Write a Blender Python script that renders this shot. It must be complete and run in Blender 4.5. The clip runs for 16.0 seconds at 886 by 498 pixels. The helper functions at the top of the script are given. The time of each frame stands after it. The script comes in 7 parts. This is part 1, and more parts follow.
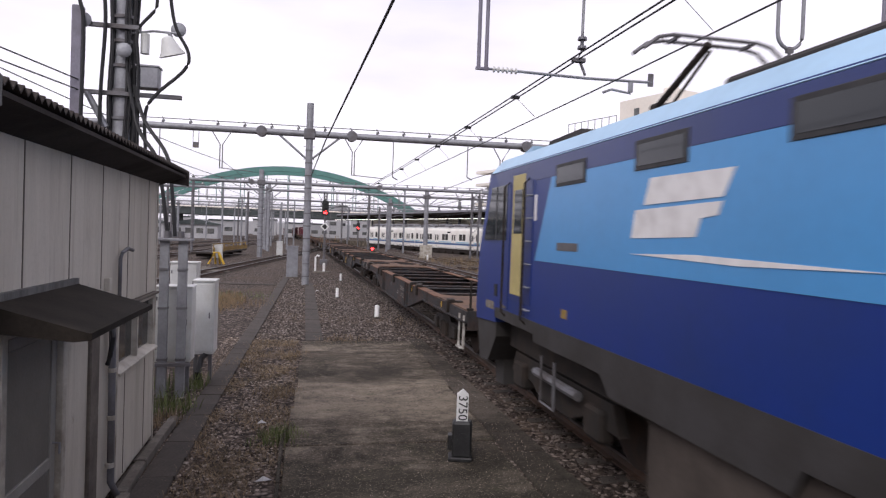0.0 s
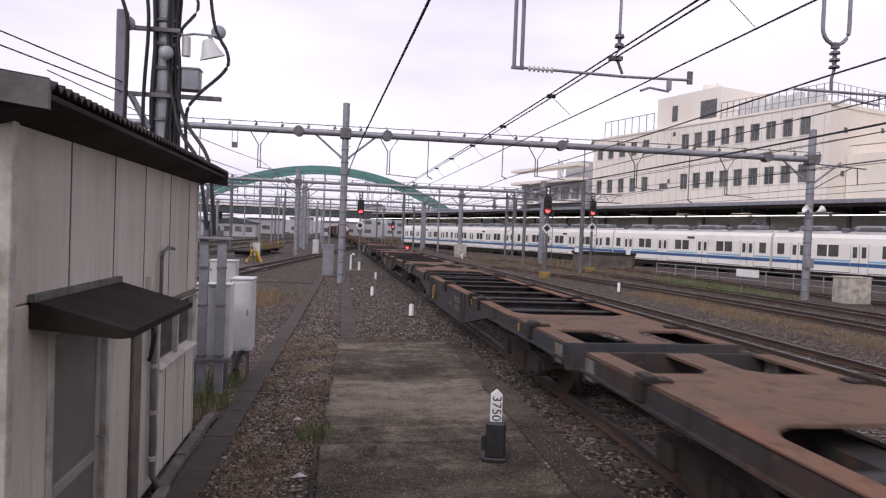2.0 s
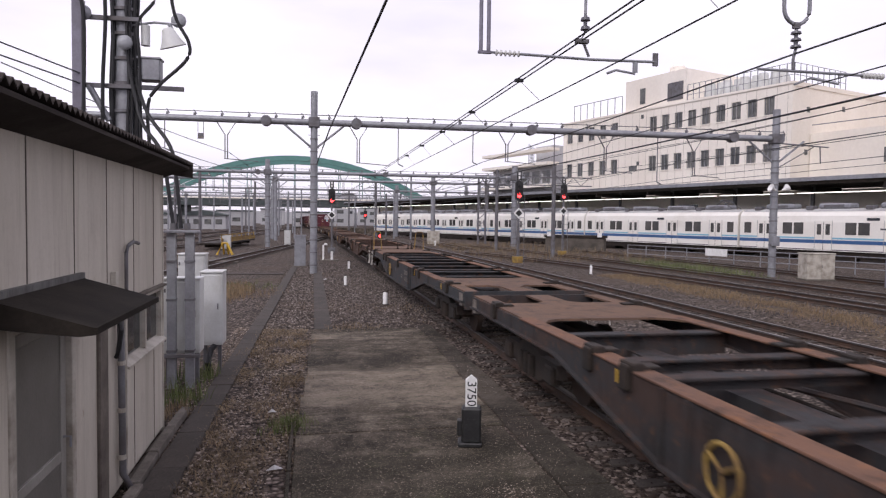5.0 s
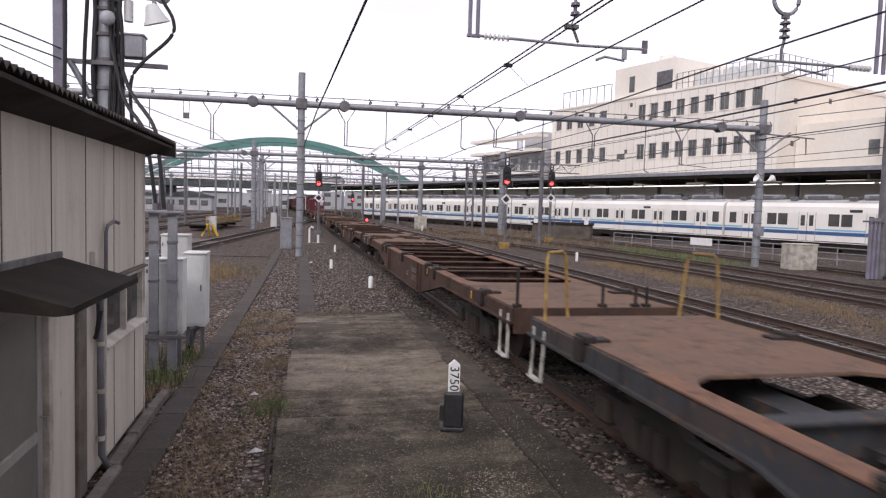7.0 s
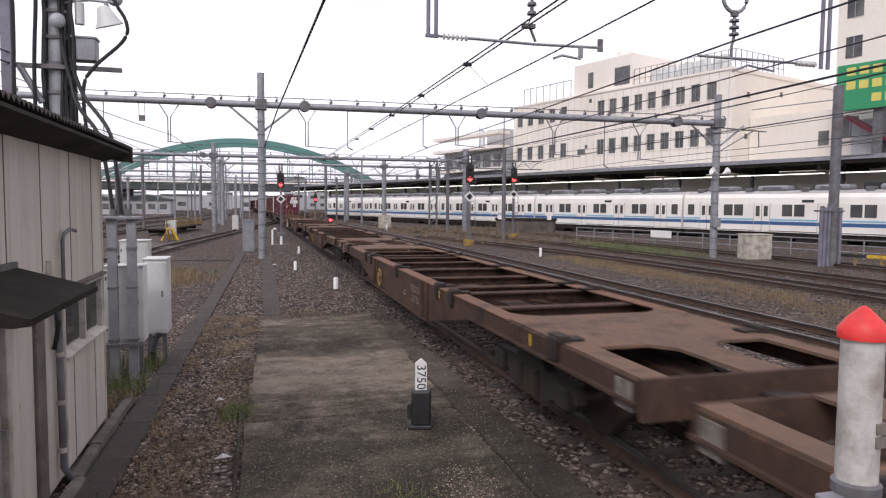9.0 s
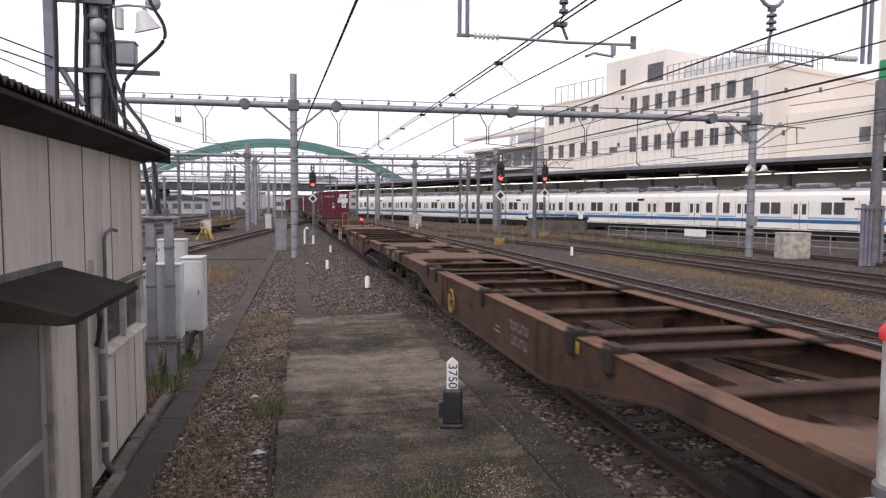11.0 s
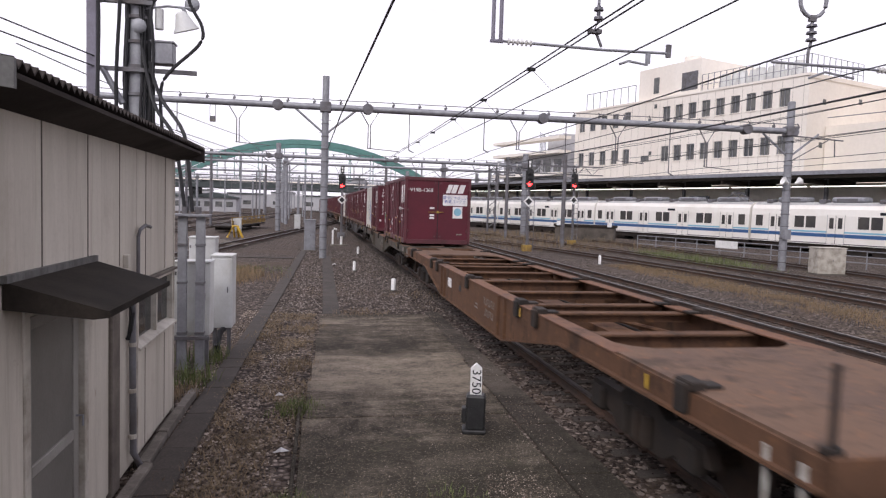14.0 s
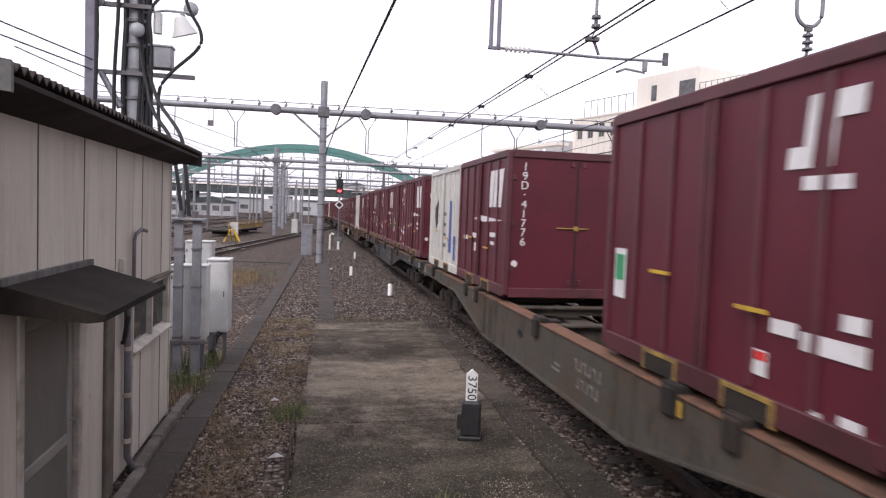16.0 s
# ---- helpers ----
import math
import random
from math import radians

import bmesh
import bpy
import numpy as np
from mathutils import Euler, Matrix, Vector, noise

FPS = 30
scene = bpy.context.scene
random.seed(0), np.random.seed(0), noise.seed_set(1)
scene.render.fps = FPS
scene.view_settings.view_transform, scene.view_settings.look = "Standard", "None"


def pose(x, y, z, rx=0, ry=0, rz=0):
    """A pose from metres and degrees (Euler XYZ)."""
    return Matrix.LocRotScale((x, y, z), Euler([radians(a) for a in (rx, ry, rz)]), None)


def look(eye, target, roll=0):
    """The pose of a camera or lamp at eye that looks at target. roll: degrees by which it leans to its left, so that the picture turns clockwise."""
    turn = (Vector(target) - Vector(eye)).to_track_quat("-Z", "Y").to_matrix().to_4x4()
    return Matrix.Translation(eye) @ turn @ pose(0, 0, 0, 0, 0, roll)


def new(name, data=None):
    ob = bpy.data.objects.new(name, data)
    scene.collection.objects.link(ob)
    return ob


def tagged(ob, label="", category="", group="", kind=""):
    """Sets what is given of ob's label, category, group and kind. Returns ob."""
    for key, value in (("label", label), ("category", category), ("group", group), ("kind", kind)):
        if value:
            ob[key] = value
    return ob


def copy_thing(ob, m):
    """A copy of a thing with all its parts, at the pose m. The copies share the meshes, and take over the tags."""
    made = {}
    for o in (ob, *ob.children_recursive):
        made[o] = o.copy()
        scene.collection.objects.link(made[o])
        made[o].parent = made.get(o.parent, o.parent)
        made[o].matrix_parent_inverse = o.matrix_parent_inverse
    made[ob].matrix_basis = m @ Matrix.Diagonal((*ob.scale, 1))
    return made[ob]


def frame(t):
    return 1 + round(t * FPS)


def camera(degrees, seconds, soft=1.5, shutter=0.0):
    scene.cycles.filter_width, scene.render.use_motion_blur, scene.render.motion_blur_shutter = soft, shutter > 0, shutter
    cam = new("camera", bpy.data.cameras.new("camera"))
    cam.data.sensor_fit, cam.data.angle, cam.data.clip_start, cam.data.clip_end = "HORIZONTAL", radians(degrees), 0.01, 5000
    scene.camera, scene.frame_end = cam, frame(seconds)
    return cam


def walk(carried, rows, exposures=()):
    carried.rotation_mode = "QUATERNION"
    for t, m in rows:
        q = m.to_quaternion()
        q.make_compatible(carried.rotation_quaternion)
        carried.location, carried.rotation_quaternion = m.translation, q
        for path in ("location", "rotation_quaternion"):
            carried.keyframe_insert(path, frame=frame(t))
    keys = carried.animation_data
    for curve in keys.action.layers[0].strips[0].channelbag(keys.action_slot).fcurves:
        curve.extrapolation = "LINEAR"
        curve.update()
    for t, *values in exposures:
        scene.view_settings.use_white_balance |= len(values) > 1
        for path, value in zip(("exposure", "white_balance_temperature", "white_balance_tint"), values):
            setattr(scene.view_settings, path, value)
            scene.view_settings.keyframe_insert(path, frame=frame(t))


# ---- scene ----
cam = camera(67.0, 16.0, soft=1.25, shutter=0.22)
# seconds, eye, target, roll
PATH = [
    (0, (-0.032, 0.033, 2.632), (0.376, 1.99, 2.593), 2.0),
    (0.5, (-0.035, 0.029, 2.64), (0.353, 1.991, 2.593), 2.3),
    (1, (-0.034, 0.027, 2.644), (0.321, 1.994, 2.595), 2.3),
    (1.5, (-0.035, 0.028, 2.639), (0.295, 2.0, 2.592), 2.0),
    (2, (-0.033, 0.029, 2.644), (0.274, 2.005, 2.598), 2.2),
    (2.5, (-0.025, 0.029, 2.642), (0.269, 2.007, 2.593), 2.0),
    (3, (-0.027, 0.029, 2.643), (0.276, 2.005, 2.587), 1.7),
    (3.5, (-0.014, 0.025, 2.641), (0.305, 1.999, 2.584), 1.2),
    (4, (-0.006, 0.034, 2.64), (0.348, 2.002, 2.58), 0.8),
    (6.5, (0.02, 0.074, 2.637), (0.427, 2.029, 2.514), 1.2),
    (7, (0.032, 0.08, 2.635), (0.456, 2.031, 2.509), 1.7),
    (7.5, (0.041, 0.081, 2.65), (0.51, 2.021, 2.52), 1.5),
    (8, (0.044, 0.061, 2.648), (0.548, 1.992, 2.515), 1.2),
    (10.5, (0.017, -0.011, 2.669), (0.527, 1.918, 2.543), -0.5),
    (11, (0.017, 0.0, 2.663), (0.454, 1.947, 2.529), 0.3),
    (11.5, (0.012, 0.003, 2.672), (0.406, 1.958, 2.527), 0.7),
    (12, (0.007, 0.004, 2.67), (0.367, 1.965, 2.518), 1.2),
    (12.5, (0.012, 0.007, 2.67), (0.358, 1.971, 2.517), 1.5),
    (13, (0.008, 0.002, 2.668), (0.357, 1.966, 2.521), 1.4),
    (13.5, (0.007, 0.005, 2.668), (0.363, 1.968, 2.533), 1.5),
    (14, (0.007, -0.001, 2.67), (0.366, 1.963, 2.547), 1.8),
    (14.5, (0.007, 0.003, 2.67), (0.372, 1.966, 2.555), 2.0),
    (15, (0.009, -0.004, 2.67), (0.375, 1.959, 2.561), 2.3),
    (15.5, (0.011, -0.019, 2.678), (0.378, 1.945, 2.57), 2.3),
    (16, (0.013, -0.008, 2.674), (0.38, 1.955, 2.568), 2.2),
]
walk(cam, [(t, look(eye, target, roll)) for t, eye, target, roll in PATH], exposures=((0.0, 0.04, 6450, 15), (0.6, 0.01, 6450, 16), (1.2, -0.06, 6380, 18), (4.2, -0.06, 6380, 18), (6.3, 0.13, 6450, 15), (12.0, 0.17, 6480, 14), (14.8, 0.19, 6450, 15), (16.0, 0.37, 6450, 15)))

# ---- world and sun: a bright overcast sky ----
world = bpy.data.worlds.new("overcast")
scene.world = world
world.use_nodes = True
wn, wl = world.node_tree.nodes, world.node_tree.links
wn.clear()
w_out = wn.new("ShaderNodeOutputWorld")
w_bg = wn.new("ShaderNodeBackground")
w_bg.inputs["Strength"].default_value = 0.128
w_sky = wn.new("ShaderNodeTexSky")
w_sky.sky_type = "NISHITA"
w_sky.sun_disc = False
w_sky.sun_elevation = radians(42)
w_sky.sun_rotation = radians(216)
w_co = wn.new("ShaderNodeTexCoord")
w_map = wn.new("ShaderNodeMapping")
w_map.inputs["Scale"].default_value = (1.0, 1.0, 3.5)
w_noise = wn.new("ShaderNodeTexNoise")
w_noise.inputs["Scale"].default_value = 1.6
w_noise.inputs["Detail"].default_value = 6.0
w_ramp = wn.new("ShaderNodeValToRGB")
w_ramp.color_ramp.elements[0].position = 0.36
w_ramp.color_ramp.elements[0].color = (6.3, 6.05, 6.9, 1)
w_ramp.color_ramp.elements[1].position = 0.66
w_ramp.color_ramp.elements[1].color = (9.0, 8.75, 9.35, 1)
w_mix = wn.new("ShaderNodeMixRGB")
w_mix.inputs["Fac"].default_value = 0.93
wl.new(w_co.outputs["Generated"], w_map.inputs["Vector"])
wl.new(w_map.outputs["Vector"], w_noise.inputs["Vector"])
wl.new(w_noise.outputs["Fac"], w_ramp.inputs["Fac"])
wl.new(w_sky.outputs["Color"], w_mix.inputs["Color1"])
wl.new(w_ramp.outputs["Color"], w_mix.inputs["Color2"])
wl.new(w_mix.outputs["Color"], w_bg.inputs["Color"])
wl.new(w_bg.outputs["Background"], w_out.inputs["Surface"])

sun = new("sun", bpy.data.lights.new("sun", "SUN"))
sun.data.energy = 1.5
sun.data.angle = radians(25)
sun.data.color = (1.0, 0.97, 0.92)
sun.matrix_world = look((-17, -23, 26), (0, 0, 0))

# ---- materials ----
MATS = {}


def mat(name, base, rough=0.7, metal=0.0, second=None, amount=0.5, scale=4.0, fine=40.0, bump=0.15, vary=0.12,
        sharp=0.25, glow=0.0, stretch=None, spec=0.5, per_object=0.0):
    """Base colour with a second colour in patches (stains, rust, dirt), fine grain and fine relief."""
    if name in MATS:
        return MATS[name]
    m = bpy.data.materials.new(name)
    MATS[name] = m
    m.use_nodes = True
    n, l = m.node_tree.nodes, m.node_tree.links
    b = n["Principled BSDF"]
    b.inputs["Roughness"].default_value = rough
    b.inputs["Metallic"].default_value = metal
    b.inputs["Specular IOR Level"].default_value = spec
    co = n.new("ShaderNodeTexCoord")
    vec = co.outputs["Object"]
    if stretch:
        mp = n.new("ShaderNodeMapping")
        mp.inputs["Scale"].default_value = stretch
        l.new(vec, mp.inputs["Vector"])
        vec = mp.outputs["Vector"]
    big = n.new("ShaderNodeTexNoise")
    big.inputs["Scale"].default_value = scale
    big.inputs["Detail"].default_value = 8.0
    big.inputs["Roughness"].default_value = 0.62
    l.new(vec, big.inputs["Vector"])
    small = n.new("ShaderNodeTexNoise")
    small.inputs["Scale"].default_value = fine
    small.inputs["Detail"].default_value = 4.0
    l.new(co.outputs["Object"], small.inputs["Vector"])
    ramp = n.new("ShaderNodeValToRGB")
    mid = 0.68 - 0.36 * amount
    ramp.color_ramp.elements[0].position = max(0.0, mid - sharp / 2)
    ramp.color_ramp.elements[1].position = min(1.0, mid + sharp / 2)
    ramp.color_ramp.elements[0].color = (0, 0, 0, 1)
    ramp.color_ramp.elements[1].color = (1, 1, 1, 1)
    l.new(big.outputs["Fac"], ramp.inputs["Fac"])
    mix = n.new("ShaderNodeMixRGB")
    l.new(ramp.outputs["Color"], mix.inputs["Fac"])
    two = second or tuple(c * (1 - vary * 1.6) for c in base)
    mix.inputs["Color1"].default_value = (*base, 1)
    mix.inputs["Color2"].default_value = (*two, 1)
    grain = n.new("ShaderNodeMapRange")
    grain.inputs["From Min"].default_value = 0.25
    grain.inputs["From Max"].default_value = 0.75
    grain.inputs["To Min"].default_value = 1 - vary
    grain.inputs["To Max"].default_value = 1 + vary
    l.new(small.outputs["Fac"], grain.inputs["Value"])
    mul = n.new("ShaderNodeMixRGB")
    mul.blend_type = "MULTIPLY"
    mul.inputs["Fac"].default_value = 1.0
    l.new(mix.outputs["Color"], mul.inputs["Color1"])
    l.new(grain.outputs["Result"], mul.inputs["Color2"])
    last = mul.outputs["Color"]
    if per_object:
        info = n.new("ShaderNodeObjectInfo")
        rng = n.new("ShaderNodeMapRange")
        rng.inputs["To Min"].default_value = 1 - per_object
        rng.inputs["To Max"].default_value = 1 + per_object
        l.new(info.outputs["Random"], rng.inputs["Value"])
        mul2 = n.new("ShaderNodeMixRGB")
        mul2.blend_type = "MULTIPLY"
        mul2.inputs["Fac"].default_value = 1.0
        l.new(last, mul2.inputs["Color1"])
        l.new(rng.outputs["Result"], mul2.inputs["Color2"])
        last = mul2.outputs["Color"]
    l.new(last, b.inputs["Base Color"])
    if bump:
        bp = n.new("ShaderNodeBump")
        bp.inputs["Strength"].default_value = bump
        bp.inputs["Distance"].default_value = 0.01
        l.new(small.outputs["Fac"], bp.inputs["Height"])
        l.new(bp.outputs["Normal"], b.inputs["Normal"])
    if glow:
        b.inputs["Emission Color"].default_value = (*base, 1)
        b.inputs["Emission Strength"].default_value = glow
    return m


def glass_mat(name, base=(0.02, 0.025, 0.03), rough=0.06):
    m = mat(name, base, rough, 0.0, vary=0.05, bump=0.0, scale=1.0)
    return m


GRAVEL = bpy.data.materials.new("gravel_ground")


def gravel_nodes():
    """Crushed stone with soil, moss and dry grass in patches."""
    m = GRAVEL
    m.use_nodes = True
    n, l = m.node_tree.nodes, m.node_tree.links
    b = n["Principled BSDF"]
    b.inputs["Roughness"].default_value = 0.95
    b.inputs["Specular IOR Level"].default_value = 0.2
    co = n.new("ShaderNodeTexCoord")
    vor = n.new("ShaderNodeTexVoronoi")
    vor.inputs["Scale"].default_value = 15.0
    vor.inputs["Randomness"].default_value = 1.0
    l.new(co.outputs["Object"], vor.inputs["Vector"])
    hsv = n.new("ShaderNodeSeparateColor")
    l.new(vor.outputs["Color"], hsv.inputs["Color"])
    stone = n.new("ShaderNodeValToRGB")
    els = stone.color_ramp.elements
    els[0].color = (0.022, 0.017, 0.014, 1)
    els[1].color = (0.29, 0.24, 0.21, 1)
    mid = els.new(0.55)
    mid.color = (0.100, 0.079, 0.066, 1)
    l.new(hsv.outputs["Red"], stone.inputs["Fac"])
    # shade between the stones, painted in: colour darkens towards each cell's rim
    gap_shade = n.new("ShaderNodeValToRGB")
    gap_shade.color_ramp.elements[0].position = 0.25
    gap_shade.color_ramp.elements[0].color = (1, 1, 1, 1)
    gap_shade.color_ramp.elements[1].position = 0.75
    gap_shade.color_ramp.elements[1].color = (0.22, 0.20, 0.19, 1)
    l.new(vor.outputs["Distance"], gap_shade.inputs["Fac"])
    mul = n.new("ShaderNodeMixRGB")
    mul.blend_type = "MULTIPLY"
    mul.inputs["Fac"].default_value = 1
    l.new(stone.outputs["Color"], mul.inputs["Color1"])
    l.new(gap_shade.outputs["Color"], mul.inputs["Color2"])
    last = mul.outputs["Color"]
    for sc, lo, hi, colour, seed in ((0.22, 0.50, 0.66, (0.085, 0.060, 0.043), 3.0), (0.6, 0.58, 0.70, (0.145, 0.115, 0.062), 11.0),
                                     (0.11, 0.60, 0.72, (0.045, 0.036, 0.030), 27.0)):
        mp = n.new("ShaderNodeMapping")
        mp.inputs["Location"].default_value = (seed, seed * 1.7, 0)
        l.new(co.outputs["Object"], mp.inputs["Vector"])
        no = n.new("ShaderNodeTexNoise")
        no.inputs["Scale"].default_value = sc
        no.inputs["Detail"].default_value = 9.0
        no.inputs["Roughness"].default_value = 0.7
        l.new(mp.outputs["Vector"], no.inputs["Vector"])
        rp = n.new("ShaderNodeMapRange")
        rp.inputs["From Min"].default_value = lo
        rp.inputs["From Max"].default_value = hi
        rp.inputs["To Max"].default_value = 0.75
        l.new(no.outputs["Fac"], rp.inputs["Value"])
        mx = n.new("ShaderNodeMixRGB")
        mx.inputs["Color2"].default_value = (*colour, 1)
        l.new(rp.outputs["Result"], mx.inputs["Fac"])
        l.new(last, mx.inputs["Color1"])
        last = mx.outputs["Color"]
    l.new(last, b.inputs["Base Color"])
    bp = n.new("ShaderNodeBump")
    bp.invert = True
    bp.inputs["Strength"].default_value = 0.9
    bp.inputs["Distance"].default_value = 0.03
    l.new(vor.outputs["Distance"], bp.inputs["Height"])
    l.new(bp.outputs["Normal"], b.inputs["Normal"])


gravel_nodes()


def slab_mat(name, dark, mid, pale, moss=0.3):
    """Old trodden concrete: pale worn patches, dark damp stains, moss and coarse grit."""
    m = bpy.data.materials.new(name)
    MATS[name] = m
    m.use_nodes = True
    n, l = m.node_tree.nodes, m.node_tree.links
    b = n["Principled BSDF"]
    b.inputs["Roughness"].default_value = 0.93
    b.inputs["Specular IOR Level"].default_value = 0.25
    co = n.new("ShaderNodeTexCoord")

    def layer(scale, lo, hi, seed, stretch=(1, 1, 1), detail=10.0):
        mp = n.new("ShaderNodeMapping")
        mp.inputs["Location"].default_value = (seed, seed * 0.7, 0)
        mp.inputs["Scale"].default_value = stretch
        l.new(co.outputs["Object"], mp.inputs["Vector"])
        no = n.new("ShaderNodeTexNoise")
        no.inputs["Scale"].default_value = scale
        no.inputs["Detail"].default_value = detail
        no.inputs["Roughness"].default_value = 0.72
        l.new(mp.outputs["Vector"], no.inputs["Vector"])
        rp = n.new("ShaderNodeMapRange")
        rp.inputs["From Min"].default_value = lo
        rp.inputs["From Max"].default_value = hi
        l.new(no.outputs["Fac"], rp.inputs["Value"])
        return rp.outputs["Result"], no.outputs["Fac"]

    def over(fac, under, colour, amount=1.0):
        mx = n.new("ShaderNodeMixRGB")
        sc = n.new("ShaderNodeMath")
        sc.operation = "MULTIPLY"
        sc.inputs[1].default_value = amount
        l.new(fac, sc.inputs[0])
        l.new(sc.outputs[0], mx.inputs["Fac"])
        if isinstance(under, tuple):
            mx.inputs["Color1"].default_value = (*under, 1)
        else:
            l.new(under, mx.inputs["Color1"])
        mx.inputs["Color2"].default_value = (*colour, 1)
        return mx.outputs["Color"]

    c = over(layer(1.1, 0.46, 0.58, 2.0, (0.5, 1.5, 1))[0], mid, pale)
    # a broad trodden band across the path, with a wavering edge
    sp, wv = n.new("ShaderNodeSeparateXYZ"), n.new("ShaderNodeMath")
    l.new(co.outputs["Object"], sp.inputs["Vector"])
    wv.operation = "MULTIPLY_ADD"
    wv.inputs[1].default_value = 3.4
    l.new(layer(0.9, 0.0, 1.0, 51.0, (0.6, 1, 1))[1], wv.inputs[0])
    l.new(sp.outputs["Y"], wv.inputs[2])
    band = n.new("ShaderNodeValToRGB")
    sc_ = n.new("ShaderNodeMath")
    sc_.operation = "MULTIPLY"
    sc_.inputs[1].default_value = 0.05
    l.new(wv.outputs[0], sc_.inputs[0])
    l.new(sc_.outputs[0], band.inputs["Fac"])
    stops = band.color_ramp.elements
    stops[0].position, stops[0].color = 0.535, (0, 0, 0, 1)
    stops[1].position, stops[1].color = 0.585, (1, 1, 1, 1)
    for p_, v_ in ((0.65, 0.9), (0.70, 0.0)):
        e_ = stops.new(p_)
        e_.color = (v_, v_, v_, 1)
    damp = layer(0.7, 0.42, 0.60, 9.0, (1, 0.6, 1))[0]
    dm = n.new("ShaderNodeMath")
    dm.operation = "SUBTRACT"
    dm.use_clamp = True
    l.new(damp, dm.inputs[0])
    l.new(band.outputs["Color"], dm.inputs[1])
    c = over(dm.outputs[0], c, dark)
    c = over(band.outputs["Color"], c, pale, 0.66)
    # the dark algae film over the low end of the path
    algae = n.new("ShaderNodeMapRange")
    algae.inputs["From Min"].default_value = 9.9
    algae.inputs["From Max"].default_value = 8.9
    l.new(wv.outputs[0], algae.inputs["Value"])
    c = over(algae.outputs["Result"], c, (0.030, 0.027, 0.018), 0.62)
    c = over(layer(1.9, 0.48, 0.62, 61.0, (1, 0.7, 1))[0], c, dark, 0.45)
    c = over(layer(2.6, 0.55, 0.68, 17.0)[0], c, tuple(0.7 * v for v in dark), 0.8)
    c = over(layer(1.6, 0.56, 0.70, 31.0)[0], c, (0.058, 0.060, 0.026), moss)
    grit, height = layer(42.0, 0.56, 0.68, 5.0, detail=5.0)
    c = over(grit, c, tuple(min(1.0, 1.7 * v) for v in pale), 0.75)
    c = over(layer(30.0, 0.53, 0.66, 45.0, detail=5.0)[0], c, (0.016, 0.013, 0.010), 0.8)
    l.new(c, b.inputs["Base Color"])
    bp = n.new("ShaderNodeBump")
    bp.inputs["Strength"].default_value = 0.9
    bp.inputs["Distance"].default_value = 0.02
    l.new(height, bp.inputs["Height"])
    l.new(bp.outputs["Normal"], b.inputs["Normal"])
    return m


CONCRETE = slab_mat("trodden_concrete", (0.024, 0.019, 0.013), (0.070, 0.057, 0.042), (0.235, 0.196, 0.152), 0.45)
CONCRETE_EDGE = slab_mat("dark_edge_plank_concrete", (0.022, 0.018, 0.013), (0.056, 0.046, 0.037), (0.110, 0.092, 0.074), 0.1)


def weathered(name, base, layers, rough=0.85, bump=0.25, spec=0.18):
    """Paint or rust with patches, streaks and chips: each layer is (scale, low, high, seed, stretch, colour, amount)."""
    m = bpy.data.materials.new(name)
    MATS[name] = m
    m.use_nodes = True
    n, l = m.node_tree.nodes, m.node_tree.links
    b = n["Principled BSDF"]
    b.inputs["Roughness"].default_value = rough
    b.inputs["Specular IOR Level"].default_value = spec
    co = n.new("ShaderNodeTexCoord")
    rgb = n.new("ShaderNodeRGB")
    rgb.outputs[0].default_value = (*base, 1)
    c, no = rgb.outputs[0], None
    for scale, lo, hi, seed, stretch, colour, amount in layers:
        mp = n.new("ShaderNodeMapping")
        mp.inputs["Location"].default_value = (seed, seed * 0.7, seed * 0.3)
        mp.inputs["Scale"].default_value = stretch
        l.new(co.outputs["Object"], mp.inputs["Vector"])
        no = n.new("ShaderNodeTexNoise")
        no.inputs["Scale"].default_value = scale
        no.inputs["Detail"].default_value = 9.0
        no.inputs["Roughness"].default_value = 0.7
        l.new(mp.outputs["Vector"], no.inputs["Vector"])
        rp = n.new("ShaderNodeMapRange")
        rp.inputs["From Min"].default_value = lo
        rp.inputs["From Max"].default_value = hi
        rp.inputs["To Max"].default_value = amount
        l.new(no.outputs["Fac"], rp.inputs["Value"])
        mx = n.new("ShaderNodeMixRGB")
        mx.inputs["Color2"].default_value = (*colour, 1)
        l.new(rp.outputs["Result"], mx.inputs["Fac"])
        l.new(c, mx.inputs["Color1"])
        c = mx.outputs["Color"]
    l.new(c, b.inputs["Base Color"])
    bp = n.new("ShaderNodeBump")
    bp.inputs["Strength"].default_value = bump
    bp.inputs["Distance"].default_value = 0.01
    l.new(no.outputs["Fac"], bp.inputs["Height"])
    l.new(bp.outputs["Normal"], b.inputs["Normal"])
    return m


def worn_steel(name, base, rust, grime=(0.020, 0.016, 0.014), rusty=0.7, flake=(0.16, 0.075, 0.038)):
    return weathered(name, base, [
        (1.0, 0.46, 0.62, 3.0, (1.5, 0.7, 1.5), rust, rusty),
        (1.6, 0.52, 0.66, 11.0, (1.5, 1.6, 0.6), grime, 0.75),
        (7.0, 0.56, 0.66, 19.0, (1, 1, 1), flake, 0.55),
        (5.0, 0.55, 0.68, 27.0, (2, 2.0, 0.3), grime, 0.6),
        (38.0, 0.54, 0.68, 5.0, (1, 1, 1), tuple(1.5 * v for v in base), 0.45)])


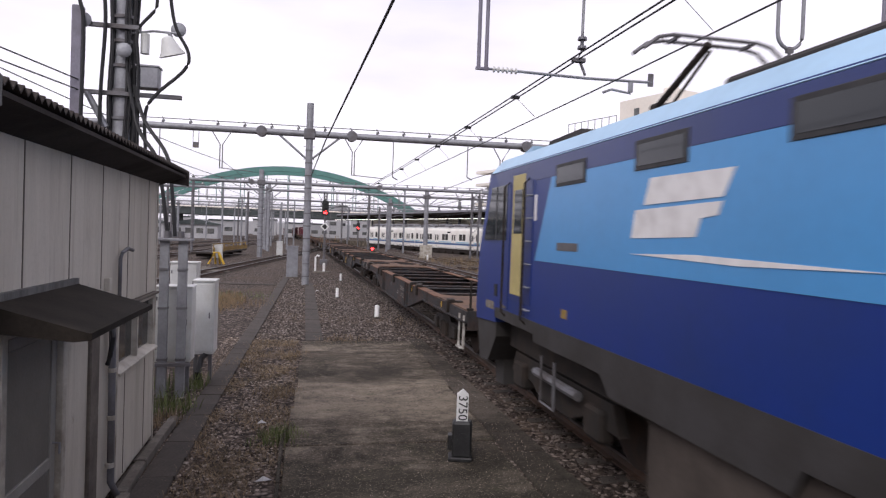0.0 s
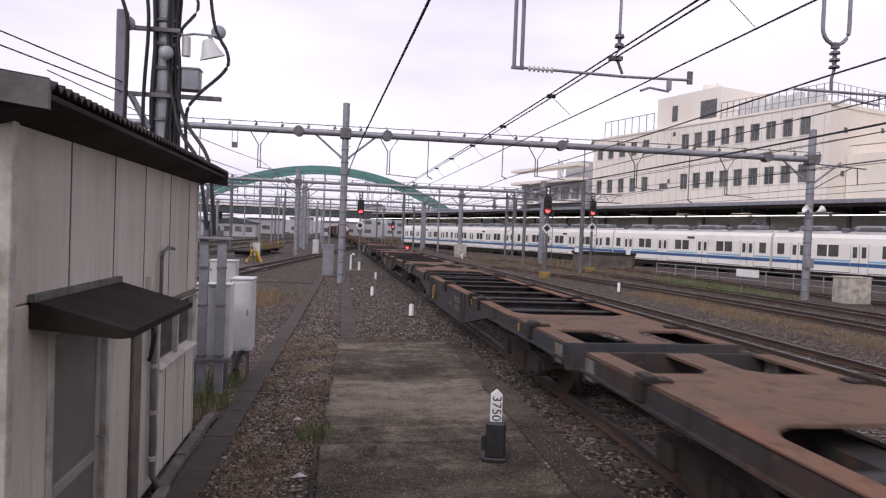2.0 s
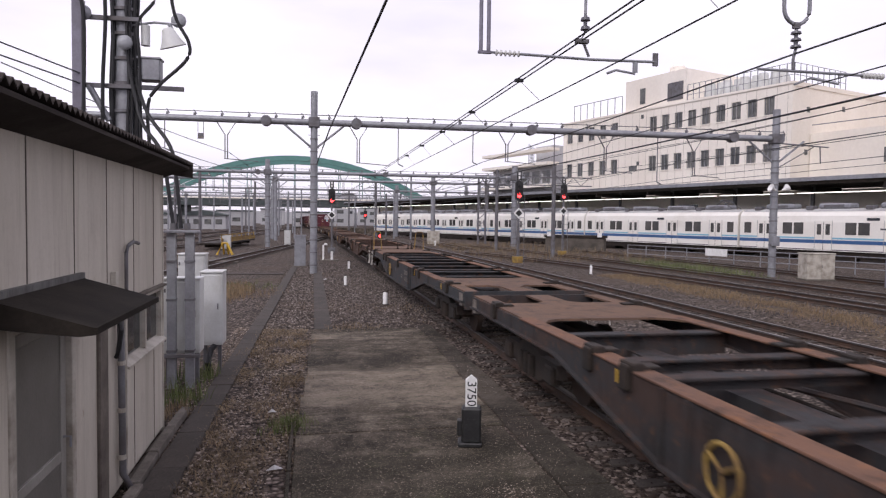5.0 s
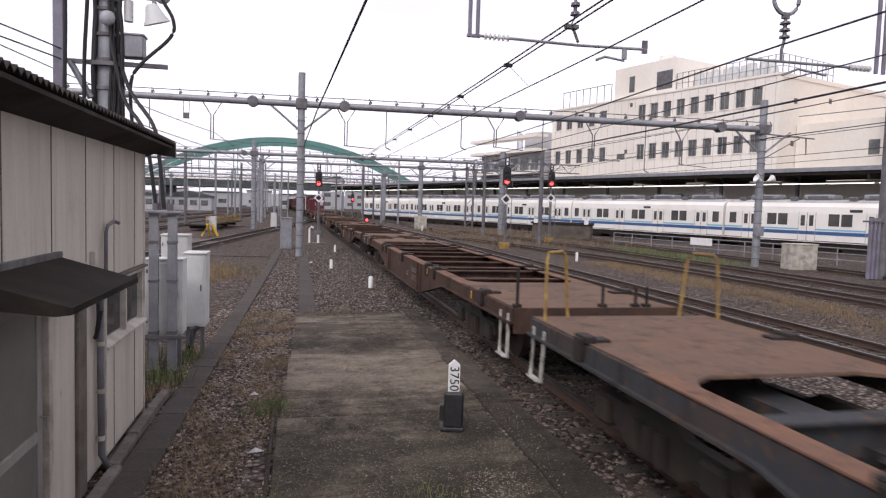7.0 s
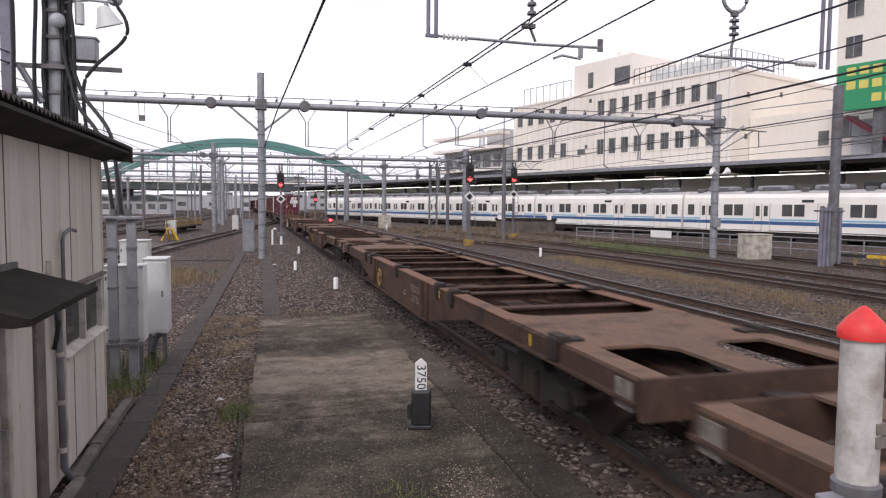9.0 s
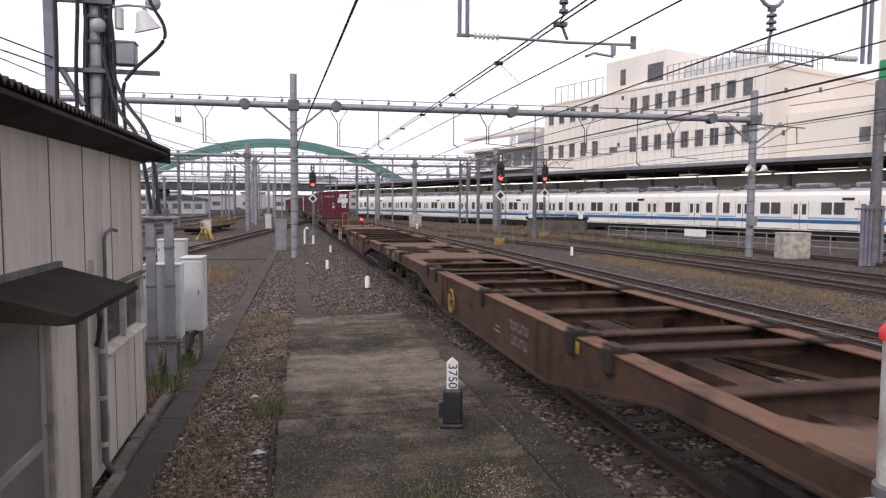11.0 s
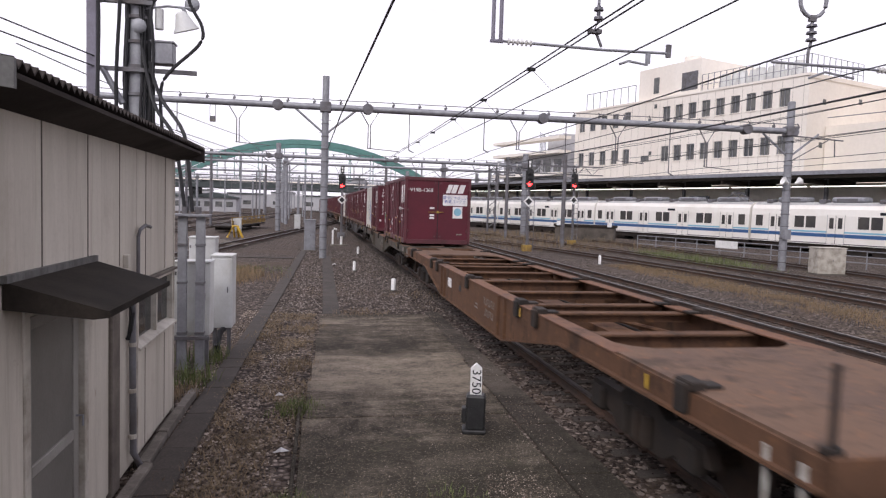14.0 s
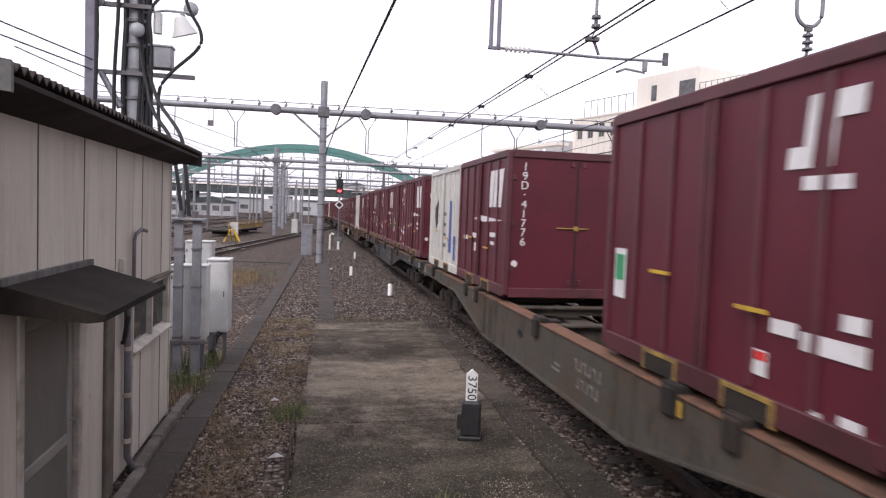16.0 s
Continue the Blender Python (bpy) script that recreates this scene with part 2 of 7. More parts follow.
STONE = mat("ballast_stone", (0.115, 0.10, 0.092), 0.95, second=(0.20, 0.18, 0.165), amount=0.4, scale=2.0, fine=30, bump=0.3, vary=0.3)
CONCRETE_PLAIN = mat("weathered_concrete", (0.125, 0.108, 0.09), 0.92, second=(0.052, 0.044, 0.037), amount=0.45, scale=0.9, fine=24, bump=0.25, vary=0.22, sharp=0.35)
LID = mat("trough_lid_concrete", (0.058, 0.048, 0.040), 0.95, second=(0.034, 0.028, 0.023), amount=0.5, scale=2.0, fine=40, vary=0.3, per_object=0.09)
KERB = mat("kerb_concrete", (0.17, 0.15, 0.13), 0.95, second=(0.09, 0.078, 0.065), amount=0.5, scale=3.0, fine=40, vary=0.2, per_object=0.15)
SLEEPER = mat("concrete_sleeper", (0.062, 0.051, 0.043), 0.95, second=(0.034, 0.026, 0.021), amount=0.5, scale=3.0, fine=30, vary=0.2, per_object=0.2)
RAIL = mat("rusty_rail", (0.055, 0.038, 0.030), 0.75, 0.2, second=(0.10, 0.055, 0.035), amount=0.4, scale=2.0, vary=0.2)
RAIL_TOP = mat("worn_rail_head", (0.22, 0.21, 0.21), 0.35, 0.8, second=(0.12, 0.10, 0.09), amount=0.4, scale=1.0)
GALV = mat("galvanised_steel", (0.30, 0.31, 0.33), 0.55, 0.35, second=(0.22, 0.22, 0.24), amount=0.45, scale=3.0, fine=25, vary=0.1)
GALV_DARK = mat("aged_steel", (0.17, 0.17, 0.185), 0.6, 0.3, second=(0.11, 0.10, 0.10), amount=0.45, scale=2.5, fine=25, vary=0.12)
POLE_PURPLE = mat("painted_steel_post", (0.21, 0.20, 0.25), 0.5, 0.1, second=(0.14, 0.13, 0.16), amount=0.4, scale=2.0)
BLACK_RUBBER = mat("black_cable", (0.012, 0.012, 0.014), 0.6, vary=0.1, bump=0.05)
WIRE = mat("copper_wire", (0.03, 0.032, 0.035), 0.6, 0.3, bump=0)
PORCELAIN = mat("porcelain", (0.62, 0.62, 0.60), 0.3, bump=0.0, vary=0.06)
PORCELAIN_GREY = mat("grey_insulator", (0.11, 0.11, 0.13), 0.35, bump=0.0)
SHED_WALL = weathered("aged_cream_cladding", (0.535, 0.497, 0.430), [
    (0.9, 0.42, 0.66, 2.0, (2.0, 2.0, 0.35), (0.36, 0.325, 0.27), 0.75),
    (2.4, 0.54, 0.72, 14.0, (3.0, 3.0, 0.14), (0.27, 0.235, 0.185), 0.6),
    (1.3, 0.58, 0.74, 23.0, (1, 1, 1), (0.30, 0.255, 0.20), 0.5),
    (9.0, 0.64, 0.74, 33.0, (1, 1, 0.5), (0.20, 0.135, 0.085), 0.6),
    (26.0, 0.50, 0.75, 41.0, (1, 1, 1), (0.40, 0.37, 0.31), 0.5)], 0.72, 0.08, 0.3)
SHED_TRIM = mat("cream_metal_trim", (0.480, 0.450, 0.390), 0.6, second=(0.25, 0.22, 0.18), amount=0.35, scale=3.0, vary=0.08)
SHED_DARK = mat("brown_timber_post", (0.14, 0.12, 0.10), 0.8, second=(0.08, 0.065, 0.055), amount=0.5, scale=3.0, vary=0.15)
ROOF = mat("corrugated_roof", (0.062, 0.053, 0.049), 0.8, 0.1, second=(0.034, 0.028, 0.026), amount=0.5, scale=1.5, vary=0.15, spec=0.1)
FASCIA = mat("weathered_zinc_flashing", (0.15, 0.15, 0.145), 0.65, 0.3, second=(0.08, 0.078, 0.075), amount=0.5, scale=3.0, vary=0.12, stretch=(1, 4, 1))
CANOPY = mat("dark_canopy_sheet", (0.027, 0.022, 0.018), 0.75, 0.1, second=(0.013, 0.011, 0.009), amount=0.5, scale=2.0, vary=0.15, spec=0.1)
DOOR = mat("aluminium_door", (0.300, 0.290, 0.265), 0.6, 0.2, second=(0.220, 0.205, 0.185), amount=0.5, scale=1.2, vary=0.06)
FROSTED = mat("frosted_door_pane", (0.185, 0.175, 0.160), 0.4, second=(0.125, 0.118, 0.108), amount=0.5, scale=0.9, vary=0.05)
DARK_GLASS = glass_mat("dark_window_glass")
WHITE_BOX = mat("grey_white_enamel", (0.600, 0.610, 0.600), 0.45, second=(0.500, 0.500, 0.470), amount=0.35, scale=2.0, vary=0.05)
WHITE = mat("white_paint", (0.78, 0.78, 0.77), 0.5, second=(0.62, 0.62, 0.60), amount=0.3, scale=6.0, vary=0.05)
BLACK = mat("black_plastic", (0.014, 0.014, 0.015), 0.55, second=(0.03, 0.03, 0.03), amount=0.4, scale=8.0, vary=0.2)
INK = mat("black_lettering", (0.01, 0.01, 0.012), 0.6, bump=0.0)
RED = mat("red_fluorescent_paint", (0.75, 0.035, 0.03), 0.5, second=(0.55, 0.03, 0.028), amount=0.3, scale=8.0, vary=0.05)
YELLOW = mat("yellow_paint", (0.62, 0.40, 0.035), 0.55, second=(0.35, 0.21, 0.04), amount=0.35, scale=6.0, vary=0.1)
YELLOW_DIRTY = mat("dirty_yellow_paint", (0.36, 0.24, 0.05), 0.7, second=(0.17, 0.10, 0.04), amount=0.5, scale=4.0, vary=0.15)
LAMP_RED = mat("signal_red_light", (1.0, 0.03, 0.03), 0.4, glow=9.0, bump=0.0)
LAMP_TUBE = mat("platform_tube_light", (1.0, 0.98, 0.9), 0.4, glow=2.5, bump=0.0)
TEAL = mat("teal_bridge_paint", (0.105, 0.25, 0.225), 0.6, second=(0.085, 0.20, 0.18), amount=0.4, scale=0.3, fine=4, vary=0.08)
BRIDGE_GREY = mat("bridge_girder", (0.060, 0.075, 0.075), 0.7, second=(0.040, 0.050, 0.050), amount=0.4, scale=0.3, fine=4)
BUILD_WALL = mat("cream_building_panels", (0.870, 0.820, 0.745), 0.85, second=(0.800, 0.740, 0.660), amount=0.4, scale=0.12, fine=3, bump=0.03, vary=0.04, stretch=(1, 1, 0.3))
BUILD_DARK = mat("building_window_glass", (0.05, 0.055, 0.06), 0.12, second=(0.16, 0.16, 0.15), amount=0.5, scale=0.5, fine=3, bump=0, vary=0.1)
FAR_WALL = mat("far_building_wall", (0.46, 0.46, 0.47), 0.9, second=(0.36, 0.36, 0.38), amount=0.4, scale=0.1, fine=2, per_object=0.25)
GREEN_SIGN = mat("green_sign_board", (0.03, 0.30, 0.13), 0.5, bump=0, vary=0.05)
SIGN_YELLOW = mat("sign_yellow_bars", (0.70, 0.62, 0.15), 0.5, bump=0, vary=0.05)
EMU_WHITE = mat("cream_white_carbody", (0.800, 0.780, 0.730), 0.4, second=(0.720, 0.690, 0.630), amount=0.3, scale=0.5, fine=6, bump=0.01, vary=0.03)
EMU_BLUE = mat("blue_stripe", (0.035, 0.105, 0.260), 0.4, bump=0, vary=0.05)
EMU_SKY = mat("sky_blue_stripe", (0.200, 0.460, 0.600), 0.4, bump=0, vary=0.05)
EMU_ROOF = mat("grey_car_roof", (0.40, 0.40, 0.395), 0.7, second=(0.30, 0.29, 0.28), amount=0.4, scale=0.8, fine=8)
UNDER = mat("dark_running_gear", (0.014, 0.011, 0.009), 0.9, second=(0.032, 0.021, 0.015), amount=0.4, scale=3.0, vary=0.2)
LOCO_BLUE = mat("deep_blue_loco_paint", (0.008, 0.032, 0.20), 0.38, second=(0.011, 0.033, 0.165), amount=0.35, scale=0.8, fine=10, bump=0.01, vary=0.04)
LOCO_NAVY = mat("navy_loco_band", (0.016, 0.035, 0.165), 0.32, second=(0.018, 0.035, 0.14), amount=0.35, scale=0.8, fine=10, bump=0.01, vary=0.04)
LOCO_LIGHT = mat("light_blue_loco_paint", (0.075, 0.300, 0.620), 0.32, second=(0.075, 0.275, 0.560), amount=0.35, scale=0.6, fine=10, bump=0.01, vary=0.03)
LOCO_PALE = mat("pale_blue_roof_band", (0.36, 0.57, 0.76), 0.4, second=(0.31, 0.49, 0.66), amount=0.4, scale=1.0, fine=10, vary=0.04)
LOCO_GREY = mat("grey_loco_skirt", (0.040, 0.037, 0.037), 0.8, second=(0.024, 0.021, 0.019), amount=0.45, scale=1.5, vary=0.1)
LOCO_TANK = mat("brown_grey_box", (0.075, 0.060, 0.050), 0.85, second=(0.042, 0.032, 0.026), amount=0.5, scale=1.5, vary=0.12)
DOOR_YELLOW = mat("pale_yellow_handrail_door", (0.50, 0.42, 0.17), 0.5, second=(0.40, 0.33, 0.13), amount=0.4, scale=2.0, vary=0.06)
DECK = {
    "dark": worn_steel("dark_rusting_wagon_paint", (0.044, 0.043, 0.045), (0.078, 0.044, 0.032), rusty=0.6),
    "slate": worn_steel("slate_wagon_paint", (0.046, 0.049, 0.053), (0.075, 0.052, 0.042), rusty=0.65),
    "brown": worn_steel("brown_wagon_paint", (0.060, 0.037, 0.029), (0.098, 0.055, 0.038)),
    "grey": worn_steel("faded_olive_wagon_paint", (0.082, 0.076, 0.064), (0.088, 0.056, 0.039), (0.026, 0.022, 0.019)),
    "ochre": worn_steel("rust_brown_wagon_paint", (0.122, 0.066, 0.040), (0.085, 0.050, 0.034), (0.030, 0.021, 0.016), flake=(0.24, 0.12, 0.055)),
}
PLATE = worn_steel("rusty_deck_plate", (0.146, 0.092, 0.064), (0.108, 0.074, 0.060), (0.046, 0.035, 0.029), flake=(0.24, 0.115, 0.06))
RUST = worn_steel("rusty_flange", (0.165, 0.090, 0.060), (0.125, 0.080, 0.062), (0.040, 0.029, 0.024), flake=(0.34, 0.145, 0.055))
WHEEL = mat("wheel_steel", (0.05, 0.04, 0.035), 0.7, 0.4, second=(0.08, 0.05, 0.035), amount=0.4, scale=3)
STEP_WHITE = mat("off_white_step", (0.50, 0.49, 0.46), 0.6, second=(0.28, 0.25, 0.22), amount=0.4, scale=6)
FADED = mat("faded_stencil", (0.24, 0.215, 0.19), 0.8, second=(0.10, 0.085, 0.07), amount=0.5, scale=9)
MAROON = mat("maroon_container_paint", (0.115, 0.018, 0.030), 0.5, second=(0.090, 0.017, 0.026), amount=0.45, scale=0.9, fine=12, bump=0.02, vary=0.06, per_object=0.14, spec=0.3)
MAROON_EDGE = mat("maroon_container_frame", (0.100, 0.022, 0.030), 0.55, second=(0.060, 0.018, 0.020), amount=0.4, scale=2.0, vary=0.1, per_object=0.1)
CONT_WHITE = mat("white_container_paint", (0.58, 0.57, 0.53), 0.5, second=(0.46, 0.44, 0.40), amount=0.4, scale=1.0, fine=12, vary=0.05)
LABEL_WHITE = mat("white_marking", (0.74, 0.73, 0.72), 0.55, second=(0.60, 0.58, 0.57), amount=0.35, scale=5, bump=0, vary=0.04)
LABEL_BLUE = mat("blue_marking", (0.06, 0.10, 0.34), 0.5, bump=0)
LABEL_TEAL = mat("pale_blue_emblem", (0.22, 0.46, 0.58), 0.5, bump=0)
GRASS_GREEN = mat("green_grass", (0.085, 0.125, 0.032), 0.8, second=(0.150, 0.165, 0.060), amount=0.5, scale=3.0, vary=0.2, bump=0)
GRASS_DRY = mat("dry_grass", (0.25, 0.182, 0.108), 0.9, second=(0.135, 0.100, 0.060), amount=0.5, scale=3.0, vary=0.25, bump=0)
GRASS_STRAW = mat("orange_straw", (0.27, 0.185, 0.105), 0.9, second=(0.17, 0.125, 0.070), amount=0.5, scale=3.0, vary=0.25, bump=0)
EMU_GLASS = mat("train_window_glass", (0.085, 0.08, 0.075), 0.15, second=(0.05, 0.05, 0.05), amount=0.5, scale=0.8, bump=0)
LITTER = mat("pale_litter", (0.6, 0.6, 0.6), 0.6, bump=0)


# ---- mesh building ----
class Mesh:
    """Vertices and faces gathered from simple solids."""

    def __init__(self):
        self.v, self.f = [], []

    def add(self, verts, faces, m=None):
        k = len(self.v)
        self.v += [tuple(m @ Vector(p)) for p in verts] if m is not None else [tuple(p) for p in verts]
        self.f += [tuple(i + k for i in q) for q in faces]
        return self

    def box(self, x0, y0, z0, x1, y1, z1, m=None, c=0.0):
        x0, x1 = min(x0, x1), max(x0, x1)
        y0, y1 = min(y0, y1), max(y0, y1)
        z0, z1 = min(z0, z1), max(z0, z1)
        if c <= 0:
            vs = [(x, y, z) for z in (z0, z1) for x, y in ((x0, y0), (x1, y0), (x1, y1), (x0, y1))]
            return self.add(vs, [(3, 2, 1, 0), (4, 5, 6, 7), (0, 1, 5, 4), (1, 2, 6, 5), (2, 3, 7, 6), (3, 0, 4, 7)], m)
        c = min(c, (x1 - x0) / 3, (y1 - y0) / 3, (z1 - z0) / 3)
        ring = lambda d, z: [(x0 + c + d, y0 + d, z), (x1 - c - d, y0 + d, z), (x1 - d, y0 + c + d, z), (x1 - d, y1 - c - d, z),
                             (x1 - c - d, y1 - d, z), (x0 + c + d, y1 - d, z), (x0 + d, y1 - c - d, z), (x0 + d, y0 + c + d, z)]
        vs = ring(c * 0.7, z0) + ring(0, z0 + c) + ring(0, z1 - c) + ring(c * 0.7, z1)
        fs = [tuple(range(7, -1, -1)), tuple(range(24, 32))]
        for k in range(3):
            fs += [(8 * k + i, 8 * k + (i + 1) % 8, 8 * k + 8 + (i + 1) % 8, 8 * k + 8 + i) for i in range(8)]
        return self.add(vs, fs, m)

    def prism(self, poly, axis, a, b, m=None):
        """A polygon extruded along an axis; poly in the other two axes, in the order x, y, z."""
        put = {"x": lambda p, s: (s, p[0], p[1]), "y": lambda p, s: (p[0], s, p[1]), "z": lambda p, s: (p[0], p[1], s)}[axis]
        k = len(poly)
        vs = [put(p, a) for p in poly] + [put(p, b) for p in poly]
        fs = [tuple(range(k))[::-1], tuple(range(k, 2 * k))]
        fs += [(i, (i + 1) % k, k + (i + 1) % k, k + i) for i in range(k)]
        return self.add(vs, fs, m)

    def tube(self, pts, r, n=8, m=None, r2=None):
        pts = [Vector(p) for p in pts]
        vs, fs = [], []
        for i, p in enumerate(pts):
            d = (pts[min(i + 1, len(pts) - 1)] - pts[max(i - 1, 0)]).normalized()
            side = d.cross(Vector((0, 0, 1)) if abs(d.z) < 0.9 else Vector((1, 0, 0))).normalized()
            up = side.cross(d)
            rr = r if r2 is None else r + (r2 - r) * i / (len(pts) - 1)
            vs += [p + rr * (math.cos(2 * math.pi * k / n) * side + math.sin(2 * math.pi * k / n) * up) for k in range(n)]
        for i in range(len(pts) - 1):
            fs += [(i * n + k, i * n + (k + 1) % n, (i + 1) * n + (k + 1) % n, (i + 1) * n + k) for k in range(n)]
        fs += [tuple(range(n))[::-1], tuple(range((len(pts) - 1) * n, len(pts) * n))]
        return self.add(vs, fs, m)

    def lathe(self, profile, n=16, m=None):
        """(radius, height) pairs turned about z."""
        vs = [(r * math.cos(2 * math.pi * k / n), r * math.sin(2 * math.pi * k / n), z) for r, z in profile for k in range(n)]
        fs = [(i * n + k, i * n + (k + 1) % n, (i + 1) * n + (k + 1) % n, (i + 1) * n + k) for i in range(len(profile) - 1) for k in range(n)]
        fs += [tuple(range(n))[::-1], tuple(range((len(profile) - 1) * n, len(profile) * n))]
        return self.add(vs, fs, m)

    def data(self, name, material, smooth=False):
        me = bpy.data.meshes.new(name)
        me.from_pydata(self.v, [], self.f)
        me.materials.append(material)
        if smooth:
            me.shade_smooth()
            me.set_sharp_from_angle(angle=radians(40))
        return me


def B(*a, **k):
    return Mesh().box(*a, **k)


def thing(name, label, category, group="", m=None, kind=""):
    ob = new(name)
    ob.empty_display_size = 0.2
    tagged(ob, label, category, group, kind)
    if m is not None:
        ob.matrix_basis = m
    return ob


def part(name, shape, material, parent, label="", smooth=False, m=None):
    ob = new(name, shape.data(name, material, smooth) if isinstance(shape, Mesh) else shape)
    ob.parent = parent
    if m is not None:
        ob.matrix_basis = m
    if label:
        ob["label"] = label
    return ob


def solid(name, shape, material, label, category, group="", kind="", m=None, smooth=False):
    ob = new(name, shape.data(name, material, smooth))
    tagged(ob, label, category, group, kind)
    if m is not None:
        ob.matrix_basis = m
    return ob


def text_part(words, size, material, parent, m, name="lettering", depth=0.002):
    """Writing in the built-in font, turned into a mesh. It is centred on its own origin and reads along x, facing +z."""
    cu = bpy.data.curves.new(name, "FONT")
    cu.body, cu.size, cu.align_x, cu.align_y, cu.extrude = words, size, "CENTER", "CENTER", depth
    tmp = bpy.data.objects.new("tmp", cu)
    scene.collection.objects.link(tmp)
    me = bpy.data.meshes.new_from_object(tmp.evaluated_get(bpy.context.evaluated_depsgraph_get()))
    bpy.data.objects.remove(tmp)
    bpy.data.curves.remove(cu)
    me.materials.clear()
    me.materials.append(material)
    return part(name, me, material, parent, m=m)


# ---- the main track: a very slight curve, the train runs along it ----
RAIL_Z = 0.15
TRACK_A, TRACK_C = 4.262, -1.06e-4


def track_x(y):
    return TRACK_A + TRACK_C * y * y


def track_pose(y, z=RAIL_Z):
    return pose(track_x(y), y, z, 0, 0, -math.degrees(math.atan(2 * TRACK_C * y)))


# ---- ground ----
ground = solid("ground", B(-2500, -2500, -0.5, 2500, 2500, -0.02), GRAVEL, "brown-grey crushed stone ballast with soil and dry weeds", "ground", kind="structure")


def rail_mesh(xs, side, head):
    """One rail along the points of a centre line."""
    prof = [(-0.032, 0.115), (0.032, 0.115), (0.034, 0.15), (-0.034, 0.15)] if head else \
        [(-0.062, 0.0), (0.062, 0.0), (0.062, 0.012), (0.012, 0.03), (0.012, 0.114), (-0.012, 0.114), (-0.012, 0.03), (-0.062, 0.012)]
    me = Mesh()
    k = len(prof)
    vs, fs = [], []
    for i, (x, y) in enumerate(xs):
        x2, y2 = xs[min(i + 1, len(xs) - 1)]
        x1, y1 = xs[max(i - 1, 0)]
        d = Vector((x2 - x1, y2 - y1)).normalized()
        nx, ny = d.y, -d.x
        for px_, pz_ in prof:
            o = side * 0.5335 + px_
            vs.append((x + nx * o, y + ny * o, pz_))
    for i in range(len(xs) - 1):
        fs += [(i * k + j, (i + 1) * k + j, (i + 1) * k + (j + 1) % k, i * k + (j + 1) % k) for j in range(k)]
    fs += [tuple(range(k)), tuple(range((len(xs) - 1) * k, len(xs) * k))[::-1]]
    return me.add(vs, fs)


SLEEPER_MESH = Mesh().prism([(-0.12, -0.14), (0.12, -0.14), (0.095, -0.004), (-0.095, -0.004)], "x", -1.0, 1.0).data("sleeper", SLEEPER)
CLIP_MESH = Mesh().box(-0.66, -0.05, -0.004, -0.45, 0.05, 0.022).box(0.45, -0.05, -0.004, 0.66, 0.05, 0.022).data("rail_fastening", RAIL)


def railway(label, xs, near=None, step=0.6):
    top = thing("railway_track", label, "railway track", "railway tracks", kind="structure")
    for side in (-1, 1):
        r = part("rail", rail_mesh(xs, side, False), RAIL, top)
        part("rail_head", rail_mesh(xs, side, True), RAIL_TOP, r)
    rest = Mesh()
    run = 0.0
    for (x1, y1), (x2, y2) in zip(xs, xs[1:]):
        seg = math.hypot(x2 - x1, y2 - y1)
        while run < seg:
            x, y = x1 + (x2 - x1) * run / seg, y1 + (y2 - y1) * run / seg
            a = -math.degrees(math.atan2(x2 - x1, y2 - y1))
            m = pose(x, y, 0.0, 0, 0, a + random.uniform(-0.6, 0.6))
            if near and near[0] < y < near[1]:
                s = part("sleeper", SLEEPER_MESH, SLEEPER, top, m=m)
                if y < 26:
                    part("rail_fastening", CLIP_MESH, RAIL, s)
            else:
                rest.box(-1.0, -0.1, -0.14, 1.0, 0.1, -0.004, m)
            run += step
        run -= seg
    if rest.v:
        part("far_sleepers", rest, SLEEPER, top)["kind"] = "stuff"
    return top


railway("main running track with rusty rails on concrete sleepers", [(track_x(y), y) for y in range(-260, 330, 10)], near=(2, 62))
railway("neighbouring through track in brown ballast", [(10.95 - 0.00035 * max(0, y - 20) ** 2, y) for y in range(-10, 130, 6)], near=(5, 40))
railway("rusty siding crossing the yard beyond the weeds", [(17.5 - 0.0035 * max(0, y - 18) ** 2, y) for y in range(-10, 58, 4)])
railway("rusty siding beside the dry grass strip", [(20.7 - 0.0016 * max(0, y - 22) ** 2, y) for y in range(-10, 75, 5)])
railway("yard track along the railings", [(26.0 - 0.02 * (y - 20), y) for y in range(-10, 80, 9)])
railway("rusty siding curving away past the mast", [(-7.95 + 0.124 * (y - 20), y) for y in range(8, 105, 6)])
for k, x0 in enumerate((-13.5, -18.0, -22.5)):
    railway("yard siding behind the yellow machine", [(x0 + 0.05 * (y - 30), y) for y in range(20, 190, 12)])
for k, x0 in enumerate((14.5,)):
    railway("far yard track towards the road bridge", [(x0 + 0.004 * (y - 60), y) for y in range(62, 260, 15)])

# ---- concrete crossing slabs, strips and trough lids ----
slab_floor = thing("pavement_slabs", "dirty grey-brown concrete path slabs with stains and moss", "pavement", kind="structure")
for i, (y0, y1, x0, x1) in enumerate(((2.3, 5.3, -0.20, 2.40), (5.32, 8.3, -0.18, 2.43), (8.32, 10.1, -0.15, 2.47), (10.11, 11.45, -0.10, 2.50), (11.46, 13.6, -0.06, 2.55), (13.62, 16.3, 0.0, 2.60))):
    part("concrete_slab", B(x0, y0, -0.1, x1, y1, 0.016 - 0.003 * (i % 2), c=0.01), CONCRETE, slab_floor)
for i in range(18):
    y0 = 2.3 + i * 0.8
    xa = 2.41 + 0.015 * (y0 - 2.0)
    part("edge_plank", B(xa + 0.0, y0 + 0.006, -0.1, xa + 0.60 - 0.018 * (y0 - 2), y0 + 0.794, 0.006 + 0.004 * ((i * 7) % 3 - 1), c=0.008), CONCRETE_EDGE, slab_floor)
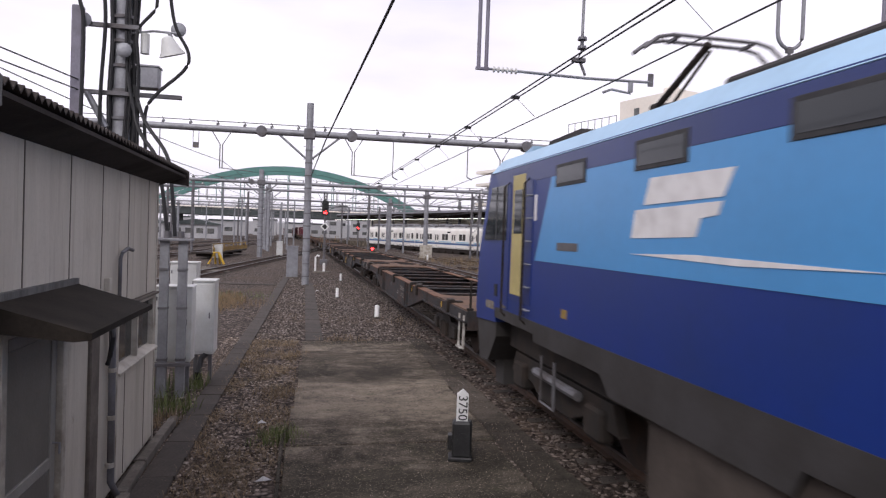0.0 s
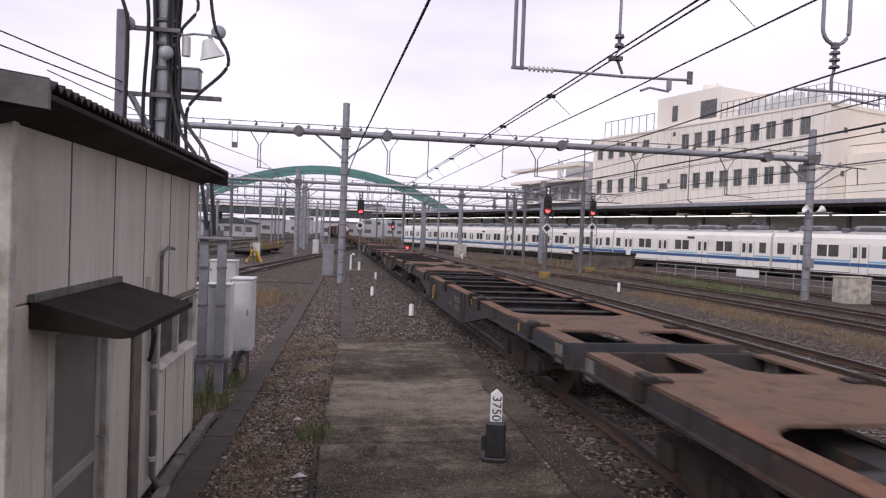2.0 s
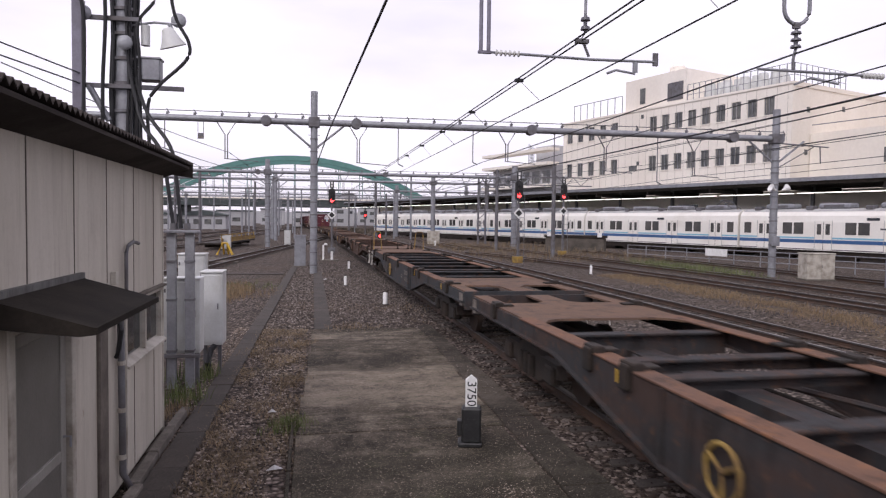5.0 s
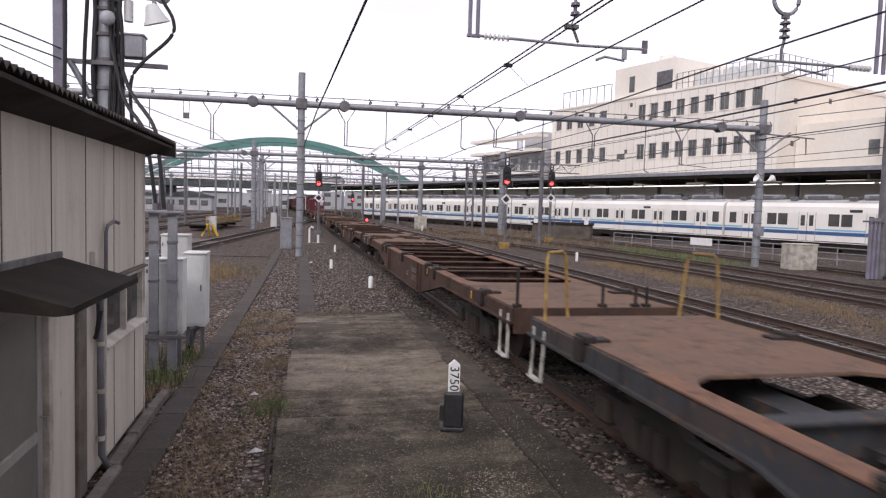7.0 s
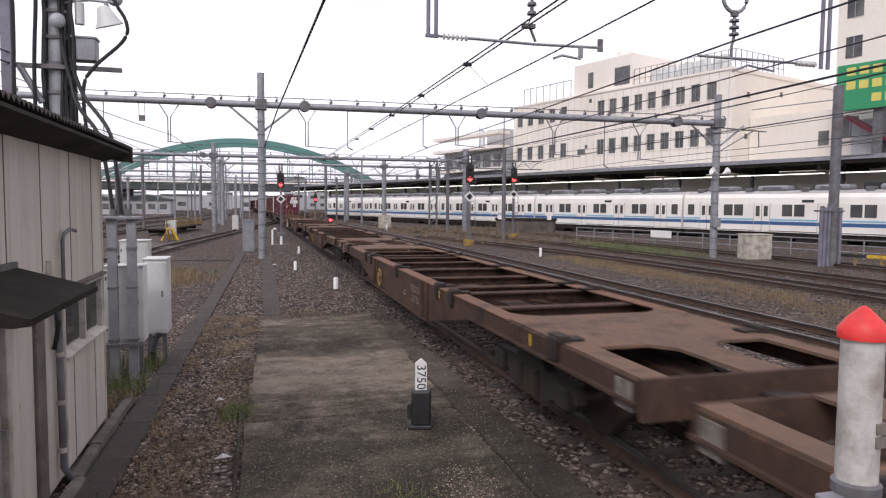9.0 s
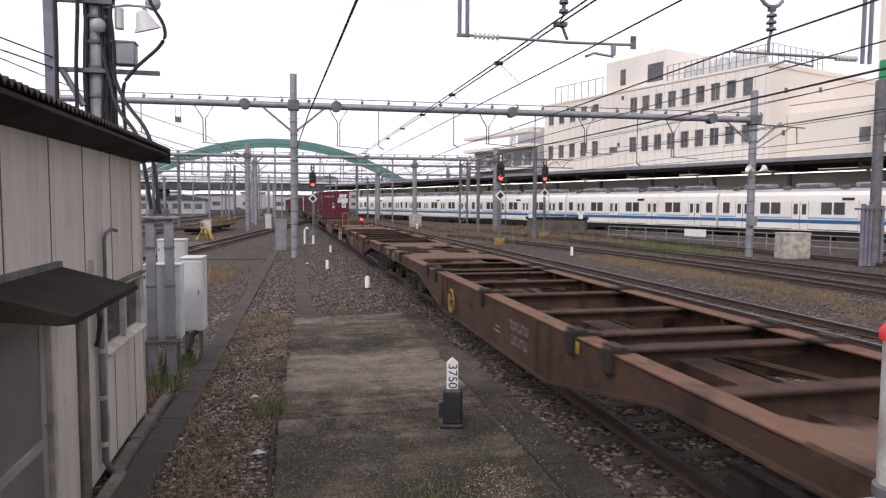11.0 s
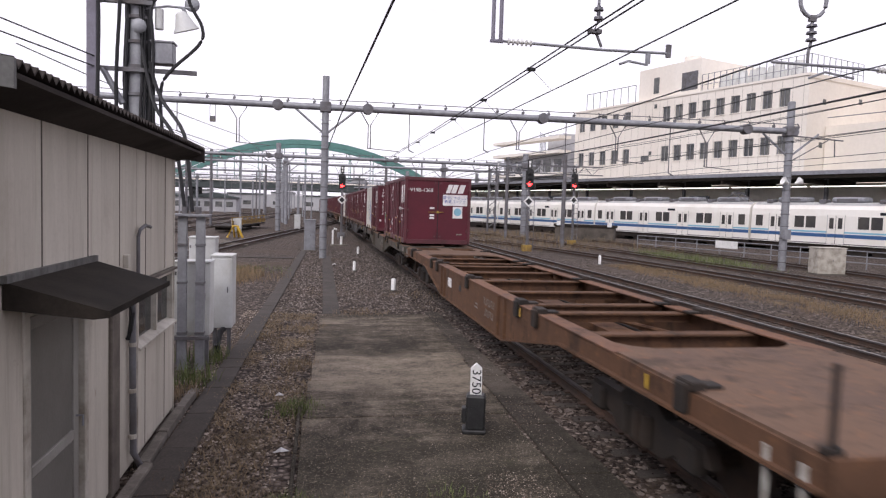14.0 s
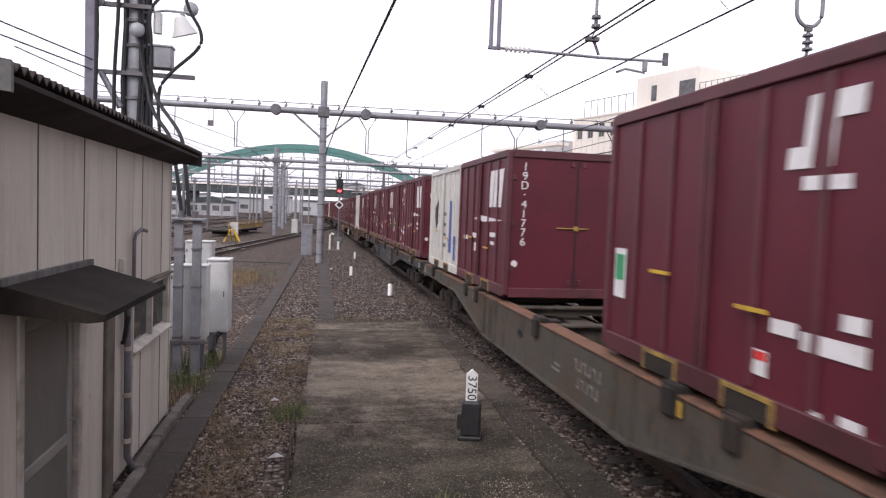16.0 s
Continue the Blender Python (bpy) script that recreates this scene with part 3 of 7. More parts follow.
for i in range(3):
    part("edge_board", B(-0.245, 3.6 + i * 1.75, -0.08, -0.205, 5.33 + i * 1.75, 0.028 - 0.006 * (i % 2), c=0.006), CONCRETE_EDGE, slab_floor)
trough = thing("cable_trough", "long concrete cable trough with dark worn lids beside the shed", "cable trough", kind="structure")
LID_MESH = B(-0.165, 0.0015, -0.08, 0.165, 0.5985, 0.03, c=0.006).data("lid", LID)
for i in range(72):
    y0 = 2.0 + i * 0.6
    part("lid", LID_MESH, LID, trough, m=pose(-1.465 + 0.017 * (y0 - 6), y0, random.uniform(-0.014, -0.008), random.uniform(-0.3, 0.3), 0, random.uniform(-0.6, 0.6)))
kerbs = thing("kerb", "broken pale concrete kerb along the shed", "kerb", kind="structure")
KERB_MESH = B(-0.055, 0.008, -0.12, 0.055, 0.892, 0.07, c=0.012).data("kerb_stone", KERB)
for i in range(8):
    part("kerb_stone", KERB_MESH, KERB, kerbs, m=pose(-1.68 + random.uniform(-0.02, 0.02), 2.4 + i * 0.9, random.uniform(-0.02, 0.01), 0, 0, random.uniform(-1.2, 1.2)))
strip = thing("narrow_path", "narrow dark concrete strip running along the ballast", "path", kind="structure")
for i in range(14):
    y0 = 16.4 + i * 1.3
    part("path_slab", B(0.08 + 0.002 * i, y0, -0.06, 0.50, y0 + 1.29, 0.006 + 0.003 * (i % 2), c=0.008), LID, strip)
cross = thing("cable_crossing", "pale concrete cross trough over the ballast", "cable trough", kind="structure")
for i in range(6):
    part("lid", B(-4.6 + i * 0.55, 33.2 - 0.05 * i, -0.05, -4.07 + i * 0.55, 33.75 - 0.05 * i, 0.02, c=0.01), LID, cross)

# ---- loose ballast stones ----


def stones(count, area, size, seed, avoid):
    rnd = random.Random(seed)
    me = Mesh()
    while count > 0:
        x, y = rnd.uniform(area[0], area[1]), rnd.uniform(area[2], area[3])
        if avoid(x, y):
            continue
        count -= 1
        s = rnd.uniform(size[0], size[1])
        pts = [(math.cos(a) * s * rnd.uniform(0.7, 1.15), math.sin(a) * s * rnd.uniform(0.7, 1.15), rnd.uniform(-0.2, 0.15) * s) for a in (0.2, 1.4, 2.7, 4.0, 5.3)]
        pts.append((rnd.uniform(-0.3, 0.3) * s, rnd.uniform(-0.3, 0.3) * s, s * rnd.uniform(0.45, 0.95)))
        pts.append((rnd.uniform(-0.4, 0.1) * s, rnd.uniform(-0.1, 0.4) * s, s * rnd.uniform(0.5, 0.8)))
        me.add(pts, [(0, 1, 5), (1, 2, 6), (1, 6, 5), (2, 3, 6), (3, 4, 5), (3, 5, 6), (4, 0, 5)], pose(x, y, -0.025, rnd.uniform(-20, 20), rnd.uniform(-20, 20), rnd.uniform(0, 360)))
    return me


BALLAST = bpy.data.materials.new("loose_ballast")
BALLAST.use_nodes = True
_n, _l = BALLAST.node_tree.nodes, BALLAST.node_tree.links
_g, _r = _n.new("ShaderNodeNewGeometry"), _n.new("ShaderNodeValToRGB")
_r.color_ramp.elements[0].color, _r.color_ramp.elements[1].color = (0.024, 0.019, 0.016, 1), (0.27, 0.235, 0.215, 1)
_e = _r.color_ramp.elements.new(0.6)
_e.color = (0.085, 0.070, 0.061, 1)
_l.new(_g.outputs["Random Per Island"], _r.inputs["Fac"])
_l.new(_r.outputs["Color"], _n["Principled BSDF"].inputs["Base Color"])
_n["Principled BSDF"].inputs["Roughness"].default_value = 0.95
_n["Principled BSDF"].inputs["Specular IOR Level"].default_value = 0.2

SOIL_STONE = BALLAST.copy()
SOIL_STONE.name = "soil_stone"
for _k, _c in enumerate(((0.034, 0.026, 0.019, 1), (0.185, 0.146, 0.116, 1), (0.42, 0.36, 0.31, 1))):
    SOIL_STONE.node_tree.nodes["Color Ramp"].color_ramp.elements[_k].color = _c
TRACK_STONE = BALLAST.copy()
TRACK_STONE.name = "oily_track_ballast"
for _k, _c in enumerate(((0.014, 0.010, 0.009, 1), (0.050, 0.038, 0.032, 1), (0.175, 0.148, 0.132, 1))):
    TRACK_STONE.node_tree.nodes["Color Ramp"].color_ramp.elements[_k].color = _c
free = lambda x, y: (x > -0.2 + 0.13 * noise.noise(Vector((x * 3, y * 1.3, 0))) and x < 2.98 and y < 16.2) or (0.05 < x < 0.52 and y > 16) or (abs(x + 1.465 - 0.017 * (y - 6)) < 0.17) or (x > -2.4 and x < -1.8 and y < 9.2) or abs(abs(x - track_x(y)) - 0.53) < 0.06
solid("ballast_stones", stones(15000, (2.6, 6.4, 3.5, 26), (0.018, 0.050), 5, free), TRACK_STONE, "grey-brown crushed ballast stones round the running track", "ballast", kind="stuff")
solid("verge_stones", stones(11000, (-1.8, -0.05, 3.0, 17), (0.007, 0.030), 6, lambda x, y: free(x, y) or noise.noise(Vector((x * 2.2, y * 1.1, 4.0))) < -0.22), SOIL_STONE, "loose gravel and soil between the slabs and the trough", "gravel", kind="stuff")
solid("cess_stones", stones(15000, (-1.3, 3.4, 16.0, 40), (0.018, 0.048), 7, free), BALLAST, "coarse grey ballast beyond the slabs", "ballast", kind="stuff")
solid("sixfoot_stones", stones(8000, (5.4, 22, 9, 34), (0.02, 0.05), 8, lambda x, y: False), BALLAST, "brown ballast between the yard tracks", "ballast", kind="stuff")


solid("slab_grit", stones(9000, (-0.25, 2.85, 4.5, 16.3), (0.003, 0.010), 15, lambda x, y: noise.noise(Vector((x * 1.5, y * 1.1, 5.0))) < -0.15), SOIL_STONE, "fine grit and pebbles scattered over the slabs", "grit", kind="stuff", m=pose(0, 0, 0.036))
solid("pebble_patch", stones(900, (1.55, 2.25, 5.3, 6.5), (0.006, 0.016), 21, lambda x, y: math.hypot((x - 1.9) / 0.32, (y - 5.9) / 0.5) > 1 + 0.5 * noise.noise(Vector((x * 5, y * 5, 1.0)))), SOIL_STONE, "small heap of pale pebbles on the slab", "gravel", kind="stuff", m=pose(0, 0, 0.034))
# ---- grass tufts ----
def blades(count, area, height, seed, keep=None, flat=1.0):
    rnd = random.Random(seed)
    me = Mesh()
    while count > 0:
        x, y = rnd.uniform(area[0], area[1]), rnd.uniform(area[2], area[3])
        count -= 1
        if keep and not keep(x, y, rnd):
            continue
        h, a, w = rnd.uniform(*height), rnd.uniform(0, 6.28), rnd.uniform(0.0018, 0.0042) * (1 + 3 * max(height) + 0.02 * max(0, y - 12))
        dx, dy, lean = math.cos(a), math.sin(a), rnd.uniform(0.15, 0.8) * flat
        z = -0.012
        if flat > 1:
            h *= 0.5
        me.add([(x - dy * w, y + dx * w, z), (x + dy * w, y - dx * w, z), (x + dx * h * lean * 0.4 + dy * w * 0.7, y + dy * h * lean * 0.4 - dx * w * 0.7, z + h * 0.6),
                (x + dx * h * lean * 0.4 - dy * w * 0.7, y + dy * h * lean * 0.4 + dx * w * 0.7, z + h * 0.6), (x + dx * h * lean, y + dy * h * lean, z + h)],
               [(0, 1, 2, 3), (3, 2, 4)])
    return me


near_spot = lambda cx, cy, r: (lambda x, y, rnd: math.hypot(x - cx, y - cy) < r * rnd.random() ** 0.6)
for cx, cy, r, cnt, dry, h in ((-0.28, 8.6, 0.42, 420, False, (0.05, 0.16)), (-1.85, 10.1, 0.45, 500, False, (0.1, 0.38)), (-1.9, 11.6, 0.5, 420, False, (0.1, 0.35)),
                               (-1.0, 6.3, 0.8, 800, True, (0.03, 0.10)), (-0.25, 5.8, 0.35, 500, False, (0.04, 0.14)), (1.3, 5.75, 0.36, 520, False, (0.04, 0.11)), (0.72, 5.6, 0.5, 520, True, (0.03, 0.10)), (0.1, 5.6, 0.6, 500, True, (0.03, 0.09)), (-0.24, 8.85, 0.34, 500, False, (0.05, 0.15)),
                               (-0.35, 11.2, 0.5, 500, True, (0.03, 0.12)), (-0.3, 14.5, 0.6, 500, True, (0.04, 0.14)), (1.0, 16.5, 0.9, 700, True, (0.03, 0.12)),
                               (-2.6, 24.5, 2.0, 1500, True, (0.05, 0.22)), (-3.0, 27.0, 2.2, 1100, False, (0.05, 0.2)), (-1.85, 9.5, 0.4, 500, True, (0.05, 0.25)),
                               (3.0, 20.0, 1.1, 500, True, (0.03, 0.10)), (-1.2, 13.5, 0.8, 500, True, (0.03, 0.1))):
    solid("grass_tuft", blades(cnt, (cx - r, cx + r, cy - r, cy + r), h, int(cx * 100 + cy * 10), near_spot(cx, cy, r)), GRASS_DRY if dry else GRASS_GREEN,
          "dry straw-coloured weeds in the gravel" if dry else "small green weeds growing from the gravel", "grass", "weeds", kind="stuff")
solid("verge_straw", blades(16000, (-1.3, -0.1, 4.0, 16.5), (0.03, 0.12), 91, lambda x, y, r: noise.noise(Vector((x * 1.8, y * 0.9, 3.0))) + 0.35 * r.random() > 0.12, flat=4.0), GRASS_DRY, "thin dead straw lying over the gravel verge", "grass", kind="stuff")
solid("slab_edge_weeds", blades(1500, (-0.3, 0.1, 4.5, 16.2), (0.015, 0.06), 92, lambda x, y, r: noise.noise(Vector((x * 3, y * 1.4, 7.0))) > 0.0, flat=4.0), GRASS_DRY, "dead grass creeping over the slab edge", "grass", kind="stuff")
solid("trackside_straw", blades(2600, (-1.2, 3.2, 16.2, 34), (0.03, 0.10), 93, lambda x, y, r: noise.noise(Vector((x * 0.8, y * 0.4, 9.0))) > 0.12, flat=4.0), GRASS_DRY, "sparse dead grass in the ballast", "grass", kind="stuff")
solid("yellow_grass_patch", blades(5200, (-4.2, -1.9, 20.5, 30), (0.06, 0.26), 94, lambda x, y, r: math.hypot((x + 2.9) / 1.0, (y - 25) / 4.0) < r.random() ** 0.5), GRASS_STRAW, "patch of yellowing grass beside the trough", "grass", kind="stuff")
solid("dry_grass_strip", blades(26000, (13.4, 16.6, 8, 32), (0.05, 0.17), 71, lambda x, y, r: abs(x - 15.0 - 0.03 * (y - 20)) < 1.4 * r.random() ** 0.6 and noise.noise(Vector((x, y * 0.5, 2.0))) > -0.3), GRASS_STRAW, "long strip of dry orange-brown grass between tracks", "grass", kind="stuff")
solid("weed_bank", blades(4500, (19, 24.5, 29, 46), (0.15, 0.5), 72, lambda x, y, r: math.hypot((x - 21.6) / 2.2, (y - 36) / 8) < r.random() ** 0.4), GRASS_GREEN, "green weeds growing round the gantry mast", "grass", kind="stuff")
solid("far_weeds", blades(3000, (12, 26, 42, 75), (0.2, 0.7), 73), GRASS_DRY, "tall dry weeds round the signal posts", "grass", kind="stuff")

# ---- the shed ----
SHED_X, SHED_Y0, SHED_Y1, SHED_TOP = -1.80, 3.98, 8.80, 3.24
shed = thing("shed", "old cream metal-clad trackside shed with a dark corrugated roof", "shed")
w = part("wall", Mesh().box(-5.2, SHED_Y0 + 0.02, 0, SHED_X - 0.03, SHED_Y0 + 0.10, SHED_TOP - 0.02).box(-5.2, SHED_Y1 - 0.10, 0, SHED_X - 0.03, SHED_Y1 - 0.02, SHED_TOP - 0.02)
         .box(-5.2, SHED_Y0 + 0.1, 0, -5.12, SHED_Y1 - 0.1, SHED_TOP + 0.4)
         .box(SHED_X - 0.10, SHED_Y0 + 0.1, 2.05, SHED_X - 0.03, SHED_Y1 - 0.1, SHED_TOP - 0.02)
         .box(SHED_X - 0.10, SHED_Y0 + 0.1, 0, SHED_X - 0.03, 4.55, 2.05).box(SHED_X - 0.10, 5.62, 0, SHED_X - 0.03, 7.08, 2.05)
         .box(SHED_X - 0.10, 7.08, 0, SHED_X - 0.03, 8.7, 1.18).box(SHED_X - 0.10, 7.08, 1.80, SHED_X - 0.03, 8.7, 2.05), SHED_WALL, shed)
seams = (SHED_Y0, 4.80, 5.68, 6.52, 7.08, 7.44, 8.32, SHED_Y1)
for a, b in zip(seams, seams[1:]):
    lo = 2.15 if b <= 5.7 else (1.84 if a >= 7.0 else 0.05)
    part("cladding_panel", B(SHED_X - 0.03, a + 0.006, lo, SHED_X, b - 0.006, SHED_TOP - 0.03, c=0.006), SHED_WALL, w)
    if a >= 7.0:
        part("cladding_panel", B(SHED_X - 0.03, a + 0.006, 0.05, SHED_X, b - 0.006, 1.15, c=0.006), SHED_WALL, w)
for y, lo in ((4.80, 2.2), (5.68, 2.2), (6.52, 2.05), (7.44, 1.86), (8.32, 1.86)):
    part("joint_strip", B(SHED_X - 0.004, y - 0.006, lo, SHED_X + 0.003, y + 0.006, SHED_TOP - 0.04), SHED_DARK, w)
for y in (7.44, 8.32):
    part("joint_strip", B(SHED_X - 0.004, y - 0.005, 0.06, SHED_X + 0.003, y + 0.005, 1.13), SHED_DARK, w)
part("cladding_panel", B(SHED_X - 0.03, SHED_Y0 + 0.006, 0.05, SHED_X, 4.50, 2.14, c=0.006), SHED_WALL, w)
for i in range(4):
    part("cladding_panel", B(-5.2 + i * 0.84, SHED_Y0 - 0.01, 0.05, -4.37 + i * 0.84, SHED_Y0 + 0.02, SHED_TOP - 0.03, c=0.006), SHED_WALL, w)
part("corner_trim", B(SHED_X - 0.05, SHED_Y0 - 0.03, 0, SHED_X + 0.018, SHED_Y0 + 0.045, SHED_TOP - 0.03, c=0.006), SHED_TRIM, shed)
part("corner_trim", B(SHED_X - 0.05, SHED_Y1 - 0.03, 0, SHED_X + 0.012, SHED_Y1 + 0.012, SHED_TOP - 0.03, c=0.006), SHED_TRIM, shed)
part("door_post", B(SHED_X - 0.02, 6.20, 0, SHED_X + 0.03, 6.44, 2.0, c=0.01), SHED_DARK, shed)
part("pipe_cover", B(SHED_X, 6.62, 2.02, SHED_X + 0.05, 6.70, 2.14, c=0.005), SHED_TRIM, shed)
# roof: corrugated sheet rising to the back
roof = Mesh()
ridges = 56
ra, rb = SHED_Y0 - 0.30, SHED_Y1 + 0.28
wave = lambda i: 0.012 * math.cos(math.pi * i)
vs = []
for i in range(ridges * 2 + 1):
    y = ra + (rb - ra) * i / (ridges * 2)
    z = 0.021 * math.cos(math.pi * i)
    vs += [(-1.50, y, 3.33 + z), (-5.5, y, 3.855 + z), (-1.50, y, 3.316 + z), (-5.5, y, 3.841 + z)]
fs = []
for i in range(ridges * 2):
    k = 4 * i
    fs += [(k, k + 4, k + 5, k + 1), (k + 2, k + 3, k + 7, k + 6), (k, k + 2, k + 6, k + 4), (k + 1, k + 5, k + 7, k + 3)]
roof.add(vs, fs)
r_ = part("roof", roof, ROOF, shed, "dark corrugated roof sheet")
part("soffit", Mesh().prism([(-1.52, 3.255), (-1.84, 3.14), (-1.84, 3.2), (-1.52, 3.285)], "y", ra + 0.08, rb - 0.06), ROOF, shed)
part("gable_flashing", Mesh().prism([(-1.49, 3.19), (-1.49, 3.34), (-5.5, 3.87), (-5.5, 3.70)], "y", ra - 0.03, ra + 0.0), FASCIA, shed, "weathered zinc flashing")
part("gable_flashing", Mesh().prism([(-1.49, 3.15), (-1.49, 3.34), (-5.5, 3.87), (-5.5, 3.68)], "y", rb, rb + 0.03), ROOF, shed)
# door
d_ = part("door", B(SHED_X - 0.075, 4.60, 0.03, SHED_X - 0.045, 5.56, 1.88), DOOR, shed, "grey aluminium door with frosted panes")
part("door_stile", B(SHED_X - 0.05, 4.60, 0.03, SHED_X - 0.03, 4.70, 1.88, c=0.004), DOOR, d_)
part("door_stile", B(SHED_X - 0.05, 5.46, 0.03, SHED_X - 0.03, 5.56, 1.88, c=0.004), DOOR, d_)
part("door_rail", B(SHED_X - 0.05, 4.70, 0.80, SHED_X - 0.03, 5.46, 0.88, c=0.004), DOOR, d_)
part("door_rail", B(SHED_X - 0.05, 4.70, 1.80, SHED_X - 0.03, 5.46, 1.88, c=0.004), DOOR, d_)
part("pane", B(SHED_X - 0.046, 4.71, 0.89, SHED_X - 0.040, 5.45, 1.79), FROSTED, d_)
part("pane", B(SHED_X - 0.046, 4.71, 0.10, SHED_X - 0.040, 5.45, 0.79), FROSTED, d_)
part("door_handle", Mesh().tube([(SHED_X - 0.03, 5.50, 0.98), (SHED_X + 0.02, 5.50, 0.98), (SHED_X + 0.02, 5.50, 0.90)], 0.009), GALV, d_)
for y0, y1 in ((4.50, 4.585), (5.575, 5.66)):
    part("door_frame", B(SHED_X - 0.08, y0, 0, SHED_X + 0.012, y1, 2.0, c=0.005), SHED_TRIM, shed)
part("door_frame", B(SHED_X - 0.08, 4.585, 1.90, SHED_X + 0.010, 5.575, 1.99, c=0.005), SHED_TRIM, shed)
# canopy over the door
cn = part("canopy", Mesh().prism([(-1.795, 2.0), (-1.31, 1.945), (-1.22, 1.955), (-1.22, 1.995), (-1.795, 2.165)], "y", 4.22, 5.78), CANOPY, shed, "dark sheet-metal door canopy")
part("canopy_edge", B(-1.23, 4.21, 1.96, -1.21, 5.79, 2.0), CANOPY, cn)
part("flashing", B(-1.797, 4.2, 2.155, -1.76, 5.8, 2.20), FASCIA, cn)
# window
wd = part("window", B(SHED_X - 0.06, 7.14, 1.22, SHED_X - 0.05, 8.68, 1.76), DARK_GLASS, shed, "small sliding window with a cream frame")
for y in (7.10, 7.88, 8.67):
    part("window_frame", B(SHED_X - 0.06, y, 1.20, SHED_X + 0.012, y + 0.045, 1.79, c=0.004), SHED_TRIM, wd)
part("window_frame", B(SHED_X - 0.06, 7.1, 1.765, SHED_X + 0.014, 8.72, 1.80, c=0.004), SHED_TRIM, wd)
part("window_sill", Mesh().prism([(SHED_X - 0.05, 1.16), (SHED_X + 0.05, 1.14), (SHED_X + 0.05, 1.165), (SHED_X - 0.05, 1.215)], "y", 7.06, 8.76), SHED_TRIM, wd)
part("window_hood", B(SHED_X - 0.01, 7.04, 1.81, SHED_X + 0.05, 8.78, 1.835), SHED_DARK, wd)
# pipes on the wall
part("drain_pipe", Mesh().tube([(SHED_X + 0.11, 6.86, 0.03), (SHED_X + 0.05, 6.80, 0.2), (SHED_X + 0.05, 6.76, 1.45), (SHED_X + 0.05, 6.74, 1.95)], 0.032, 10), GALV_DARK, shed, smooth=True)
for z in (0.35, 0.8, 1.25):
    part("pipe_clip", Mesh().tube([(SHED_X + 0.05, 6.77, z), (SHED_X + 0.05, 6.77, z + 0.04)], 0.038, 10), SHED_TRIM, shed)
part("conduit", Mesh().tube([(SHED_X + 0.025, 7.02, 0.1), (SHED_X + 0.025, 7.0, 1.9)], 0.016, 8), SHED_TRIM, shed, smooth=True)
part("vent_pipe", Mesh().tube([(SHED_X + 0.04, 7.0, 1.84), (SHED_X + 0.04, 7.0, 2.30), (SHED_X + 0.05, 7.03, 2.36), (SHED_X + 0.07, 7.14, 2.40), (SHED_X + 0.09, 7.26, 2.38)], 0.018, 8), GALV_DARK, shed, smooth=True)
part("junction_box", B(SHED_X, 6.62, 1.74, SHED_X + 0.06, 6.74, 1.90, c=0.006), SHED_TRIM, shed)
part("hanging_cable", Mesh().tube([(SHED_X + 0.05, 6.68, 1.75), (SHED_X + 0.09, 6.62, 1.60), (SHED_X + 0.06, 6.64, 1.42), (SHED_X + 0.03, 6.68, 1.34)], 0.022), BLACK_RUBBER, shed)
for i in range(6):
    part("footing_brick", B(-1.795, 6.95 + i * 0.3, -0.05, -1.69, 7.23 + i * 0.3, 0.05 - 0.012 * (i % 3), c=0.01), LID, shed)
part("roof_pipe", Mesh().tube([(-2.9, 4.4, 3.45), (-2.9, 4.4, 3.86)], 0.05, 10), GALV, shed, smooth=True)

# ---- posts and cabinets behind the shed ----
rack = thing("cabinet_stand", "two grey steel channel posts carrying cable ends", "steel stand")
for x in (-2.13, -1.86):
    part("post", Mesh().prism([(x - 0.065, 11.0), (x + 0.065, 11.0), (x + 0.065, 11.10), (x + 0.055, 11.10), (x + 0.055, 11.012), (x - 0.055, 11.012), (x - 0.055, 11.10), (x - 0.065, 11.10)], "z", -0.02, 2.42), GALV, rack)
    for z in (0.55, 1.35, 1.95):
        part("band", B(x - 0.072, 10.985, z, x + 0.072, 11.11, z + 0.035), GALV_DARK, rack)
part("cross_plate", B(-2.26, 10.93, 2.41, -1.72, 11.2, 2.45, c=0.006), GALV, rack)
part("lower_bar", B(-2.25, 10.97, 0.46, -1.70, 11.0, 0.52, c=0.005), GALV_DARK, rack)
for x in (-2.1, -1.9):
    part("cable_gland", Mesh().tube([(x, 11.06, 2.45), (x, 11.06, 2.56)], 0.05, 10), GALV_DARK, rack, smooth=True)


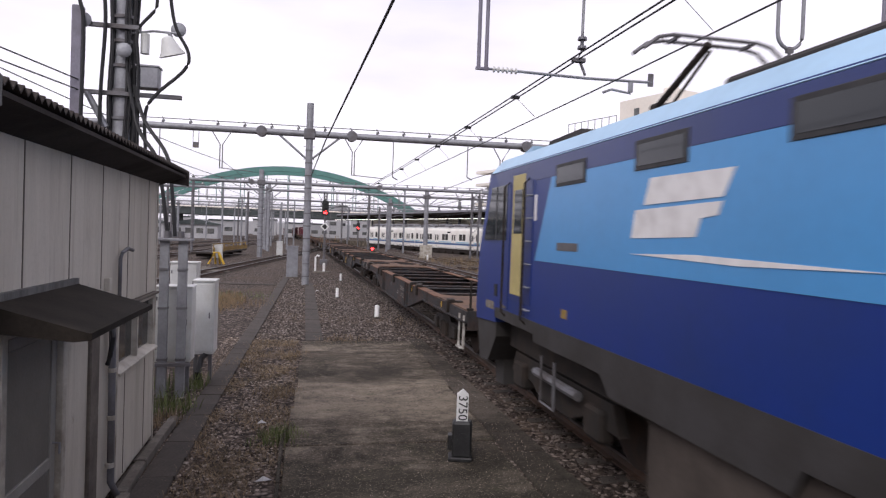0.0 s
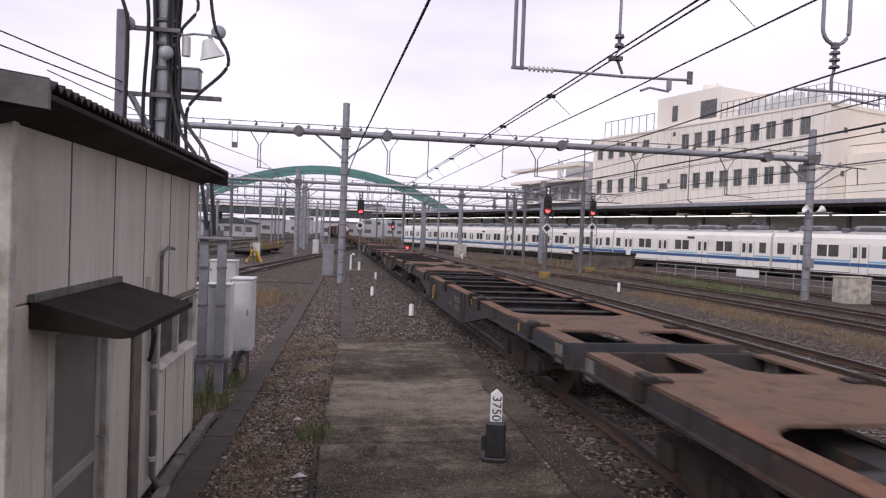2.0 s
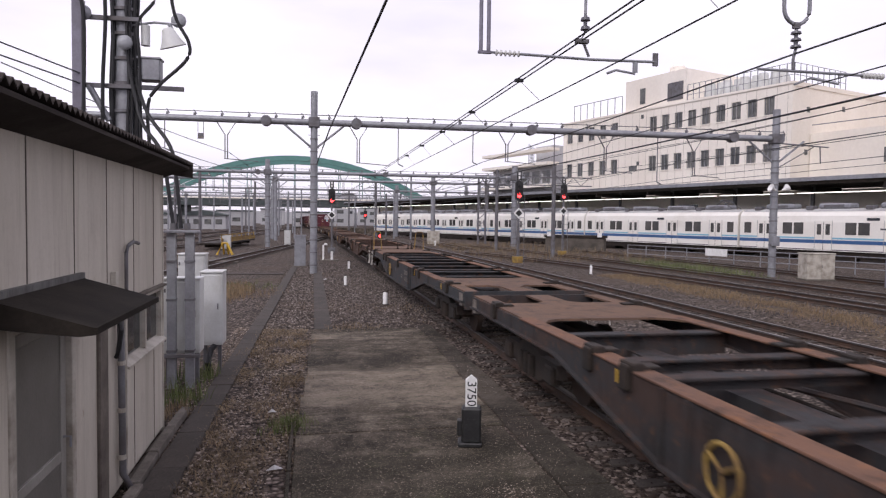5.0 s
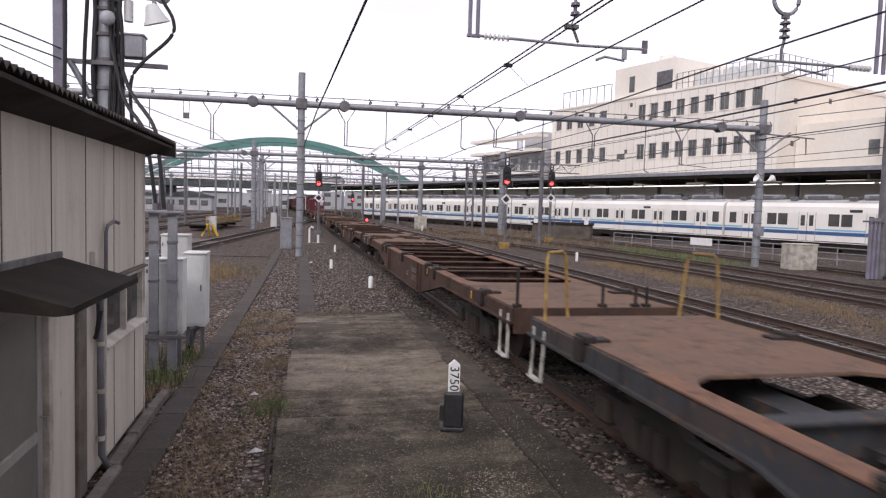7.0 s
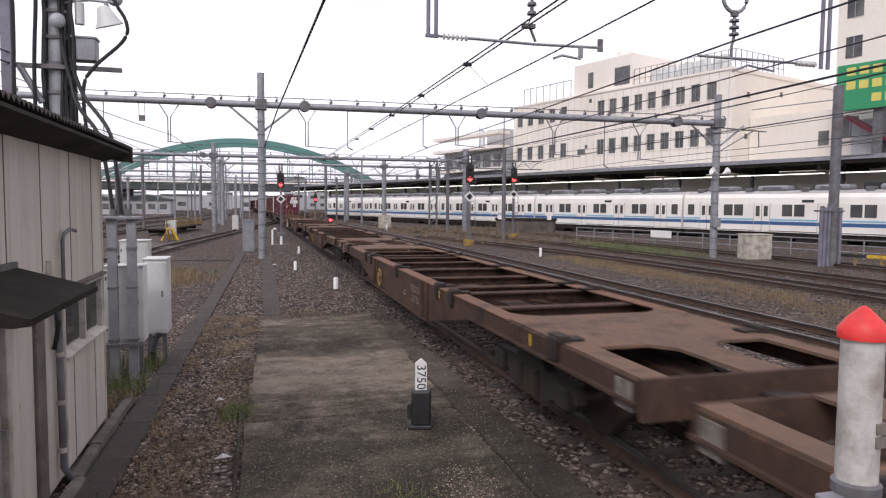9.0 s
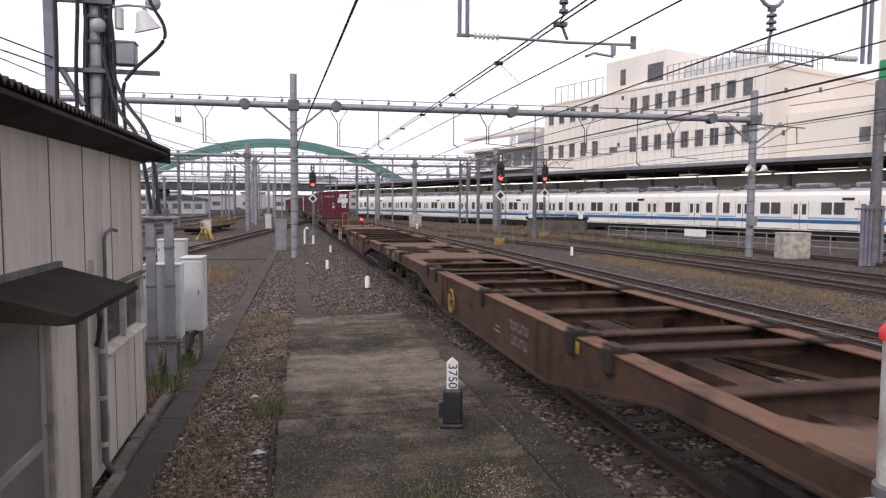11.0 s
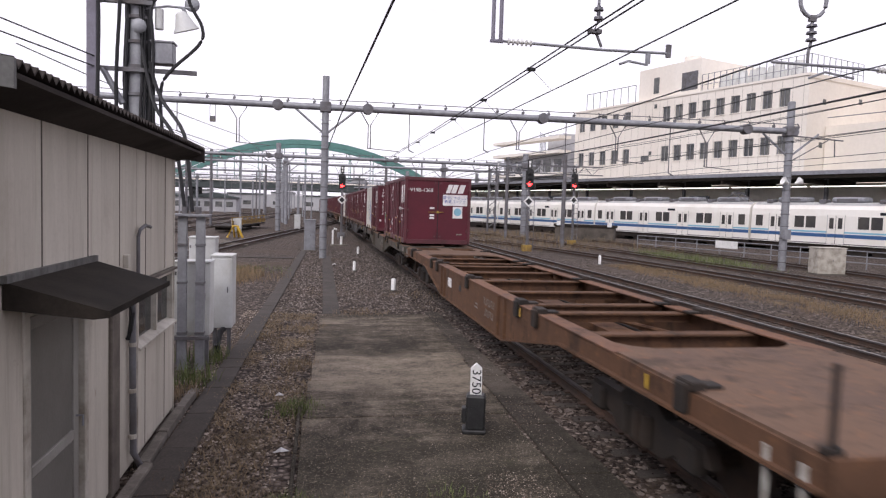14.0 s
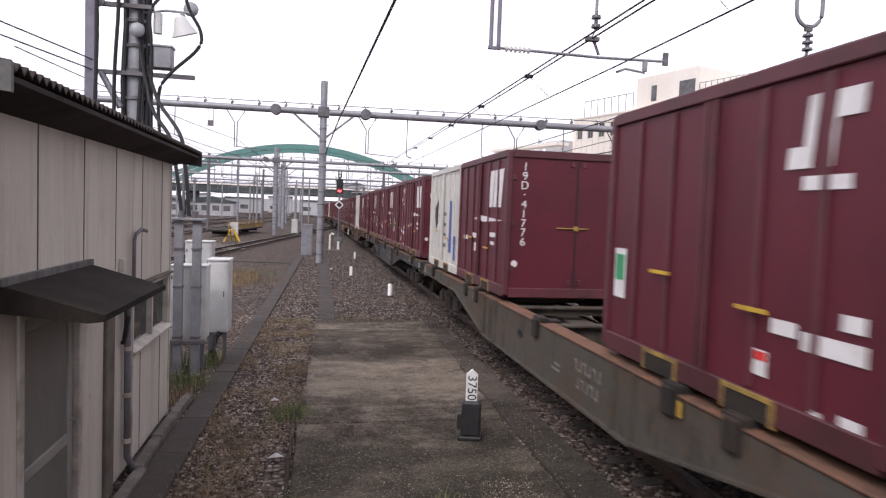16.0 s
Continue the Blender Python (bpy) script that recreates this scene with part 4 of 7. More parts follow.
def cabinet(label, x0, y0, z0, x1, y1, z1):
    c = thing("relay_cabinet", label, "cabinet", "relay cabinets by the shed")
    part("body", B(x0, y0, z0, x1, y1, z1, c=0.012), WHITE_BOX, c)
    part("lid", B(x0 - 0.012, y0 - 0.02, z1, x1 + 0.012, y1 + 0.012, z1 + 0.03, c=0.008), WHITE_BOX, c)
    part("door", B(x0 + 0.03, y0 - 0.014, z0 + 0.05, x1 - 0.03, y0, z1 - 0.04, c=0.005), WHITE_BOX, c)
    part("handle", B(x1 - 0.09, y0 - 0.03, (z0 + z1) / 2, x1 - 0.07, y0 - 0.014, (z0 + z1) / 2 + 0.1), GALV_DARK, c)
    for z in (z0 + 0.2, z1 - 0.2):
        part("hinge", B(x0 + 0.02, y0 - 0.022, z, x0 + 0.045, y0 - 0.012, z + 0.06), GALV_DARK, c)
    for x in (x0 + 0.06, x1 - 0.06):
        part("leg", B(x - 0.03, y0 + 0.05, -0.05, x + 0.03, y0 + 0.12, z0), GALV_DARK, c)
    return c


cabinet("pale grey steel relay cabinet on legs", -2.30, 11.25, 0.48, -1.74, 11.65, 1.66)
cabinet("taller pale grey relay cabinet with a side door", -1.86, 12.1, 0.45, -1.50, 12.6, 1.70)
cabinet("small white signal case behind the shed", -2.62, 14.2, 1.0, -2.1, 14.6, 1.9)
hose = thing("flexible_hose", "black corrugated hose under the relay cabinet", "hose")
part("hose", Mesh().tube([(-1.72, 11.9, -0.02), (-1.70, 11.8, 0.2), (-1.68, 12.0, 0.4), (-1.62, 12.25, 0.46)], 0.05, 8), BLACK_RUBBER, hose, smooth=True)

# ---- utility pole behind the shed ----
PX, PY = -3.02, 12.0
pole = thing("utility_pole", "tall galvanised pole wrapped in black cables behind the shed", "utility pole")
part("shaft", Mesh().tube([(PX, PY, -0.02), (PX, PY, 9.2)], 0.19, 16, r2=0.15), GALV, pole, smooth=True)
for z in (3.9, 4.35, 4.8, 5.2, 5.6, 6.0):
    part("band", Mesh().tube([(PX, PY, z), (PX, PY, z + 0.05)], 0.196, 16), GALV_DARK, pole, smooth=True)
for dx, dy, r in ((-0.19, -0.05, 0.035), (-0.15, -0.12, 0.03), (0.17, -0.08, 0.04), (0.20, 0.0, 0.03), (0.08, -0.19, 0.022), (0.12, -0.16, 0.022)):
    pts = [(PX + dx + 0.02 * math.sin(i * 1.3 + dx * 9), PY + dy, 2.4 + i * 0.45) for i in range(16)]
    part("riser_cable", Mesh().tube(pts, r, 7), BLACK_RUBBER, pole, smooth=True)
part("crossarm", B(PX - 0.62, PY - 0.24, 4.72, PX + 0.95, PY - 0.18, 4.79, c=0.006), GALV_DARK, pole)
part("crossarm", B(PX - 0.62, PY - 0.24, 5.80, PX + 0.30, PY - 0.18, 5.87, c=0.006), GALV_DARK, pole)
part("lamp_arm", Mesh().tube([(PX, PY - 0.1, 5.75), (PX + 0.5, PY - 0.25, 5.80), (PX + 0.88, PY - 0.3, 5.78)], 0.02), GALV, pole, smooth=True)
bx = part("junction_box", B(PX + 0.27, PY - 0.34, 4.86, PX + 0.60, PY - 0.08, 5.20, c=0.012), GALV, pole, "grey steel junction box")
part("box_lid", B(PX + 0.255, PY - 0.355, 5.20, PX + 0.615, PY - 0.065, 5.225), GALV, bx)
part("ballast_box", Mesh().tube([(PX + 0.37, PY - 0.25, 5.42), (PX + 0.37, PY - 0.25, 5.74)], 0.07, 12), WHITE_BOX, pole, smooth=True)
for cx, cz in ((0.06, 5.45), (-0.55, 5.88), (0.88, 5.85)):
    disc = Mesh().lathe([(0.0, -0.02), (0.115, -0.02), (0.12, 0.0), (0.10, 0.02), (0.03, 0.03), (0.0, 0.03)], 16, pose(PX + cx, PY - 0.27, cz, 90, 0, 0))
    part("disc_insulator", disc, GALV, pole, smooth=True)
part("support_post", B(PX - 0.72, PY - 0.3, -0.02, PX - 0.56, PY - 0.14, 6.1, c=0.015), POLE_PURPLE, pole)
part("guy_brace", Mesh().tube([(PX - 0.5, PY - 0.2, 4.75), (PX - 0.2, PY - 0.2, 4.2)], 0.05, 8), GALV, pole, smooth=True)
for pts, r in (([(PX + 0.05, PY - 0.3, 7.2), (PX + 0.55, PY - 0.3, 6.3), (PX + 0.28, PY - 0.35, 5.75), (PX + 0.30, PY - 0.35, 5.1), (PX + 0.32, PY - 0.35, 3.0)], 0.026),
               ([(PX + 0.70, PY - 0.3, 6.8), (PX + 0.82, PY - 0.3, 5.95), (PX + 1.04, PY - 0.3, 5.5), (PX + 1.0, PY - 0.32, 5.2), (PX + 0.58, PY - 0.36, 4.75), (PX + 0.42, PY - 0.36, 4.4), (PX + 0.5, PY - 0.5, 3.5)], 0.028),
               ([(PX - 0.4, PY - 0.3, 7.2), (PX - 0.26, PY - 0.3, 6.4), (PX - 0.22, PY - 0.3, 5.8), (PX - 0.27, PY - 0.3, 4.6), (PX - 0.25, PY - 0.3, 3.0)], 0.03),
               ([(PX - 0.95, PY - 0.3, 7.0), (PX - 0.62, PY - 0.35, 6.25), (PX - 0.52, PY - 0.35, 5.6), (PX - 0.56, PY - 0.35, 3.5)], 0.03),
               ([(PX + 0.2, PY - 0.2, 4.9), (PX + 0.45, PY - 0.5, 4.3), (PX + 0.85, PY - 0.8, 3.75), (-2.06, 11.1, 3.2), (-1.99, 11.05, 2.48)], 0.03),
               ([(PX + 0.1, PY - 0.2, 5.1), (PX + 0.35, PY - 0.5, 4.2), (PX + 0.7, PY - 0.8, 3.7), (-2.20, 11.1, 3.2), (-2.10, 11.05, 2.48)], 0.03)):
    fine = []
    for i in range(len(pts) - 1):
        p0, p1, p2, p3 = (Vector(pts[max(0, min(len(pts) - 1, i + k))]) for k in (-1, 0, 1, 2))
        for s in range(6):
            u = s / 6
            fine.append(0.5 * ((2 * p1) + (p2 - p0) * u + (2 * p0 - 5 * p1 + 4 * p2 - p3) * u * u + (3 * p1 - p0 - 3 * p2 + p3) * u ** 3))
    fine.append(Vector(pts[-1]))
    part("loose_cable", Mesh().tube(fine, r, 7), BLACK_RUBBER, pole, smooth=True)
lamp = part("floodlight", Mesh().lathe([(0.05, 0.30), (0.09, 0.27), (0.16, 0.08), (0.21, 0.0), (0.20, -0.01), (0.15, 0.07), (0.0, 0.12)], 20, pose(PX + 0.80, PY - 0.3, 5.42, 14, -16, 0)), WHITE_BOX, pole, "white bell-shaped floodlight", smooth=True)
part("bulb", Mesh().lathe([(0.0, 0.0), (0.05, 0.01), (0.07, 0.06), (0.04, 0.12), (0.0, 0.14)], 12, pose(PX + 0.80, PY - 0.3, 5.42, 14, -16, 0)), PORCELAIN, lamp, smooth=True)
part("hanger", Mesh().tube([(PX + 0.74, PY - 0.3, 5.78), (PX + 0.78, PY - 0.3, 5.70)], 0.03), GALV, lamp)
# two thin wires running off over the shed
for k in (0, 1):
    wire = thing("overhead_wire", "thin black service wire over the shed", "wire", "service wires")
    part("wire", Mesh().tube([(PX - 0.6, PY - 0.3, 4.92 - 0.16 * k), (-6.4, 9.8, 5.78 - 0.25 * k), (-12, 6.3, 7.6 - 0.25 * k)], 0.012, 5), WIRE, wire)

# ---- distance marker on the slab ----
mk = thing("distance_marker", "white arrow-topped distance post in a black plastic base", "marker post", m=pose(1.854, 7.64, 0.012, 0, 0, -12))
bs = part("base", Mesh().box(-0.15, -0.12, 0, 0.13, 0.12, 0.05, c=0.012).box(-0.11, -0.095, 0.04, 0.12, 0.095, 0.46, c=0.025).box(-0.16, -0.06, 0.12, -0.105, 0.06, 0.30, c=0.01), BLACK, mk)
part("label_plate", B(-0.05, -0.10, 0.25, 0.06, -0.094, 0.33), BLACK, bs)
part("plate", Mesh().prism([(-0.068, 0.455), (0.068, 0.455), (0.068, 0.77), (0.0, 0.83), (-0.068, 0.77)], "y", -0.035, 0.035), WHITE, mk)
text_part("3750", 0.15, INK, mk, pose(0.0, -0.0365, 0.615, 90, 90, 0))

# ---- white ballast posts and small trackside things ----
def white_post(x, y, h, r):
    p = thing("track_marker_post", "short white painted concrete post in the ballast", "marker post", "white posts", m=pose(x, y, -0.02))
    part("shaft", Mesh().lathe([(r, 0), (r, h * 0.9), (r * 0.8, h * 0.97), (r * 0.4, h)], 12), WHITE, p, smooth=True)
    part("foot", B(-r * 1.4, -r * 1.4, -0.05, r * 1.4, r * 1.4, 0.03), LID, p)


for x, y, h, r in ((2.30, 21.1, 0.40, 0.075), (1.36, 27.4, 0.40, 0.06), (2.0, 36.7, 0.42, 0.06), (14.2, 32.5, 0.5, 0.07), (8.4, 60, 0.5, 0.08), (12.9, 70, 0.6, 0.09)):
    white_post(x, y, h, r)
for x, y, s in ((-0.52, 9.35, 0.07), (-0.37, 7.2, 0.09), (-1.72, 8.3, 0.08), (0.6, 30, 0.09)):
    l_ = thing("litter_scrap", "small crumpled white scrap of litter on the gravel", "litter", "litter")
    part("scrap", Mesh().add([(x - s, y, 0.0), (x, y - s * 0.4, 0.02), (x + s, y + s * 0.3, 0.005), (x, y + s * 0.5, 0.04), (x, y, 0.06)], [(0, 1, 4), (1, 2, 4), (2, 3, 4), (3, 0, 4), (3, 2, 1, 0)]), LITTER, l_)

# ---- red-capped post at the platform end ----
cap = thing("warning_post", "white cylindrical post with a red conical cap", "post", m=pose(2.17, 1.96, 0))
part("stem", Mesh().tube([(0, 0, 1.07), (0, 0, 1.62)], 0.045, 12), GALV_DARK, cap, smooth=True)
part("collar", Mesh().lathe([(0.085, 1.60), (0.085, 1.64), (0.06, 1.66)], 16), GALV_DARK, cap, smooth=True)
cyl_ = part("cylinder", Mesh().lathe([(0.072, 1.64), (0.072, 2.20)], 24), STEP_WHITE, cap, smooth=True)
part("sticker", B(0.0, -0.078, 1.84, 0.05, -0.06, 1.88), FADED, cyl_)
part("sticker", B(0.0, -0.078, 1.79, 0.05, -0.06, 1.83), FADED, cyl_)
part("cap", Mesh().lathe([(0.084, 2.18), (0.086, 2.215), (0.06, 2.25), (0.02, 2.29), (0.004, 2.30)], 24), RED, cap, "red conical cap", smooth=True)
part("side_box", B(-0.16, -0.03, 1.50, -0.06, 0.03, 1.60, c=0.006), GALV, cap)

# ---- platform end on which the camera stands ----
stand_ = thing("platform_end", "plain concrete platform end beside the running track", "platform", kind="structure")
part("platform_block", B(-1.6, -40, -0.02, 2.62, 2.25, 1.02, c=0.02), CONCRETE_PLAIN, stand_)
part("edge_stone", B(2.3, -40, 1.02, 2.64, 2.27, 1.08, c=0.015), KERB, stand_)
part("paving", B(-1.6, -40, 1.02, 2.29, 2.26, 1.07), CONCRETE_PLAIN, stand_)

# ---- gantries ----
def gantry(label, x0, x1, y_at, z_at, masts, hangers=(), droppers=(), r=0.16, top=1.5, knots=(), detail=True):
    g = thing("overhead_line_gantry", label, "gantry", "overhead line gantries")
    P = lambda x: Vector((x, y_at(x), z_at(x)))
    bm = part("beam", Mesh().tube([P(x0), P(x1)], r, 12), GALV, g, smooth=True)
    n = int((x1 - x0) / 1.25)
    part("earth_wire", Mesh().tube([P(x0) + Vector((0, 0, r + 0.2)), P(x1) + Vector((0, 0, r + 0.2))], 0.022, 5), GALV_DARK, bm)
    if detail:
        for i in range(n + 1):
            p = P(x0 + (x1 - x0) * i / n)
            part("clamp", Mesh().box(p.x - 0.05, p.y - 0.05, p.z + r - 0.03, p.x + 0.05, p.y + 0.05, p.z + r + 0.12).tube([p + Vector((0.1, 0, r + 0.05)), p + Vector((-0.04, 0, r + 0.26))], 0.025, 6), GALV_DARK, bm)
    for x in knots:
        p = P(x)
        part("flange", Mesh().tube([p - Vector((0, r + 0.05, 0)), p + Vector((0, r + 0.05, 0))], r * 1.6, 18), GALV_DARK, bm, smooth=True)
        part("flange_plate", B(p.x - 0.22, p.y - r * 1.1, p.z - 0.05, p.x + 0.22, p.y + r * 1.1, p.z + 0.05), GALV_DARK, bm)
    for x, base, rm in masts:
        p = P(x)
        s = part("mast", Mesh().tube([(x, p.y, base), (x, p.y, p.z + top)], rm, 14, r2=rm * 0.95), GALV, g, smooth=True)
        if detail:
            for k in range(11):
                z = base + 0.4 + k * 0.62
                part("band", Mesh().tube([(x, p.y, z), (x, p.y, z + 0.05)], rm * 1.12, 14), GALV_DARK, s, smooth=True)
                part("step_bolt", B(x - rm - 0.1, p.y - 0.012, z + 0.2, x + rm + 0.1, p.y + 0.012, z + 0.225), GALV_DARK, s)
        for sgn in (-1, 1):
            q = P(x + sgn * 1.5)
            part("knee_brace", Mesh().tube([(x + sgn * 0.1, p.y, p.z - 1.25), (q.x, q.y, q.z - 0.08)], 0.055, 8), GALV, s, smooth=True)
        part("cap_plate", B(x - rm * 1.5, p.y - rm * 1.3, p.z - 0.25, x + rm * 1.5, p.y + rm * 1.3, p.z + 0.25, c=0.03), GALV_DARK, s)
    for x, ln in hangers:
        p = P(x)
        part("vee_hanger", Mesh().tube([p + Vector((-0.42, 0, -r)), p + Vector((-0.06, 0, -0.75)), p + Vector((-0.06, 0, -ln))], 0.028, 6)
             .tube([p + Vector((0.42, 0, -r)), p + Vector((0.06, 0, -0.75)), p + Vector((0.06, 0, -ln))], 0.028, 6)
             .tube([p + Vector((-0.1, 0, -ln)), p + Vector((1.5, 0, -ln - 0.1))], 0.022, 6), GALV_DARK, g)
    for x, ln in droppers:
        p = P(x)
        part("dropper", Mesh().tube([p + Vector((0, 0, -r)), p + Vector((0, 0, -ln))], 0.025, 6).tube([p + Vector((0, 0, -ln)), p + Vector((0.25, 0, -ln - 0.12))], 0.03, 6), GALV_DARK, g)
    return g


g1y, g1z = (lambda x: 33.8 - 0.125 * x), (lambda x: 7.42 - 0.013 * x)
first = gantry("long grey tubular gantry across the yard tracks", -12.0, 23.9, g1y, g1z, ((0.1, -0.02, 0.18), (23.5, -0.02, 0.19)),
               hangers=((-4.1, 1.9), (2.25, 1.9), (9.6, 1.6), (14.6, 1.9), (19.2, 2.0)), droppers=((-7.0, 1.5), (4.2, 1.9), (7.9, 1.7), (12.0, 2.2), (17.3, 2.4)),
               knots=(-2.2, 2.15, 10.8, 21.2))
sgn_ = part("hanging_sign", B(-5.44, 34.4, 6.50, -5.16, 34.43, 6.78), GALV_DARK, first, "small grey plate with a pink bar")
part("pink_bar", B(-5.41, 34.39, 6.54, -5.19, 34.4, 6.61), FADED, sgn_)
part("sign_strap", Mesh().tube([(-5.43, 34.42, 6.78), (-5.43, 34.42, 7.4)], 0.015).tube([(-5.17, 34.42, 6.78), (-5.17, 34.42, 7.4)], 0.015), GALV_DARK, sgn_)
part("side_arm", Mesh().tube([(23.6, 30.85, 6.9), (26.4, 30.6, 6.75)], 0.035).tube([(23.6, 30.85, 5.6), (25.6, 30.7, 6.75)], 0.028).tube([(25.9, 30.6, 6.8), (25.95, 30.6, 5.9)], 0.03), GALV_DARK, first)
for dx in (-0.35, 0.35):
    horn = Mesh().lathe([(0.05, 0), (0.07, 0.12), (0.2, 0.34), (0.21, 0.35), (0.19, 0.34), (0.0, 0.2)], 14, pose(23.5 + dx * 0.5, 30.5, 4.45, 65, 0, 90 if dx > 0 else -90))
    part("loudspeaker_horn", horn, WHITE, first, "white horn loudspeaker", smooth=True)
part("mast_box", B(23.3, 30.5, 1.6, 23.65, 30.7, 2.1, c=0.01), GALV, first)
gantry("tubular gantry with a tall mast over the far yard", -24, 21, lambda x: 65.5 - 0.03 * x, lambda x: 7.1, ((-4.1, 0, 0.24), (20.0, 0, 0.3)), hangers=((-9, 1.8), (3, 1.8), (9, 1.8), (15, 1.8)), droppers=((-14, 1.5), (6, 1.6)), knots=(-5, 7), top=1.2)
gantry("farther tubular gantry with droppers", -34, 26, lambda x: 86, lambda x: 7.6, ((-4.4, 0, 0.22), (15.5, 0, 0.3), (-26, 0, 0.22)), hangers=((-16, 1.8), (-10, 1.8), (2, 1.8), (8, 1.8)), droppers=((-20, 2), (5, 2), (12, 2)), detail=False, top=1.0)
gantry("distant gantry near the road bridge", -46, 30, lambda x: 112, lambda x: 7.6, ((-6, 0, 0.25), (14, 0, 0.3), (-33, 0, 0.25), (26, 0, 0.25)), hangers=((-24, 2), (-15, 2), (3, 2), (9, 2), (20, 2)), detail=False, top=1.0)
gantry("distant gantry near the road bridge", -56, 34, lambda x: 140, lambda x: 7.8, ((-9, 0, 0.25), (13, 0, 0.25), (-42, 0, 0.25), (28, 0, 0.25)), hangers=((-30, 2), (-20, 2), (4, 2), (20, 2)), detail=False, top=1.0)
gantry("distant gantry near the road bridge", -66, 40, lambda x: 172, lambda x: 8.2, ((-14, 0, 0.3), (11, 0, 0.3), (-50, 0, 0.3), (30, 0, 0.3), (-30, 0, 0.3)), hangers=((-40, 2), (-22, 2), (2, 2), (20, 2)), detail=False, top=1.0)

# lattice gantry by the far platform
lat = thing("lattice_gantry", "grey lattice gantry and mast by the platforms", "gantry", "overhead line gantries")
for x in (19.6, 20.5):
    part("leg", B(x - 0.09, 78, 0, x + 0.09, 78.25, 8.2), GALV_DARK, lat)
for k in range(9):
    part("leg_lacing", Mesh().tube([(19.6, 78.1, 0.4 + k * 0.85), (20.5, 78.1, 1.2 + k * 0.85)], 0.04, 5), GALV_DARK, lat)
for z in (7.2, 8.2):
    part("chord", B(19.3, 78.0, z - 0.06, 34, 78.2, z + 0.06), GALV_DARK, lat)
for k in range(14):
    part("lacing", Mesh().tube([(19.6 + k, 78.1, 7.2 if k % 2 else 8.2), (20.6 + k, 78.1, 8.2 if k % 2 else 7.2)], 0.04, 5), GALV_DARK, lat)

# yard poles
for x, y, h in ((-11.5, 74, 8), (-17, 90, 8.5), (-8, 100, 8), (9.0, 96, 8.2), (16.8, 60, 7.5), (23.5, 84, 8), (17.5, 47, 6.8), (-22, 120, 9), (-13, 140, 9), (6.5, 120, 8), (17, 130, 8), (-30, 100, 8), (11.8, 108, 7), (25.5, 96, 8), (-19, 70, 7.5), (-25, 80, 8)):
    yp = thing("line_pole", "slim grey line-side pole in the yard", "pole", "yard poles", m=pose(x, y, 0))
    part("shaft", Mesh().tube([(0, 0, 0), (0, 0, h)], 0.15, 10), GALV_DARK, yp, smooth=True)
    part("crossarm", B(-1.1, -0.05, h - 0.9, 1.1, 0.05, h - 0.8), GALV_DARK, yp)
    part("crossarm", B(-0.7, -0.05, h - 1.7, 0.7, 0.05, h - 1.62), GALV_DARK, yp)
    for dx in (-0.9, 0.9):
        part("insulator", Mesh().lathe([(0.05, 0), (0.09, 0.06), (0.05, 0.1), (0.08, 0.16), (0.03, 0.2)], 8, pose(dx, 0, h - 0.8)), PORCELAIN, yp, smooth=True)

rp = random.Random(12)
for k in range(34):
    y = rp.uniform(90, 205)
    x = rp.uniform(-0.33 * y, 0.12 * y) + (14 if k % 3 == 0 else -6)
    if abs(x - track_x(y)) < 3:
        x -= 7
    yp = thing("line_pole", "slim distant line-side pole in the yard", "pole", "yard poles", m=pose(x, y, 0))
    part("shaft", Mesh().tube([(0, 0, 0), (0, 0, rp.uniform(6, 9))], 0.13, 8), GALV, yp, smooth=True)
    part("crossarm", B(-1.3, -0.05, 5.2, 1.3, 0.05, 5.3), GALV_DARK, yp)

# mast with close-set tubes at the platform side
rm_ = thing("cable_mast", "grey steel mast with a bundle of riser pipes", "mast", m=pose(25.4, 25.0, 0))
part("shaft", Mesh().tube([(0, 0, 0), (0, 0, 8.2)], 0.22, 14), GALV_DARK, rm_, smooth=True)
for dx in (-0.75, -0.55, -0.32, 0.32):
    part("riser_pipe", Mesh().tube([(dx, -0.1, 0), (dx, -0.1, 2.7)], 0.08, 8), POLE_PURPLE, rm_, smooth=True)
part("crossarm", Mesh().tube([(0, 0, 5.6), (2.4, 0, 6.0)], 0.05).tube([(0, 0, 5.0), (2.2, 0, 5.2)], 0.04), GALV_DARK, rm_)
part("brace", Mesh().box(-0.9, -0.2, 2.5, 0.45, 0.2, 2.58), GALV_DARK, rm_)

# ---- overhead equipment above the running track ----
ole = thing("catenary_support", "hanging steel arms and insulators that steady the overhead line", "catenary support", m=pose(0, 10.0, 0))
part("beam", Mesh().tube([(0.8, 0, 8.7), (14.2, 0, 8.7)], 0.16, 12), GALV, ole, smooth=True)
part("mast", Mesh().tube([(13.9, 0, -0.02), (13.9, 0, 9.6)], 0.2, 14), GALV, ole, smooth=True)
for x in (2.50, 2.62):
    part("drop_tube", Mesh().tube([(x, 0, 5.2), (x, 0, 8.6)], 0.03, 10), POLE_PURPLE, ole, smooth=True)
part("tube_foot", B(2.46, -0.03, 5.19, 2.66, 0.03, 5.23), POLE_PURPLE, ole)


def insulator_stack(parent, x, z, length, r, horizontal, material=PORCELAIN, n=6):
    prof = [(0.02, 0)]
    for i in range(n):
        a = length * (i + 0.15) / n
        b_ = length * (i + 0.55) / n
        prof += [(r * 0.4, a), (r, a + 0.01), (r * 0.9, b_), (r * 0.4, b_ + 0.005)]
    prof += [(0.02, length)]
    part("insulator", Mesh().lathe(prof, 12, pose(x, 0, z, 0, 90 if horizontal else 0, 0)), material, parent, smooth=True)


